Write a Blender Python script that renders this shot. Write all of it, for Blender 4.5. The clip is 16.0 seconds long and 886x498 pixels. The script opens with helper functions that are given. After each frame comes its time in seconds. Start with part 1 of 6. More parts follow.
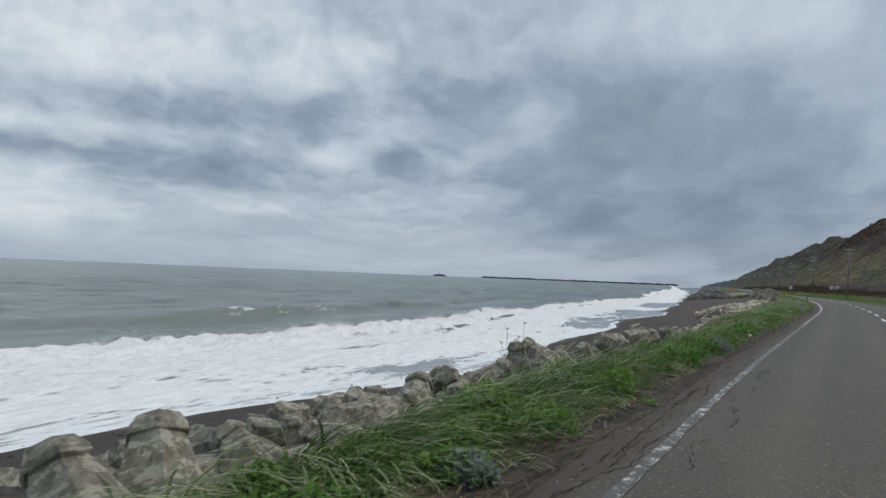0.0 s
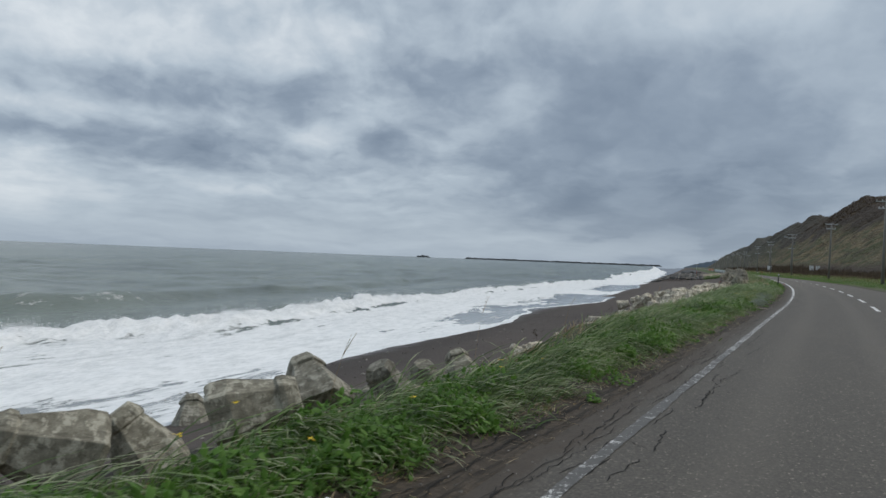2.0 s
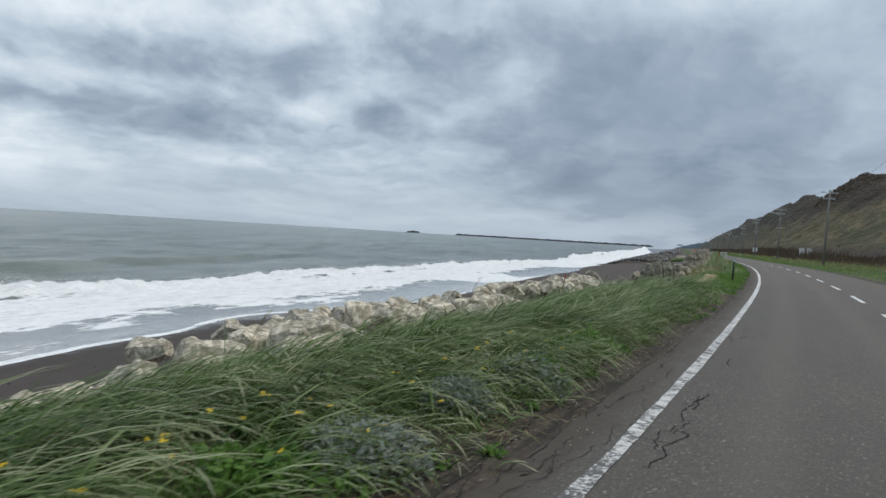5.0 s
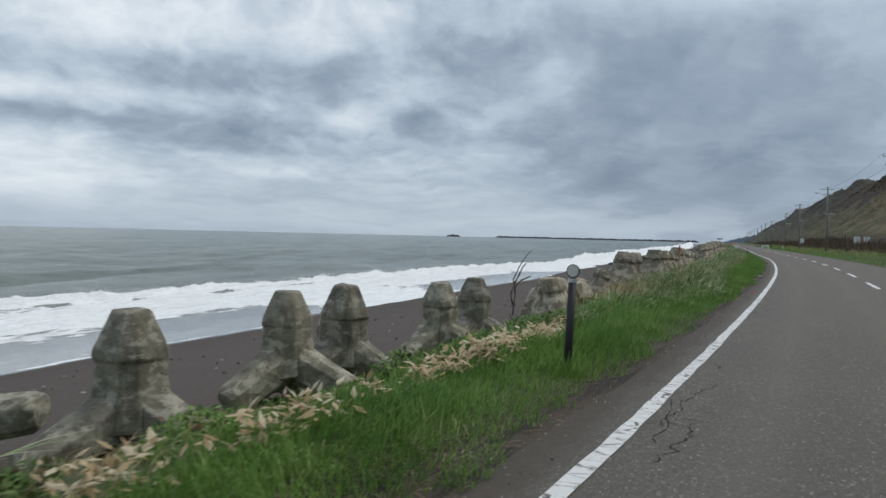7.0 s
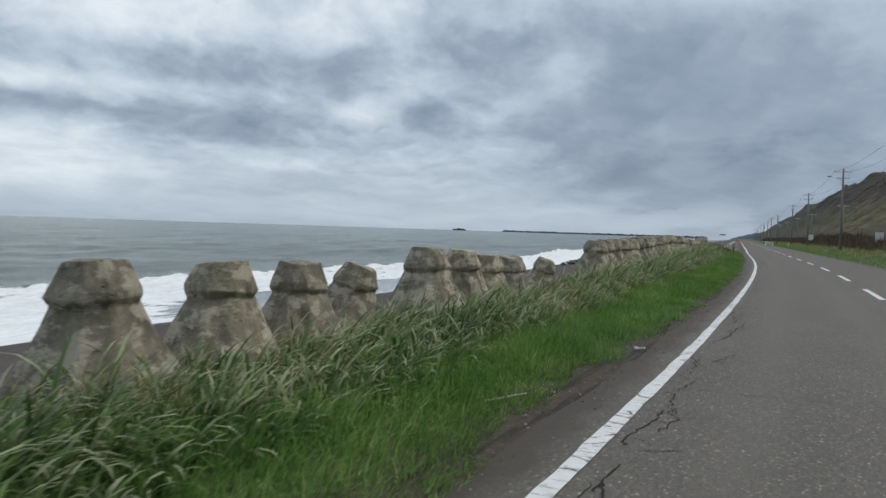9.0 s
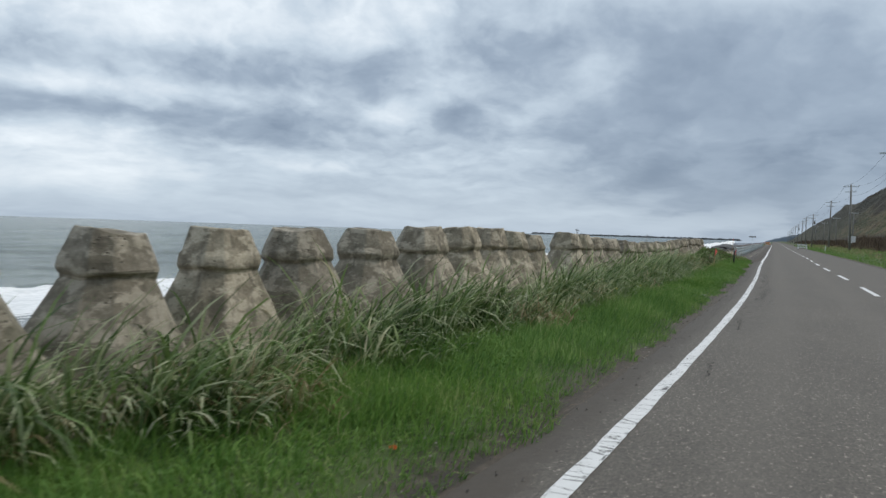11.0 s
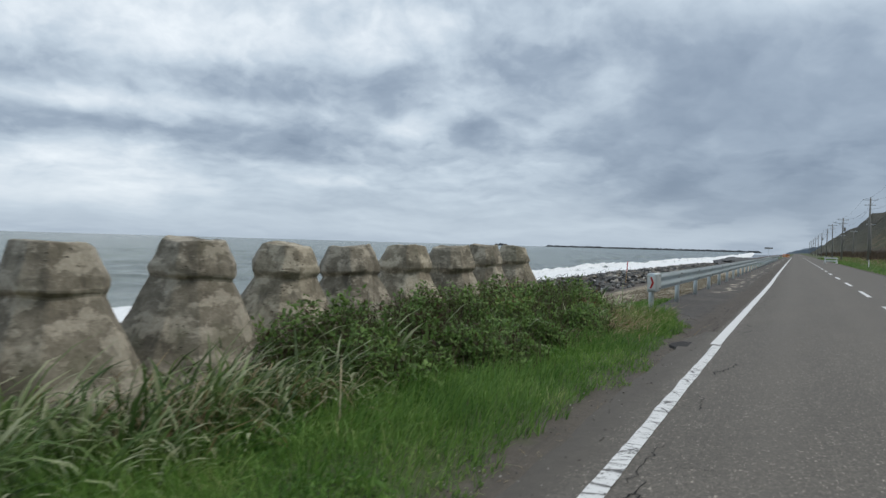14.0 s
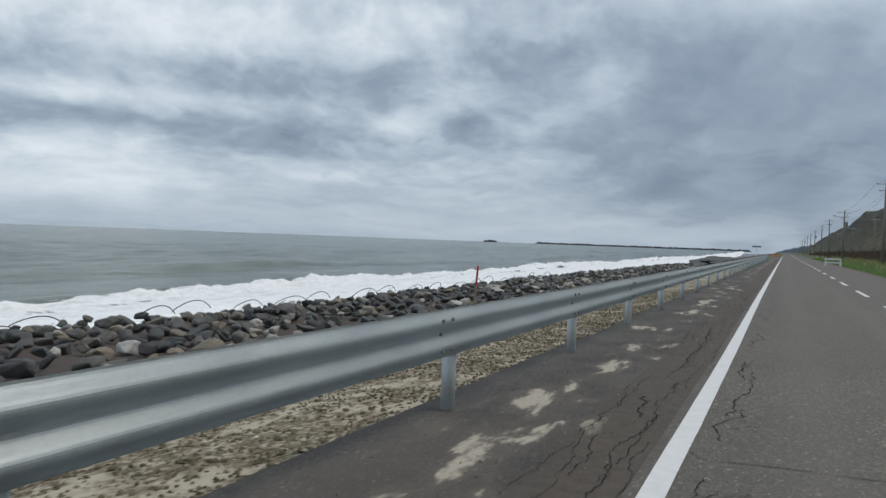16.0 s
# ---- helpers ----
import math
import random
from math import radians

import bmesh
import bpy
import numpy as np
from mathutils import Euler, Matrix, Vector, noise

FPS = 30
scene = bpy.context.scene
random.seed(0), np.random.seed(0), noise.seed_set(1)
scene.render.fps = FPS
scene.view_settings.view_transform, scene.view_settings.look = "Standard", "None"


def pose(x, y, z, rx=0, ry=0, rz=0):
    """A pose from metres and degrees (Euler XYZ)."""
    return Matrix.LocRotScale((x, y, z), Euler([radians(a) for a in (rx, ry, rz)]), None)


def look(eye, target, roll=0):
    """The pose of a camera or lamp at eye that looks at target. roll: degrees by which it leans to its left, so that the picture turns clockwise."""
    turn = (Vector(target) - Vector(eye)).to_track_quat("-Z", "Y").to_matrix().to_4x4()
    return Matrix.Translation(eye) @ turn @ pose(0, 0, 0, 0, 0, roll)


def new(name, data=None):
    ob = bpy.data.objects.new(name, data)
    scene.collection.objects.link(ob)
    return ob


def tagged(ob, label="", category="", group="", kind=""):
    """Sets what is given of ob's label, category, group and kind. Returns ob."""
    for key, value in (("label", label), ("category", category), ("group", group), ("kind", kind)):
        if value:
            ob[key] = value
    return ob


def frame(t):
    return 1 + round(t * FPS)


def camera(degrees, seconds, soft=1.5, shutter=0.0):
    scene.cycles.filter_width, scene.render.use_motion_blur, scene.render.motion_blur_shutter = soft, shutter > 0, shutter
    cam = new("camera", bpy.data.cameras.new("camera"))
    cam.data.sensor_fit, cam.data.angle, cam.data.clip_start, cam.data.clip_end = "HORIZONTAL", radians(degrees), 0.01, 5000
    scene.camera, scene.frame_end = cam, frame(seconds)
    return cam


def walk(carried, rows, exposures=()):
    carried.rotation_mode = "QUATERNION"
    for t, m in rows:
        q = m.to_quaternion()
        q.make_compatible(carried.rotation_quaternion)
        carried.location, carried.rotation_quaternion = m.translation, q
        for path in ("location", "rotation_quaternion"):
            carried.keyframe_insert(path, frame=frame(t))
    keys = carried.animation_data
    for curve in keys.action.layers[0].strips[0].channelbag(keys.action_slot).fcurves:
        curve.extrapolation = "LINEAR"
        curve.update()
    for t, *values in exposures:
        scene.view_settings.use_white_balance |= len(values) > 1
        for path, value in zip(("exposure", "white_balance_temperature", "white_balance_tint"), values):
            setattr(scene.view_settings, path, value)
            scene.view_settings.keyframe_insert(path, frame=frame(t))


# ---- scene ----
from mathutils import Quaternion

cam = camera(62.4, 16.0, soft=1.5, shutter=0.06)


def aim(x, y, z, yaw, pitch, roll):
    a, p = radians(yaw), radians(pitch)
    way = Vector((-math.sin(a) * math.cos(p), math.cos(a) * math.cos(p), math.sin(p)))
    eye = Vector((x, y, z))
    return look(eye, eye + way * 10, roll)


# seconds, x, y, z, yaw, pitch, roll
PATH = [
    (0, 1.256, -0.169, 1.45, 19.736, 2.063, 2.35),
    (0.5, 2.035, 4.798, 1.45, 19.755, 1.720, 2.75),
    (1, 2.803, 9.779, 1.45, 19.299, 1.392, 2.85),
    (1.5, 3.592, 14.780, 1.45, 18.754, 1.267, 2.45),
    (2, 4.440, 19.715, 1.45, 18.548, 0.645, 2.25),
    (2.5, 5.158, 24.737, 1.45, 17.989, -0.074, 2.45),
    (3, 5.986, 29.903, 1.45, 16.806, -0.667, 3.25),
    (3.5, 6.800, 35.302, 1.45, 16.502, -1.192, 3.65),
    (4, 7.638, 40.931, 1.45, 17.033, -1.293, 3.35),
    (4.5, 8.502, 46.642, 1.45, 17.295, -1.250, 3.55),
    (7, 13.238, 79.664, 1.45, 21.330, -1.060, 1.35),
    (7.5, 13.966, 85.887, 1.45, 20.188, -0.997, 0.95),
    (8, 14.587, 92.118, 1.45, 21.332, -0.794, 1.65),
    (8.5, 15.136, 98.465, 1.45, 22.947, -1.335, 1.95),
    (9, 15.664, 104.874, 1.45, 21.968, -1.566, 1.85),
    (11.5, 17.428, 137.525, 1.45, 24.625, -1.392, 1.95),
    (12, 17.520, 144.314, 1.45, 24.546, -1.124, 1.95),
    (12.5, 17.579, 151.131, 1.45, 25.155, -1.171, 2.35),
    (13, 17.644, 158.039, 1.45, 25.384, -0.959, 2.35),
    (13.5, 17.657, 165.001, 1.45, 25.621, -0.630, 1.95),
    (14, 17.601, 171.965, 1.45, 25.717, -0.478, 1.65),
    (14.5, 17.545, 178.925, 1.45, 25.763, -0.398, 1.75),
    (15, 17.438, 185.904, 1.45, 25.533, -0.701, 1.75),
    (15.5, 17.385, 192.759, 1.45, 25.255, -0.978, 2.05),
    (16, 17.267, 199.609, 1.45, 25.042, -0.755, 2.15),
]
walk(cam, [(t, aim(*row)) for t, *row in PATH],
     exposures=[(0, -0.16), (2, -0.18), (3, -0.18), (3.5, 0.02), (4.5, 0.08), (7, 0.0), (8, 0.08), (8.5, 0.0), (9, 0.02), (11.5, 0.18), (13, 0.14), (14.2, 0.10), (15, -0.07), (15.5, -0.20), (16, -0.05)])

SKY_STRENGTH, SUN_STRENGTH = 1.0, 1.5
# azimuth, height, half-width and half-height in degrees, lighter or darker
BANKS = [(-38.7, 7.2, 6.5, 1.5, -0.21), (-37.2, 12.0, 7.5, 1.4, -0.17), (-52.6, 7.7, 6.5, 0.8, -0.18), (-53.7, 11.1, 3.6, 1.3, -0.13), (-22.6, 8.0, 3.0, 1.7, -0.19),
         (-28.5, 12.2, 4.0, 1.5, -0.08), (-21.2, 14.5, 5.0, 1.7, -0.10), (-14.4, 8.8, 2.6, 1.6, -0.07), (0.5, 4.0, 13.0, 3.2, -0.15), (-3.0, 10.5, 14.0, 6.0, -0.20),
         (-53.5, 9.3, 3.0, 0.7, 0.16), (-52.0, 4.0, 9.0, 2.2, 0.20), (-41.0, 9.5, 6.0, 0.7, 0.12), (-29.0, 8.9, 2.3, 1.0, 0.13), (-12.4, 12.1, 2.4, 1.3, 0.10),
         (-17.7, 6.6, 5.0, 0.6, 0.08), (-34.0, 4.7, 6.0, 0.9, 0.09), (-46.0, 16.5, 15.0, 3.6, 0.26), (-20.0, 1.2, 24.0, 1.1, 0.05), (1.0, 19.0, 9.0, 2.4, 0.14)]

# ---- world and light ----
SUN_WAY = Vector((0.45, 0.35, 0.82)).normalized()
SUN_EL, SUN_AZ = math.asin(SUN_WAY.z), math.atan2(SUN_WAY.x, SUN_WAY.y)


class Nodes:
    """Short hand for node trees."""

    def __init__(self, tree):
        self.t = tree

    def n(self, kind, **kw):
        nd = self.t.nodes.new(kind)
        for key, value in kw.items():
            if key == "op":
                nd.operation = value
            elif key == "ntype":
                nd.noise_type = value
            elif key == "feature":
                nd.feature = value
            elif key == "mix":
                nd.data_type = value
            elif key == "blend":
                nd.blend_type = value
            elif key == "uv":
                nd.uv_map = value
            elif key == "name":
                nd.attribute_name = value
            elif key == "clamp":
                nd.use_clamp = value
        return nd

    def put(self, sock, value):
        if hasattr(value, "is_output"):
            self.t.links.new(value, sock)
        else:
            sock.default_value = value

    def math(self, op, a, b=0.0, c=0.0, clamp=False):
        nd = self.n("ShaderNodeMath", op=op, clamp=clamp)
        for i, v in enumerate((a, b, c)):
            self.put(nd.inputs[i], v)
        return nd.outputs[0]

    def vmath(self, op, a, b=(0, 0, 0)):
        nd = self.n("ShaderNodeVectorMath", op=op)
        self.put(nd.inputs[0], a)
        self.put(nd.inputs[1], b)
        return nd.outputs[0]

    def mix(self, fac, a, b, blend="MIX"):
        nd = self.n("ShaderNodeMix", mix="RGBA", blend=blend)
        self.put(nd.inputs[0], fac)
        for sock, v in ((nd.inputs[6], a), (nd.inputs[7], b)):
            self.put(sock, v if hasattr(v, "is_output") else (*v, 1) if len(v) == 3 else v)
        return nd.outputs[2]

    def noise(self, vec, scale, detail=3.0, rough=0.5, dist=0.0):
        nd = self.n("ShaderNodeTexNoise")
        self.put(nd.inputs["Vector"], vec)
        nd.inputs["Scale"].default_value, nd.inputs["Detail"].default_value = scale, detail
        nd.inputs["Roughness"].default_value, nd.inputs["Distortion"].default_value = rough, dist
        return nd.outputs[0]

    def noise_col(self, vec, scale, detail=2.0):
        nd = self.n("ShaderNodeTexNoise")
        self.put(nd.inputs["Vector"], vec)
        nd.inputs["Scale"].default_value, nd.inputs["Detail"].default_value = scale, detail
        return nd.outputs[1]

    def voronoi(self, vec, scale, feature="F1", out=0):
        nd = self.n("ShaderNodeTexVoronoi", feature=feature)
        self.put(nd.inputs["Vector"], vec)
        nd.inputs["Scale"].default_value = scale
        return nd.outputs[out]

    def ramp(self, fac, *stops):
        nd = self.n("ShaderNodeValToRGB")
        self.put(nd.inputs[0], fac)
        els = nd.color_ramp.elements
        while len(els) < len(stops):
            els.new(0.5)
        for e, (p, c) in zip(els, stops):
            e.position = p
            e.color = (*c, 1) if len(c) == 3 else c
        return nd.outputs[0]

    def step(self, v, lo, hi):
        """0 below lo, 1 above hi, smooth between; lo may be above hi."""
        nd = self.n("ShaderNodeMapRange")
        nd.interpolation_type = "SMOOTHSTEP"
        self.put(nd.inputs[0], v)
        if lo < hi:
            nd.inputs[1].default_value, nd.inputs[2].default_value = lo, hi
        else:
            nd.inputs[1].default_value, nd.inputs[2].default_value = hi, lo
            nd.inputs[3].default_value, nd.inputs[4].default_value = 1, 0
        return nd.outputs[0]

    def scaled(self, vec, x, y, z):
        return self.vmath("MULTIPLY", vec, (x, y, z))


world = bpy.data.worlds.new("overcast_sky")
scene.world = world
world.use_nodes = True
W = Nodes(world.node_tree)
world.node_tree.nodes.clear()
way = W.n("ShaderNodeTexCoord").outputs["Generated"]
sep = W.n("ShaderNodeSeparateXYZ")
W.put(sep.inputs[0], way)
up = W.math("MAXIMUM", sep.outputs[2], 0.0)
# the cloud deck as a plane overhead: stretched towards the horizon
over = W.math("ADD", up, 0.16)
deck = W.n("ShaderNodeCombineXYZ")
W.put(deck.inputs[0], W.math("DIVIDE", sep.outputs[0], over))
W.put(deck.inputs[1], W.math("DIVIDE", sep.outputs[1], over))
W.put(deck.inputs[2], up)
deck = deck.outputs[0]
warp = W.vmath("ADD", deck, W.scaled(W.vmath("SUBTRACT", W.noise_col(deck, 1.3, 3), (0.5, 0.5, 0.5)), 0.5, 0.5, 0.2))
# azimuth (degrees, to the right of the road's far end) and height of a direction
az = W.math("MULTIPLY", W.math("ARCTAN2", sep.outputs[0], sep.outputs[1]), 57.2958)
el = W.math("MULTIPLY", W.math("ARCSINE", sep.outputs[2]), 57.2958)
wob = W.n("ShaderNodeSeparateXYZ")
W.put(wob.inputs[0], W.noise_col(W.scaled(way, 1, 1, 1.5), 9.0, 2.0))
waz = W.math("ADD", az, W.math("MULTIPLY", W.math("SUBTRACT", wob.outputs[0], 0.5), 2.6))
wel = W.math("ADD", el, W.math("MULTIPLY", W.math("SUBTRACT", wob.outputs[1], 0.5), 1.3))
# lumps grow smaller towards the horizon
rise = W.math("LOGARITHM", W.math("MAXIMUM", W.math("ADD", wel, 4.0), 0.5), math.e)
flat = W.n("ShaderNodeCombineXYZ")
W.put(flat.inputs[0], W.math("MULTIPLY", waz, 0.14))
W.put(flat.inputs[1], W.math("MULTIPLY", rise, 3.6))
flat = flat.outputs[0]
raised = W.vmath("ADD", flat, (0.05, 0.20, 0.0))
big = W.noise(warp, 1.1, 2, 0.5)


def heap(v):
    """Rounded heaps of cloud, from 0 to 1."""
    v = W.vmath("ADD", v, W.scaled(W.vmath("SUBTRACT", W.noise_col(v, 2.2, 4), (0.5, 0.5, 0.5)), 0.55, 0.55, 0))
    cell = W.math("SUBTRACT", 1.0, W.voronoi(v, 1.15, "SMOOTH_F1"))
    bead = W.math("SUBTRACT", 1.0, W.voronoi(v, 3.1, "SMOOTH_F1"))
    soft = W.noise(v, 1.3, 4.0, 0.5)
    return W.math("ADD", W.math("MULTIPLY", soft, 0.62), W.math("ADD", W.math("MULTIPLY", cell, 0.20), W.math("MULTIPLY", bead, 0.11)))


puff, puff_up = heap(flat), heap(raised)
fine = W.noise(flat, 4.6, 3.0, 0.5)
lumps = W.math("SUBTRACT", W.step(puff, 0.36, 0.66), 0.5)
small = W.math("SUBTRACT", W.step(fine, 0.36, 0.66), 0.5)


def bank(a0, e0, sa, se, amount):
    """A bank of cloud with a lumpy outline: centre and half-widths in degrees."""
    u = W.math("DIVIDE", W.math("SUBTRACT", waz, a0), sa)
    v = W.math("DIVIDE", W.math("SUBTRACT", wel, e0), se)
    r = W.math("ADD", W.math("MULTIPLY", u, u), W.math("MULTIPLY", v, v))
    r = W.math("MAXIMUM", W.math("ADD", r, W.math("MULTIPLY", lumps, -1.0 if amount < 0 else 0.8)), 0.0)
    return W.math("MULTIPLY", W.math("EXPONENT", W.math("MULTIPLY", W.math("POWER", r, 1.5), -0.8)), amount)


# lit tops and dull flat bellies
relief = W.math("MULTIPLY", W.math("SUBTRACT", puff, puff_up), 0.85)
cover = W.math("ADD", W.math("MULTIPLY", W.math("SUBTRACT", big, 0.5), 0.14),
               W.math("ADD", W.math("MULTIPLY", lumps, -0.11), W.math("MULTIPLY", small, -0.05)))
# the towards-land half is smoother
calm = W.math("ADD", 0.42, W.math("MULTIPLY", W.step(az, -2.0, -24.0), 0.58))
calm = W.math("MULTIPLY", calm, W.math("ADD", 0.30, W.math("MULTIPLY", W.step(el, 0.8, 7.0), 0.70)))
light = W.math("ADD", W.math("MULTIPLY", W.math("ADD", cover, relief), calm), 0.65)
for b in BANKS:
    light = W.math("ADD", light, bank(*b))
thin = W.math("MAXIMUM", W.math("SUBTRACT", 1.0, W.math("DIVIDE", el, 3.0)), 0.0)
light = W.math("ADD", light, W.math("MULTIPLY", thin, -0.03))
grey = W.ramp(light, (0.0, (0.128, 0.172, 0.236)), (0.30, (0.192, 0.250, 0.338)), (0.52, (0.312, 0.385, 0.480)),
              (0.72, (0.512, 0.60, 0.690)), (1.0, (0.84, 0.90, 0.95)))
sky = W.n("ShaderNodeTexSky")
sky.sky_type, sky.sun_disc, sky.sun_elevation, sky.sun_rotation = "NISHITA", False, SUN_EL, SUN_AZ
blue = W.scaled(sky.outputs[0], 0.10, 0.10, 0.10)
col = W.mix(0.95, blue, grey)
bg = W.n("ShaderNodeBackground")
W.put(bg.inputs[0], col)
bg.inputs[1].default_value = SKY_STRENGTH
out = W.n("ShaderNodeOutputWorld")
W.put(out.inputs[0], bg.outputs[0])

sun = new("sun", bpy.data.lights.new("sun", "SUN"))
sun.data.energy, sun.data.angle, sun.data.color = SUN_STRENGTH, radians(25), (1.0, 0.94, 0.86)
sun.matrix_world = look((0, 0, 60), Vector((0, 0, 60)) - SUN_WAY)

# ---- the road's left edge line, and places along it ----
HEAD = [6.9, 8.0, 9.3, 9.1, 9.3, 7.6, 6.7, 5.4, 4.4, 3.0, 1.8, 0.3, -0.5, 0.2, 0.3, -0.2, 0.0]
S_GRID = np.concatenate([np.arange(-2000, -120, 40.0), np.arange(-120, 300, 1.0), np.arange(300, 5000, 20.0)])
TURN = np.radians(np.interp(S_GRID, -10 + 15 * np.arange(len(HEAD)), HEAD))
GAP = np.diff(S_GRID)
LX = np.concatenate([[0], np.cumsum(np.sin(TURN[:-1]) * GAP)])
LY = np.concatenate([[0], np.cumsum(np.cos(TURN[:-1]) * GAP)])
LX -= np.interp(0, S_GRID, LX)
LY -= np.interp(0, S_GRID, LY)


def place(s, lat):
    """World x, y of a place s metres along the edge line and lat metres to its right."""
    a = np.interp(s, S_GRID, TURN)
    return np.interp(s, S_GRID, LX) + lat * np.cos(a), np.interp(s, S_GRID, LY) - lat * np.sin(a)


def facing(s):
    """The turn about z, in degrees, of a thing that looks along the road."""
    return -math.degrees(float(np.interp(s, S_GRID, TURN)))


SEA = -2.6


def shore(s):
    return np.interp(s, [-100, 10, 22, 30, 50, 62, 76, 88, 100, 120, 145, 170, 190, 300, 450, 800, 1300, 2500, 5000],
                     [-14.8, -14.8, -14.2, -13.9, -16.6, -17.9, -20.4, -19.6, -20.6, -21.8, -22.2, -23.5, -24, -25, -27, -37, -58, -112, -225])


def smooth(x, lo, hi):
    k = np.clip((x - lo) / (hi - lo), 0, 1)
    return k * k * (3 - 2 * k)


def vnoise(x, y, scale, seed=0):
    """Smooth value noise from -1 to 1, over arrays."""
    x, y = np.asarray(x, float) * scale + seed * 17.3, np.asarray(y, float) * scale + seed * 9.1
    xi, yi = np.floor(x).astype(np.int64), np.floor(y).astype(np.int64)
    fx, fy = x - xi, y - yi
    fx, fy = fx * fx * (3 - 2 * fx), fy * fy * (3 - 2 * fy)

    def h(i, j):
        k = (i * 374761393 + j * 668265263 + seed * 974711) & 0x7FFFFFFF
        k = ((k ^ (k >> 13)) * 1274126177) & 0x7FFFFFFF
        return ((k ^ (k >> 16)) & 0xFFFF) / 32767.5 - 1
    return (h(xi, yi) * (1 - fx) + h(xi + 1, yi) * fx) * (1 - fy) + (h(xi, yi + 1) * (1 - fx) + h(xi + 1, yi + 1) * fx) * fy


def fbm(x, y, scale, octaves=3, seed=0):
    return sum(vnoise(x, y, scale * 2 ** k, seed + k) * 0.5 ** k for k in range(octaves))


def ground_z(s, lat):
    s, lat = np.broadcast_arrays(np.asarray(s, float), np.asarray(lat, float))
    x, y = place(s, lat)
    sh = shore(s)
    rail = smooth(s, 188, 193)
    # sea side: verge, bank, beach, sea bed
    early = 1 - smooth(s, 76, 92)
    verge = np.interp(lat, [-6.2, -5.2, -4, -2.6, -1.2, -0.6, 0], [-0.75, -0.5, -0.16, 0.02, 0.03, -0.03, -0.012])
    verge = verge + early * np.interp(lat, [-6.2, -5.2, -4.4], [-0.55, -0.35, 0.0])
    steep = 1 - smooth(s, 30, 40)
    verge = verge * (1 - steep) + steep * np.interp(lat, [-6.2, -4.6, -3.2, -2.2, -1.2, -0.6, 0], [-1.3, -1.05, -0.5, -0.03, 0.03, -0.03, -0.012])
    hollow = smooth(s, 79, 83) * (1 - smooth(s, 94, 97.5))
    verge = verge - hollow * np.interp(lat, [-6.2, -5.4, -4.6, -3.9, -3.1, -2.3], [0.05, 0.28, 0.36, 0.33, 0.17, 0.0])
    k = np.clip((lat + 6.2) / np.minimum(sh + 6.2, -0.1), 0, 1)
    foot = -0.75 - 0.55 * early
    beach = foot + (SEA - foot) * (0.3 * np.sqrt(k) + 0.7 * k)
    bed = SEA - 0.075 * np.clip(sh - lat, 0, 60) - 0.0
    z = np.where(lat > -6.2, verge, np.where(lat > sh, beach, bed))
    # behind the guard rail: gravel, then the slope that carries the boulders
    mound = np.interp(lat, [-60, -40, -21, -16, -9, -5, -2.3, -2.1, 0], [-6.5, -4.6, -2.9, -1.35, -1.15, -0.55, -0.14, -0.03, -0.012])
    z = np.where(lat < -0.3, z * (1 - rail) + mound * rail, z)
    rough = fbm(x, y, 0.9, 2, 3) * 0.035 * smooth(-lat, 0.7, 2.0) * (1 - 0.5 * smooth(-lat, 6, 8))
    # land side
    z = np.where(lat > 0, np.interp(lat, [0, 3.3, 6.7, 7.6, 9.5, 12, 40], [-0.012, 0.0, -0.012, -0.02, 0.35, 0.7, 1.5]), z)
    rough = rough + fbm(x, y, 0.4, 2, 5) * 0.12 * smooth(lat, 7.2, 10)
    return z + rough


def mesh_from(name, verts, faces, mats=(), smooth_on=True, uv=None):
    me = bpy.data.meshes.new(name)
    verts = np.asarray(verts, np.float32)
    faces = np.asarray(faces, np.int32)
    m, k = faces.shape
    me.vertices.add(len(verts))
    me.vertices.foreach_set("co", verts.ravel())
    me.loops.add(m * k)
    me.loops.foreach_set("vertex_index", faces.ravel())
    me.polygons.add(m)
    me.polygons.foreach_set("loop_start", np.arange(0, m * k, k, dtype=np.int32))
    me.polygons.foreach_set("use_smooth", np.full(m, smooth_on))
    if uv is not None:
        layer = me.uv_layers.new(name="sl")
        layer.data.foreach_set("uv", np.asarray(uv, np.float32)[faces.ravel()].ravel())
    me.update(calc_edges=True)
    for mt in mats:
        me.materials.append(mt)
    return me


def sheet(name, ss, lats, zf, mats, lat_of=None):
    """A sheet over a grid along the road; its uv holds (metres along, metres to the right)."""
    S, L = np.meshgrid(np.asarray(ss, float), np.asarray(lats, float), indexing="ij")
    if lat_of is not None:
        L = lat_of(S, L)
    X, Y = place(S, L)
    Z = zf(S, L)
    a, b = S.shape
    idx = np.arange(a * b).reshape(a, b)
    faces = np.stack([idx[:-1, :-1], idx[:-1, 1:], idx[1:, 1:], idx[1:, :-1]], -1).reshape(-1, 4)
    ob = new(name, mesh_from(name, np.stack([X, Y, Z], -1).reshape(-1, 3), faces[:, ::-1], mats, True, np.stack([S, L], -1).reshape(-1, 2)))
    return ob


def part(name, bm, material, parent=None, label="", flat=True):
    """Links a bmesh as one mesh object under a thing."""
    me = bpy.data.meshes.new(name)
    for f in bm.faces:
        f.smooth = not flat
    bm.to_mesh(me)
    bm.free()
    if material:
        me.materials.append(material)
    ob = new(name, me)
    if parent:
        ob.parent = parent
    if label:
        ob["label"] = label
    return ob


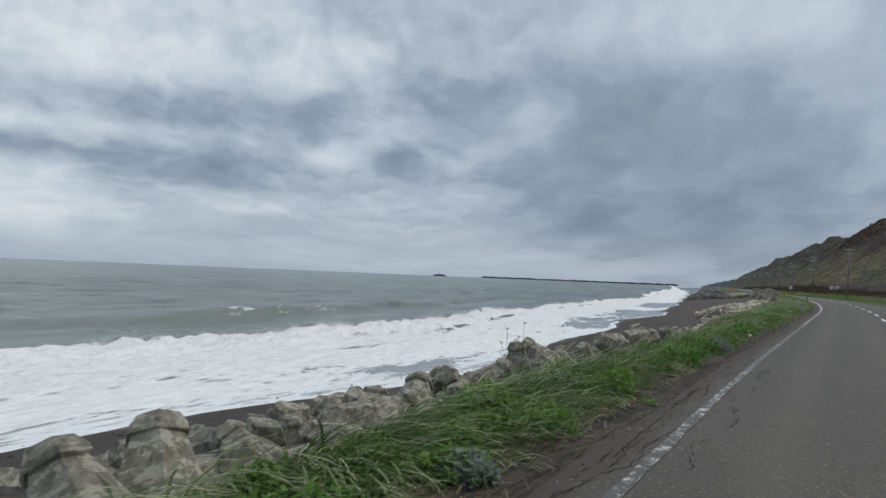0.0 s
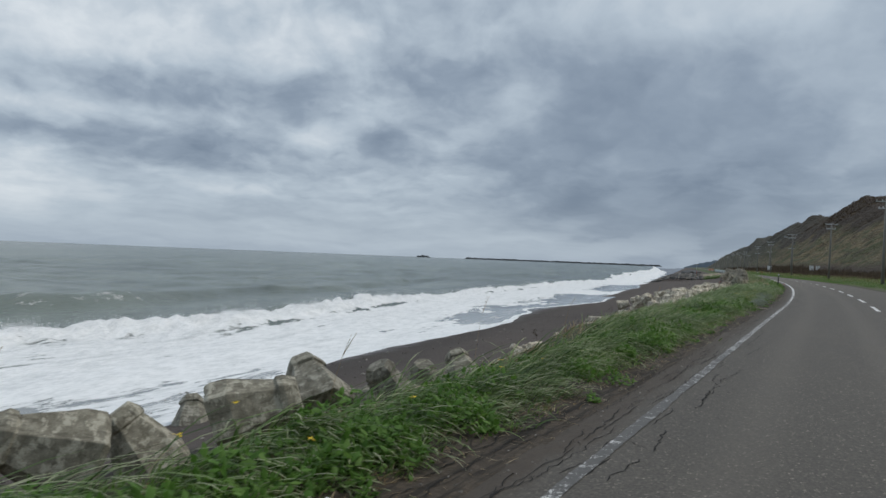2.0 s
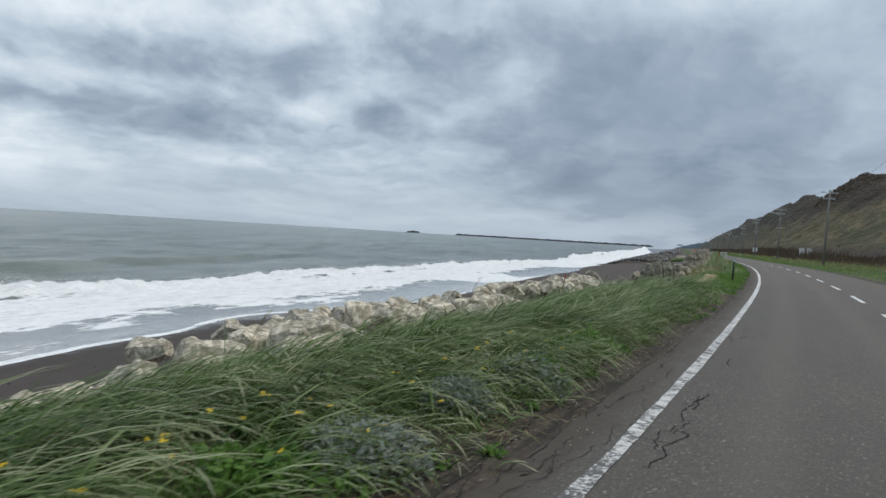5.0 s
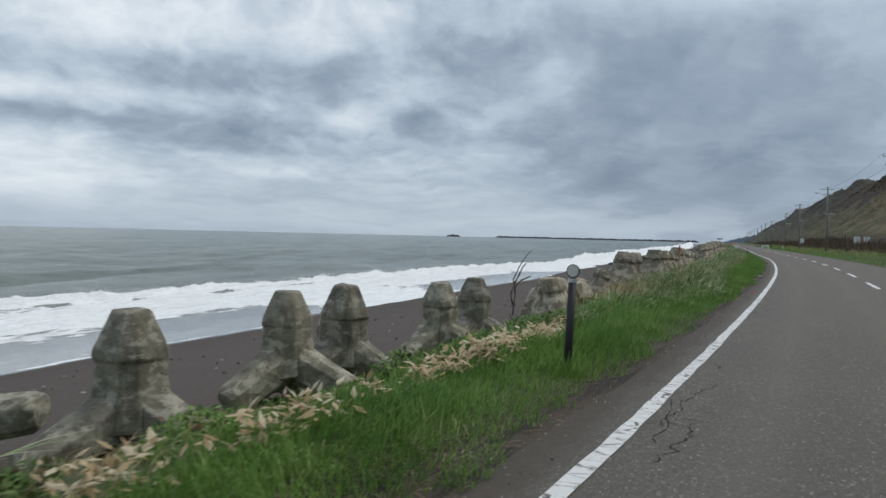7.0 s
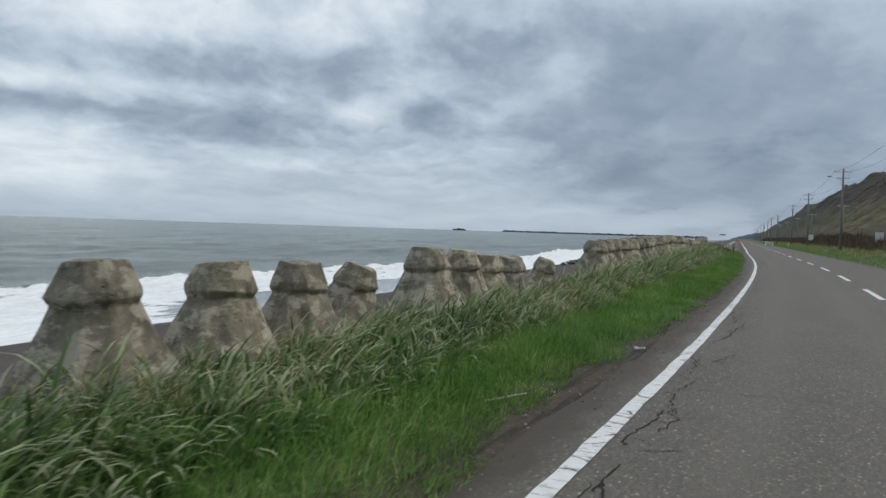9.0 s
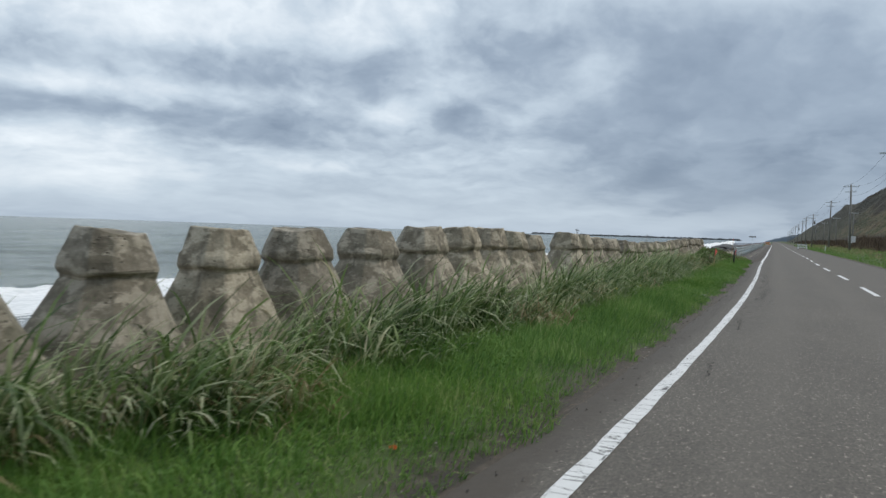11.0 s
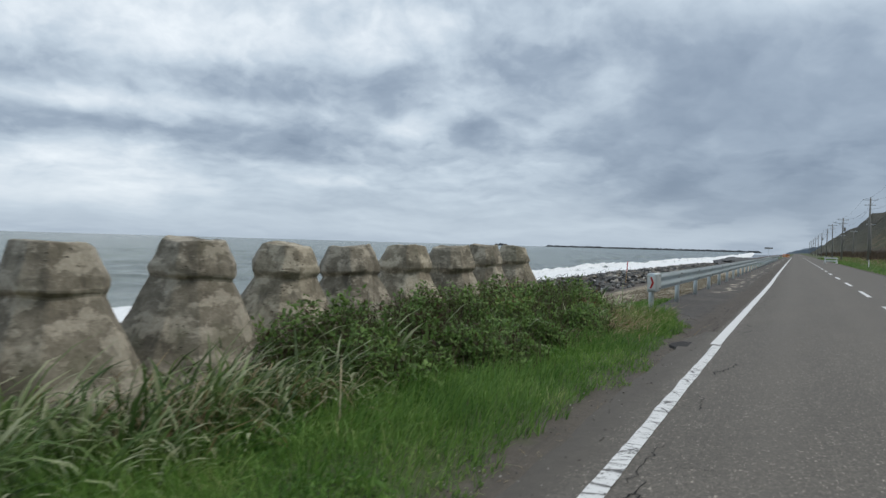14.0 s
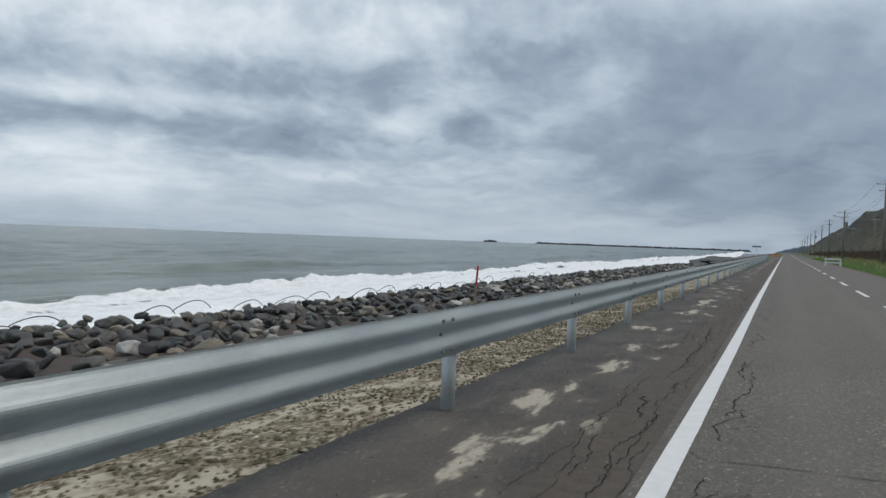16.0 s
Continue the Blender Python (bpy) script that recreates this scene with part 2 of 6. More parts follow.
def box(bm, x0, x1, y0, y1, z0, z1, bevel=0.0):
    vs = bmesh.ops.create_cube(bm, size=1.0)["verts"]
    bmesh.ops.transform(bm, matrix=Matrix.Translation(((x0 + x1) / 2, (y0 + y1) / 2, (z0 + z1) / 2)) @ Matrix.Diagonal((x1 - x0, y1 - y0, z1 - z0, 1)), verts=vs)
    if bevel:
        es = {e for v in vs for e in v.link_edges}
        bmesh.ops.bevel(bm, geom=list(es), offset=bevel, segments=2, profile=0.7, affect="EDGES")


def tube(bm, a, b, r0, r1=None, seg=8, caps=True):
    a, b = Vector(a), Vector(b)
    r1 = r0 if r1 is None else r1
    m = Matrix.Translation((a + b) / 2) @ (b - a).to_track_quat("Z", "Y").to_matrix().to_4x4()
    return bmesh.ops.create_cone(bm, cap_ends=caps, segments=seg, radius1=r0, radius2=r1, depth=(b - a).length, matrix=m)["verts"]

# ---- materials ----
def material(name, rough=0.8, metal=0.0, spec=None):
    """A node material: its Nodes, the texture position in metres, and the shader."""
    mt = bpy.data.materials.new(name)
    mt.use_nodes = True
    k = Nodes(mt.node_tree)
    sh = mt.node_tree.nodes["Principled BSDF"]
    sh.inputs["Roughness"].default_value, sh.inputs["Metallic"].default_value = rough, metal
    if spec is not None:
        sh.inputs["Specular IOR Level"].default_value = spec
    return mt, k, sh


def bump(k, sh, height, strength=0.5, dist=0.02):
    nd = k.n("ShaderNodeBump")
    k.put(nd.inputs["Height"], height)
    k.put(nd.inputs["Strength"], strength)
    nd.inputs["Distance"].default_value = dist
    k.put(sh.inputs["Normal"], nd.outputs[0])


def sl(k):
    """Metres along the road, and metres to the right of its edge line."""
    nd = k.n("ShaderNodeUVMap", uv="sl")
    sp = k.n("ShaderNodeSeparateXYZ")
    k.put(sp.inputs[0], nd.outputs[0])
    return sp.outputs[0], sp.outputs[1]


def where(k):
    return k.n("ShaderNodeNewGeometry").outputs["Position"]


def chance(k):
    return k.n("ShaderNodeNewGeometry").outputs["Random Per Island"]


def plain(name, col, rough=0.7, metal=0.0, vary=0.25, scale=6.0, relief=0.0):
    """One colour with grain and stains."""
    mt, k, sh = material(name, rough, metal)
    p = k.n("ShaderNodeTexCoord").outputs["Object"]
    f = k.math("ADD", k.math("MULTIPLY", k.noise(p, scale, 4, 0.6), 0.6), k.math("MULTIPLY", k.noise(p, scale * 9, 2), 0.4))
    dark = tuple(c * (1 - vary) for c in col)
    lite = tuple(min(1, c * (1 + vary)) for c in col)
    k.put(sh.inputs["Base Color"], k.ramp(f, (0.3, dark), (0.7, lite)))
    if relief:
        bump(k, sh, f, 0.6, relief)
    return mt


def asphalt_mat(name, tone, sandy=False):
    mt, k, sh = material(name, 0.82)
    p = where(k)
    s, lat = sl(k)
    speck = k.voronoi(p, 62, out=1)
    bw = k.n("ShaderNodeRGBToBW")
    k.put(bw.inputs[0], speck)
    grain = k.math("ADD", k.math("MULTIPLY", bw.outputs[0], 0.6), k.math("MULTIPLY", k.noise(p, 30, 3), 0.4))
    blotch = k.noise(k.scaled(p, 1, 0.35, 1), 0.9, 5, 0.6)
    base = k.ramp(grain, (0.2, tuple(c * 0.62 for c in tone)), (0.55, tone), (0.71, tuple(c * 1.32 for c in tone)), (0.80, tuple(c * 3.6 for c in tone)))
    col = k.mix(k.step(blotch, 0.38, 0.68), k.mix(1.0, base, (0.84, 0.83, 0.82), "MULTIPLY"), base)
    if not sandy:
        # the surface is darker up to 60 m, fading out by 125 m
        col = k.mix(k.math("MULTIPLY", k.step(s, 125, 60), 0.30), col, (0.02, 0.02, 0.02))
        # wheel tracks, and the crumbling dirty margin beside the edge line
        track = k.math("ADD", k.step(k.math("ABSOLUTE", k.math("SUBTRACT", lat, 0.95)), 0.45, 0.0), k.step(k.math("ABSOLUTE", k.math("SUBTRACT", lat, 2.4)), 0.45, 0.0))
        col = k.mix(k.math("MULTIPLY", track, 0.22), col, tuple(c * 1.3 for c in tone))
        rag = k.math("ADD", lat, k.math("MULTIPLY", k.math("SUBTRACT", k.noise(k.scaled(p, 1, 0.5, 1), 2.2, 5, 0.65), 0.5), 0.55))
        dirt = k.mix(k.noise(p, 11, 6, 0.7), (0.028, 0.021, 0.015), (0.098, 0.076, 0.056))
        grey_dirt = k.mix(k.noise(p, 9, 6, 0.7), (0.050, 0.043, 0.036), (0.135, 0.120, 0.100))
        dirt = k.mix(k.math("MULTIPLY", k.step(s, 126, 148), 0.85), dirt, grey_dirt)
        col = k.mix(k.step(rag, -0.02, -0.34), col, dirt)
    else:
        drift = k.n("ShaderNodeCombineXYZ")
        k.put(drift.inputs[0], k.math("MULTIPLY", s, 0.75))
        k.put(drift.inputs[1], k.math("MULTIPLY", lat, 2.1))
        sand = k.math("SUBTRACT", k.noise(drift.outputs[0], 1.0, 6, 0.6, 0.3), k.math("MULTIPLY", k.math("ABSOLUTE", k.math("ADD", lat, 1.2)), 0.16))
        sand = k.math("SUBTRACT", sand, k.math("MULTIPLY", k.step(s, 200, 195), 0.3))
        fresh = k.mix(k.noise(p, 30, 3), (0.30, 0.26, 0.20), (0.52, 0.47, 0.38))
        col = k.mix(k.math("MULTIPLY", k.step(k.noise(p, 0.7, 3), 0.45, 0.62), 0.45), col, (0.115, 0.098, 0.082))
        col = k.mix(k.math("MULTIPLY", k.step(sand, 0.42, 0.56), 0.35), col, (0.16, 0.135, 0.105))
        col = k.mix(k.step(sand, 0.535, 0.60), col, fresh)
        rag = k.math("ADD", lat, k.math("MULTIPLY", k.math("SUBTRACT", k.noise(p, 2.0, 5, 0.65), 0.5), 0.7))
        col = k.mix(k.math("MULTIPLY", k.step(rag, -0.95, -0.55), 0.85), col, k.mix(k.noise(p, 9, 4), (0.036, 0.028, 0.021), (0.115, 0.090, 0.066)))
    k.put(sh.inputs["Base Color"], col)
    k.put(sh.inputs["Roughness"], k.math("ADD", 0.7, k.math("MULTIPLY", blotch, 0.2)))
    bump(k, sh, k.math("ADD", grain, k.math("MULTIPLY", blotch, 1.2)), 0.55, 0.006)
    return mt


ASPHALT = asphalt_mat("worn_asphalt", (0.126, 0.113, 0.095))
DARK_ASPHALT = asphalt_mat("dark_asphalt", (0.062, 0.054, 0.047), True)


def ground_mat():
    mt, k, sh = material("verge_and_beach_ground", 0.92)
    p = where(k)
    s, lat = sl(k)
    n1, n2, n3 = k.noise(p, 1.6, 5, 0.6), k.noise(p, 14, 4, 0.6), k.noise(p, 70, 2)
    mixn = k.math("ADD", k.math("MULTIPLY", n2, 0.6), k.math("MULTIPLY", n3, 0.4))
    dirt = k.ramp(mixn, (0.3, (0.027, 0.020, 0.014)), (0.52, (0.062, 0.048, 0.034)), (0.72, (0.125, 0.098, 0.070)))
    track = k.n("ShaderNodeCombineXYZ")
    k.put(track.inputs[0], k.math("MULTIPLY", s, 0.55))
    k.put(track.inputs[1], k.math("MULTIPLY", lat, 9.0))
    ruts = k.noise(track.outputs[0], 1.0, 4, 0.6)
    dirt = k.mix(k.math("MULTIPLY", k.step(ruts, 0.51, 0.42), 0.8), dirt, (0.015, 0.011, 0.008))
    dirt = k.mix(k.math("MULTIPLY", k.step(s, 126, 148), 0.75), dirt, k.mix(mixn, (0.048, 0.041, 0.034), (0.155, 0.136, 0.112)))
    soil = k.mix(n1, (0.045, 0.078, 0.018), (0.090, 0.120, 0.036))
    soil = k.mix(k.math("MULTIPLY", k.step(s, 92, 78), 0.8), soil, k.mix(n2, (0.024, 0.022, 0.010), (0.075, 0.068, 0.030)))
    sand = k.ramp(mixn, (0.25, (0.048, 0.037, 0.031)), (0.6, (0.092, 0.072, 0.061)), (0.85, (0.15, 0.122, 0.102)))
    high = k.n("ShaderNodeSeparateXYZ")
    k.put(high.inputs[0], p)
    damp = k.step(k.math("ADD", high.outputs[2], k.math("MULTIPLY", k.noise(k.scaled(p, 1, 0.3, 1), 0.35, 4), 1.2)), -1.05, -1.75)
    sand = k.mix(k.math("MULTIPLY", damp, k.math("ADD", 0.2, k.math("MULTIPLY", k.step(s, 90, 60), 0.35))), sand, (0.022, 0.017, 0.014))
    wob = k.math("ADD", lat, k.math("MULTIPLY", k.math("SUBTRACT", n1, 0.5), 0.9))
    col = k.mix(k.step(k.math("ADD", wob, k.math("MULTIPLY", k.step(s, 92, 78), 0.5)), -0.65, -1.1), dirt, soil)
    col = k.mix(k.step(wob, -4.6, -5.6), col, sand)
    # pale gravel behind the rail
    vc = k.voronoi(p, 16, out=1)
    bw = k.n("ShaderNodeRGBToBW")
    k.put(bw.inputs[0], vc)
    grav = k.ramp(bw.outputs[0], (0.1, (0.075, 0.056, 0.032)), (0.5, (0.20, 0.155, 0.095)), (0.9, (0.44, 0.39, 0.30)))
    moss = k.noise(p, 2.3, 5, 0.6)
    grav = k.mix(k.math("MULTIPLY", k.step(moss, 0.54, 0.66), 0.6), grav, (0.085, 0.085, 0.032))
    grav = k.mix(k.math("MULTIPLY", k.step(n1, 0.50, 0.62), 0.8), grav, (0.50, 0.44, 0.33))
    grav = k.mix(k.math("MULTIPLY", k.step(s, 198, 192), 0.7), grav, k.mix(k.noise(p, 25, 3), (0.34, 0.29, 0.21), (0.66, 0.61, 0.50)))
    inrail = k.math("MULTIPLY", k.step(s, 187.5, 190.0), k.step(lat, -1.9, -2.0))
    col = k.mix(k.math("MULTIPLY", inrail, k.math("MULTIPLY", k.step(wob, -8.5, -7.0), k.step(s, 300, 260))), col, grav)
    # land side: worn margin, grass soil
    col = k.mix(k.step(wob, 7.0, 7.6), col, k.mix(n1, (0.05, 0.075, 0.022), (0.10, 0.105, 0.045)))
    k.put(sh.inputs["Base Color"], col)
    # wet by the waves
    zed = k.n("ShaderNodeSeparateXYZ")
    k.put(zed.inputs[0], p)
    wet = k.step(k.math("ADD", zed.outputs[2], k.math("MULTIPLY", n1, 0.25)), SEA + 0.42, SEA + 0.22)
    k.put(sh.inputs["Roughness"], k.math("SUBTRACT", 0.92, k.math("MULTIPLY", wet, 0.72)))
    bump(k, sh, k.math("ADD", mixn, k.math("ADD", k.math("MULTIPLY", n1, 0.8), k.math("MULTIPLY", ruts, 1.6))), 0.75, 0.022)
    return mt


GROUND = ground_mat()


def sea_mat():
    mt, k, sh = material("grey_green_sea", 0.22)
    p = where(k)
    nd = k.n("ShaderNodeAttribute", name="foam")
    foam = nd.outputs["Fac"]
    drawn = k.scaled(p, 1, 0.34, 0.4)
    lace = k.noise(drawn, 0.75, 7, 0.66, 0.7)
    holes = k.noise(drawn, 2.6, 5, 0.62)
    m = k.math("ADD", foam, k.math("ADD", k.math("MULTIPLY", k.math("SUBTRACT", lace, 0.5), 1.05), k.math("MULTIPLY", k.math("SUBTRACT", holes, 0.5), 0.5)))
    white = k.step(m, 0.42, 0.53)
    w1 = k.noise(k.scaled(p, 1, 0.3, 1), 0.22, 5, 0.62)
    w2 = k.noise(k.scaled(p, 1, 0.3, 1), 0.025, 4, 0.6)
    deep = k.mix(k.step(k.math("ADD", k.math("MULTIPLY", w1, 0.65), k.math("MULTIPLY", w2, 0.35)), 0.33, 0.66), (0.085, 0.106, 0.095), (0.205, 0.240, 0.214))
    # pale grey near the shore: mirrored sky painted into the water's colour
    shallow = k.n("ShaderNodeAttribute", name="shallow").outputs["Fac"]
    deep = k.mix(k.math("MULTIPLY", shallow, 0.85), deep, (0.235, 0.245, 0.25))
    froth = k.mix(k.step(k.math("ADD", k.math("MULTIPLY", holes, 0.5), k.math("MULTIPLY", k.noise(drawn, 9.0, 4, 0.65), 0.5)), 0.34, 0.62), (0.72, 0.74, 0.74), (0.94, 0.95, 0.95))
    streak = k.noise(k.scaled(p, 1, 0.12, 0.4), 1.1, 5, 0.62)
    froth = k.mix(k.math("MULTIPLY", k.step(streak, 0.56, 0.68), 0.3), froth, (0.46, 0.49, 0.49))
    k.put(sh.inputs["Base Color"], k.mix(white, deep, froth))
    k.put(sh.inputs["Roughness"], k.math("ADD", k.math("SUBTRACT", 0.24, k.math("MULTIPLY", shallow, 0.14)), k.math("MULTIPLY", white, 0.6)))
    sh.inputs["IOR"].default_value = 1.33
    rip = k.noise(k.scaled(p, 1, 0.4, 1), 0.55, 6, 0.68)
    chop = k.noise(k.scaled(p, 1, 0.5, 1), 3.5, 4, 0.6)
    bump(k, sh, k.math("ADD", k.math("MULTIPLY", rip, 1.3), k.math("ADD", k.math("MULTIPLY", chop, 0.25), k.math("MULTIPLY", white, 0.18))), k.math("SUBTRACT", 1.0, k.math("MULTIPLY", shallow, 0.85)), 0.35)
    return mt


SEA_WATER = sea_mat()


def hill_mat():
    mt, k, sh = material("dry_grass_hillside", 0.95)
    p = where(k)
    zed = k.n("ShaderNodeSeparateXYZ")
    k.put(zed.inputs[0], p)
    n1, n2, n3 = k.noise(p, 0.03, 6, 0.62), k.noise(k.scaled(p, 1, 1, 2.5), 0.11, 6, 0.66), k.noise(p, 0.7, 5, 0.65)
    tan = k.mix(n3, (0.082, 0.064, 0.034), (0.25, 0.195, 0.108))
    green = k.mix(n3, (0.040, 0.050, 0.020), (0.105, 0.112, 0.048))
    scrub = k.mix(n3, (0.030, 0.024, 0.018), (0.085, 0.062, 0.046))
    col = k.mix(k.step(n2, 0.42, 0.60), tan, green)
    col = k.mix(k.math("MULTIPLY", k.step(k.noise(p, 0.22, 5, 0.62), 0.50, 0.62), 0.6), col, scrub)
    hi = k.math("ADD", k.math("MULTIPLY", zed.outputs[2], 0.022), k.math("MULTIPLY", n1, 0.8))
    col = k.mix(k.step(hi, 0.70, 0.86), col, scrub)
    col = k.mix(k.step(k.math("ADD", zed.outputs[2], k.math("MULTIPLY", n2, 5)), 7.5, 4.5), col, scrub)
    # duller grey-green beyond 380 m: distance haze put into the hill's colour
    along, _ = sl(k)
    col = k.mix(k.math("MULTIPLY", k.step(along, 380, 620), 0.75), col, k.mix(n3, (0.040, 0.044, 0.034), (0.085, 0.085, 0.066)))
    k.put(sh.inputs["Base Color"], col)
    bump(k, sh, k.math("ADD", n3, k.math("MULTIPLY", n2, 2)), 1.0, 1.2)
    return mt


HILL = hill_mat()


def concrete_mat(name, gain, hue):
    mt, k, sh = material(name, 0.9)
    p = k.n("ShaderNodeTexCoord").outputs["Object"]
    rnd = k.n("ShaderNodeObjectInfo").outputs["Random"]
    shift = k.n("ShaderNodeCombineXYZ")
    k.put(shift.inputs[0], k.math("MULTIPLY", rnd, 37.0))
    p = k.vmath("ADD", p, shift.outputs[0])
    big, mid, pit = k.noise(p, 1.3, 4, 0.6), k.noise(p, 4.2, 6, 0.62), k.noise(p, 30, 3, 0.6)
    f = k.math("ADD", k.math("MULTIPLY", mid, 0.72), k.math("MULTIPLY", pit, 0.28))
    col = k.ramp(f, (0.30, (0.100, 0.087, 0.066)), (0.5, (0.205, 0.184, 0.146)), (0.68, (0.350, 0.322, 0.266)))
    # pale worn patches and broken skin in level bands
    worn = k.noise(k.scaled(k.vmath("ADD", p, (3.1, 7.7, 1.3)), 1, 1, 1.7), 2.6, 6, 0.66)
    col = k.mix(k.math("MULTIPLY", k.step(worn, 0.49, 0.57), 0.75), col, k.mix(pit, (0.31, 0.275, 0.22), (0.60, 0.56, 0.48)))
    tone = k.mix(rnd, (0.80 * gain, 0.80 * gain, 0.80 * gain), (1.15 * gain, 1.13 * gain, 1.08 * gain))
    col = k.mix(1.0, k.mix(1.0, col, tone, "MULTIPLY"), hue, "MULTIPLY")
    run = k.noise(k.scaled(p, 5, 5, 0.7), 1.2, 4, 0.6)
    col = k.mix(k.math("MULTIPLY", k.step(run, 0.52, 0.68), 0.6), col, (0.070, 0.062, 0.046))
    col = k.mix(k.math("MULTIPLY", k.step(big, 0.56, 0.70), 0.35), col, (0.10, 0.105, 0.055))
    hole = k.math("MULTIPLY", k.step(k.voronoi(k.scaled(p, 1, 1, 1.6), 11), 0.22, 0.10), k.step(k.noise(p, 2.6, 3), 0.54, 0.62))
    col = k.mix(k.math("MULTIPLY", hole, 0.7), col, (0.050, 0.042, 0.032))
    k.put(sh.inputs["Base Color"], col)
    bump(k, sh, k.math("SUBTRACT", k.math("ADD", k.math("ADD", f, k.math("MULTIPLY", worn, 0.8)), k.math("MULTIPLY", big, 0.8)), k.math("MULTIPLY", hole, 1.0)), 0.7, 0.022)
    return mt


CONCRETE = concrete_mat("weathered_concrete", 1.1, (1.02, 1.0, 0.95))
GREY_CONCRETE = concrete_mat("smooth_grey_concrete", 0.95, (0.96, 1.0, 0.97))
BLEACHED = concrete_mat("bleached_concrete", 1.02, (0.96, 1.0, 1.0))
PALE_CONCRETE = concrete_mat("pale_broken_concrete", 1.9, (1.0, 1.0, 0.99))


def rock_mat():
    mt, k, sh = material("mixed_boulder_stone", 0.8)
    p = k.n("ShaderNodeTexCoord").outputs["Object"]
    rnd = k.n("ShaderNodeObjectInfo").outputs["Random"]
    isl = chance(k)
    r = k.math("FRACT", k.math("ADD", k.math("MULTIPLY", rnd, 7.31), isl))
    n = k.math("ADD", k.math("MULTIPLY", k.noise(p, 3, 5, 0.65), 0.6), k.math("MULTIPLY", k.noise(p, 22, 3), 0.4))
    base = k.ramp(r, (0.0, (0.045, 0.046, 0.045)), (0.50, (0.092, 0.092, 0.090)), (0.74, (0.140, 0.132, 0.118)), (0.88, (0.25, 0.21, 0.15)), (1.0, (0.50, 0.49, 0.46)))
    col = k.mix(1.0, base, k.ramp(n, (0.3, (0.55, 0.55, 0.55)), (0.7, (1.35, 1.35, 1.35))), "MULTIPLY")
    k.put(sh.inputs["Base Color"], col)
    k.put(sh.inputs["Roughness"], k.math("ADD", 0.55, k.math("MULTIPLY", n, 0.35)))
    bump(k, sh, n, 0.8, 0.03)
    return mt


ROCK = rock_mat()


def blade_mat(name, *stops, trans=0.4, pale_tip=0.0):
    """Leaves and blades: each island its own tone, a little light through."""
    mt, k, sh = material(name, 0.58, spec=0.25)
    r = chance(k)
    p = where(k)
    patch = k.step(k.noise(p, 0.9, 4, 0.6), 0.30, 0.70)
    f = k.math("ADD", k.math("MULTIPLY", r, 0.72), k.math("MULTIPLY", patch, 0.42))
    f = k.math("SUBTRACT", f, 0.07)
    col = k.ramp(f, *stops)
    # paler ends: some dried tips, and sky gleam on drooping blades put into colour
    if pale_tip:
        along, _ = sl(k)
        end = k.math("MULTIPLY", k.step(along, 0.40, 0.75), k.step(k.math("FRACT", k.math("MULTIPLY", r, 13.7)), 0.45, 0.75))
        col = k.mix(k.math("MULTIPLY", end, pale_tip), col, (0.66, 0.66, 0.46))
    k.put(sh.inputs["Base Color"], col)
    tr = k.n("ShaderNodeBsdfTranslucent")
    k.put(tr.inputs[0], col)
    mx = k.n("ShaderNodeMixShader")
    mx.inputs[0].default_value = trans
    mt.node_tree.links.new(sh.outputs[0], mx.inputs[1])
    mt.node_tree.links.new(tr.outputs[0], mx.inputs[2])
    mt.node_tree.links.new(mx.outputs[0], mt.node_tree.nodes["Material Output"].inputs[0])
    return mt


LAWN = blade_mat("fresh_short_grass", (0.0, (0.060, 0.140, 0.030)), (0.5, (0.150, 0.285, 0.060)), (0.85, (0.25, 0.39, 0.10)), (1.0, (0.44, 0.48, 0.21)), trans=0.42)
REED = blade_mat("long_windblown_grass", (0.0, (0.040, 0.074, 0.023)), (0.45, (0.108, 0.180, 0.054)), (0.78, (0.205, 0.300, 0.100)), (0.92, (0.38, 0.44, 0.23)), (1.0, (0.64, 0.58, 0.38)), trans=0.36, pale_tip=0.6)
STRAW = blade_mat("dry_straw", (0.0, (0.15, 0.10, 0.055)), (0.5, (0.36, 0.27, 0.145)), (1.0, (0.66, 0.58, 0.40)))
LEAF = blade_mat("broad_green_leaves", (0.0, (0.065, 0.145, 0.024)), (0.5, (0.12, 0.245, 0.044)), (1.0, (0.22, 0.36, 0.09)))
BUSH = blade_mat("bush_leaves", (0.0, (0.085, 0.055, 0.035)), (0.20, (0.080, 0.115, 0.036)), (0.55, (0.140, 0.250, 0.064)), (0.9, (0.27, 0.40, 0.12)), (1.0, (0.22, 0.10, 0.07)), trans=0.4)
SCRUB = blade_mat("winter_scrub", (0.0, (0.055, 0.040, 0.030)), (0.5, (0.115, 0.080, 0.056)), (1.0, (0.20, 0.155, 0.095)), trans=0.1)
PALE = blade_mat("bleached_leaves", (0.0, (0.42, 0.29, 0.15)), (0.5, (0.70, 0.55, 0.36)), (1.0, (0.85, 0.78, 0.62)))
WORMWOOD = blade_mat("silver_leaves", (0.0, (0.16, 0.20, 0.16)), (1.0, (0.40, 0.45, 0.39)))
RUST = plain("rusted_steel", (0.085, 0.05, 0.035), 0.85, vary=0.35, scale=20)
TWIG = plain("dead_twig", (0.10, 0.08, 0.06), 0.9)


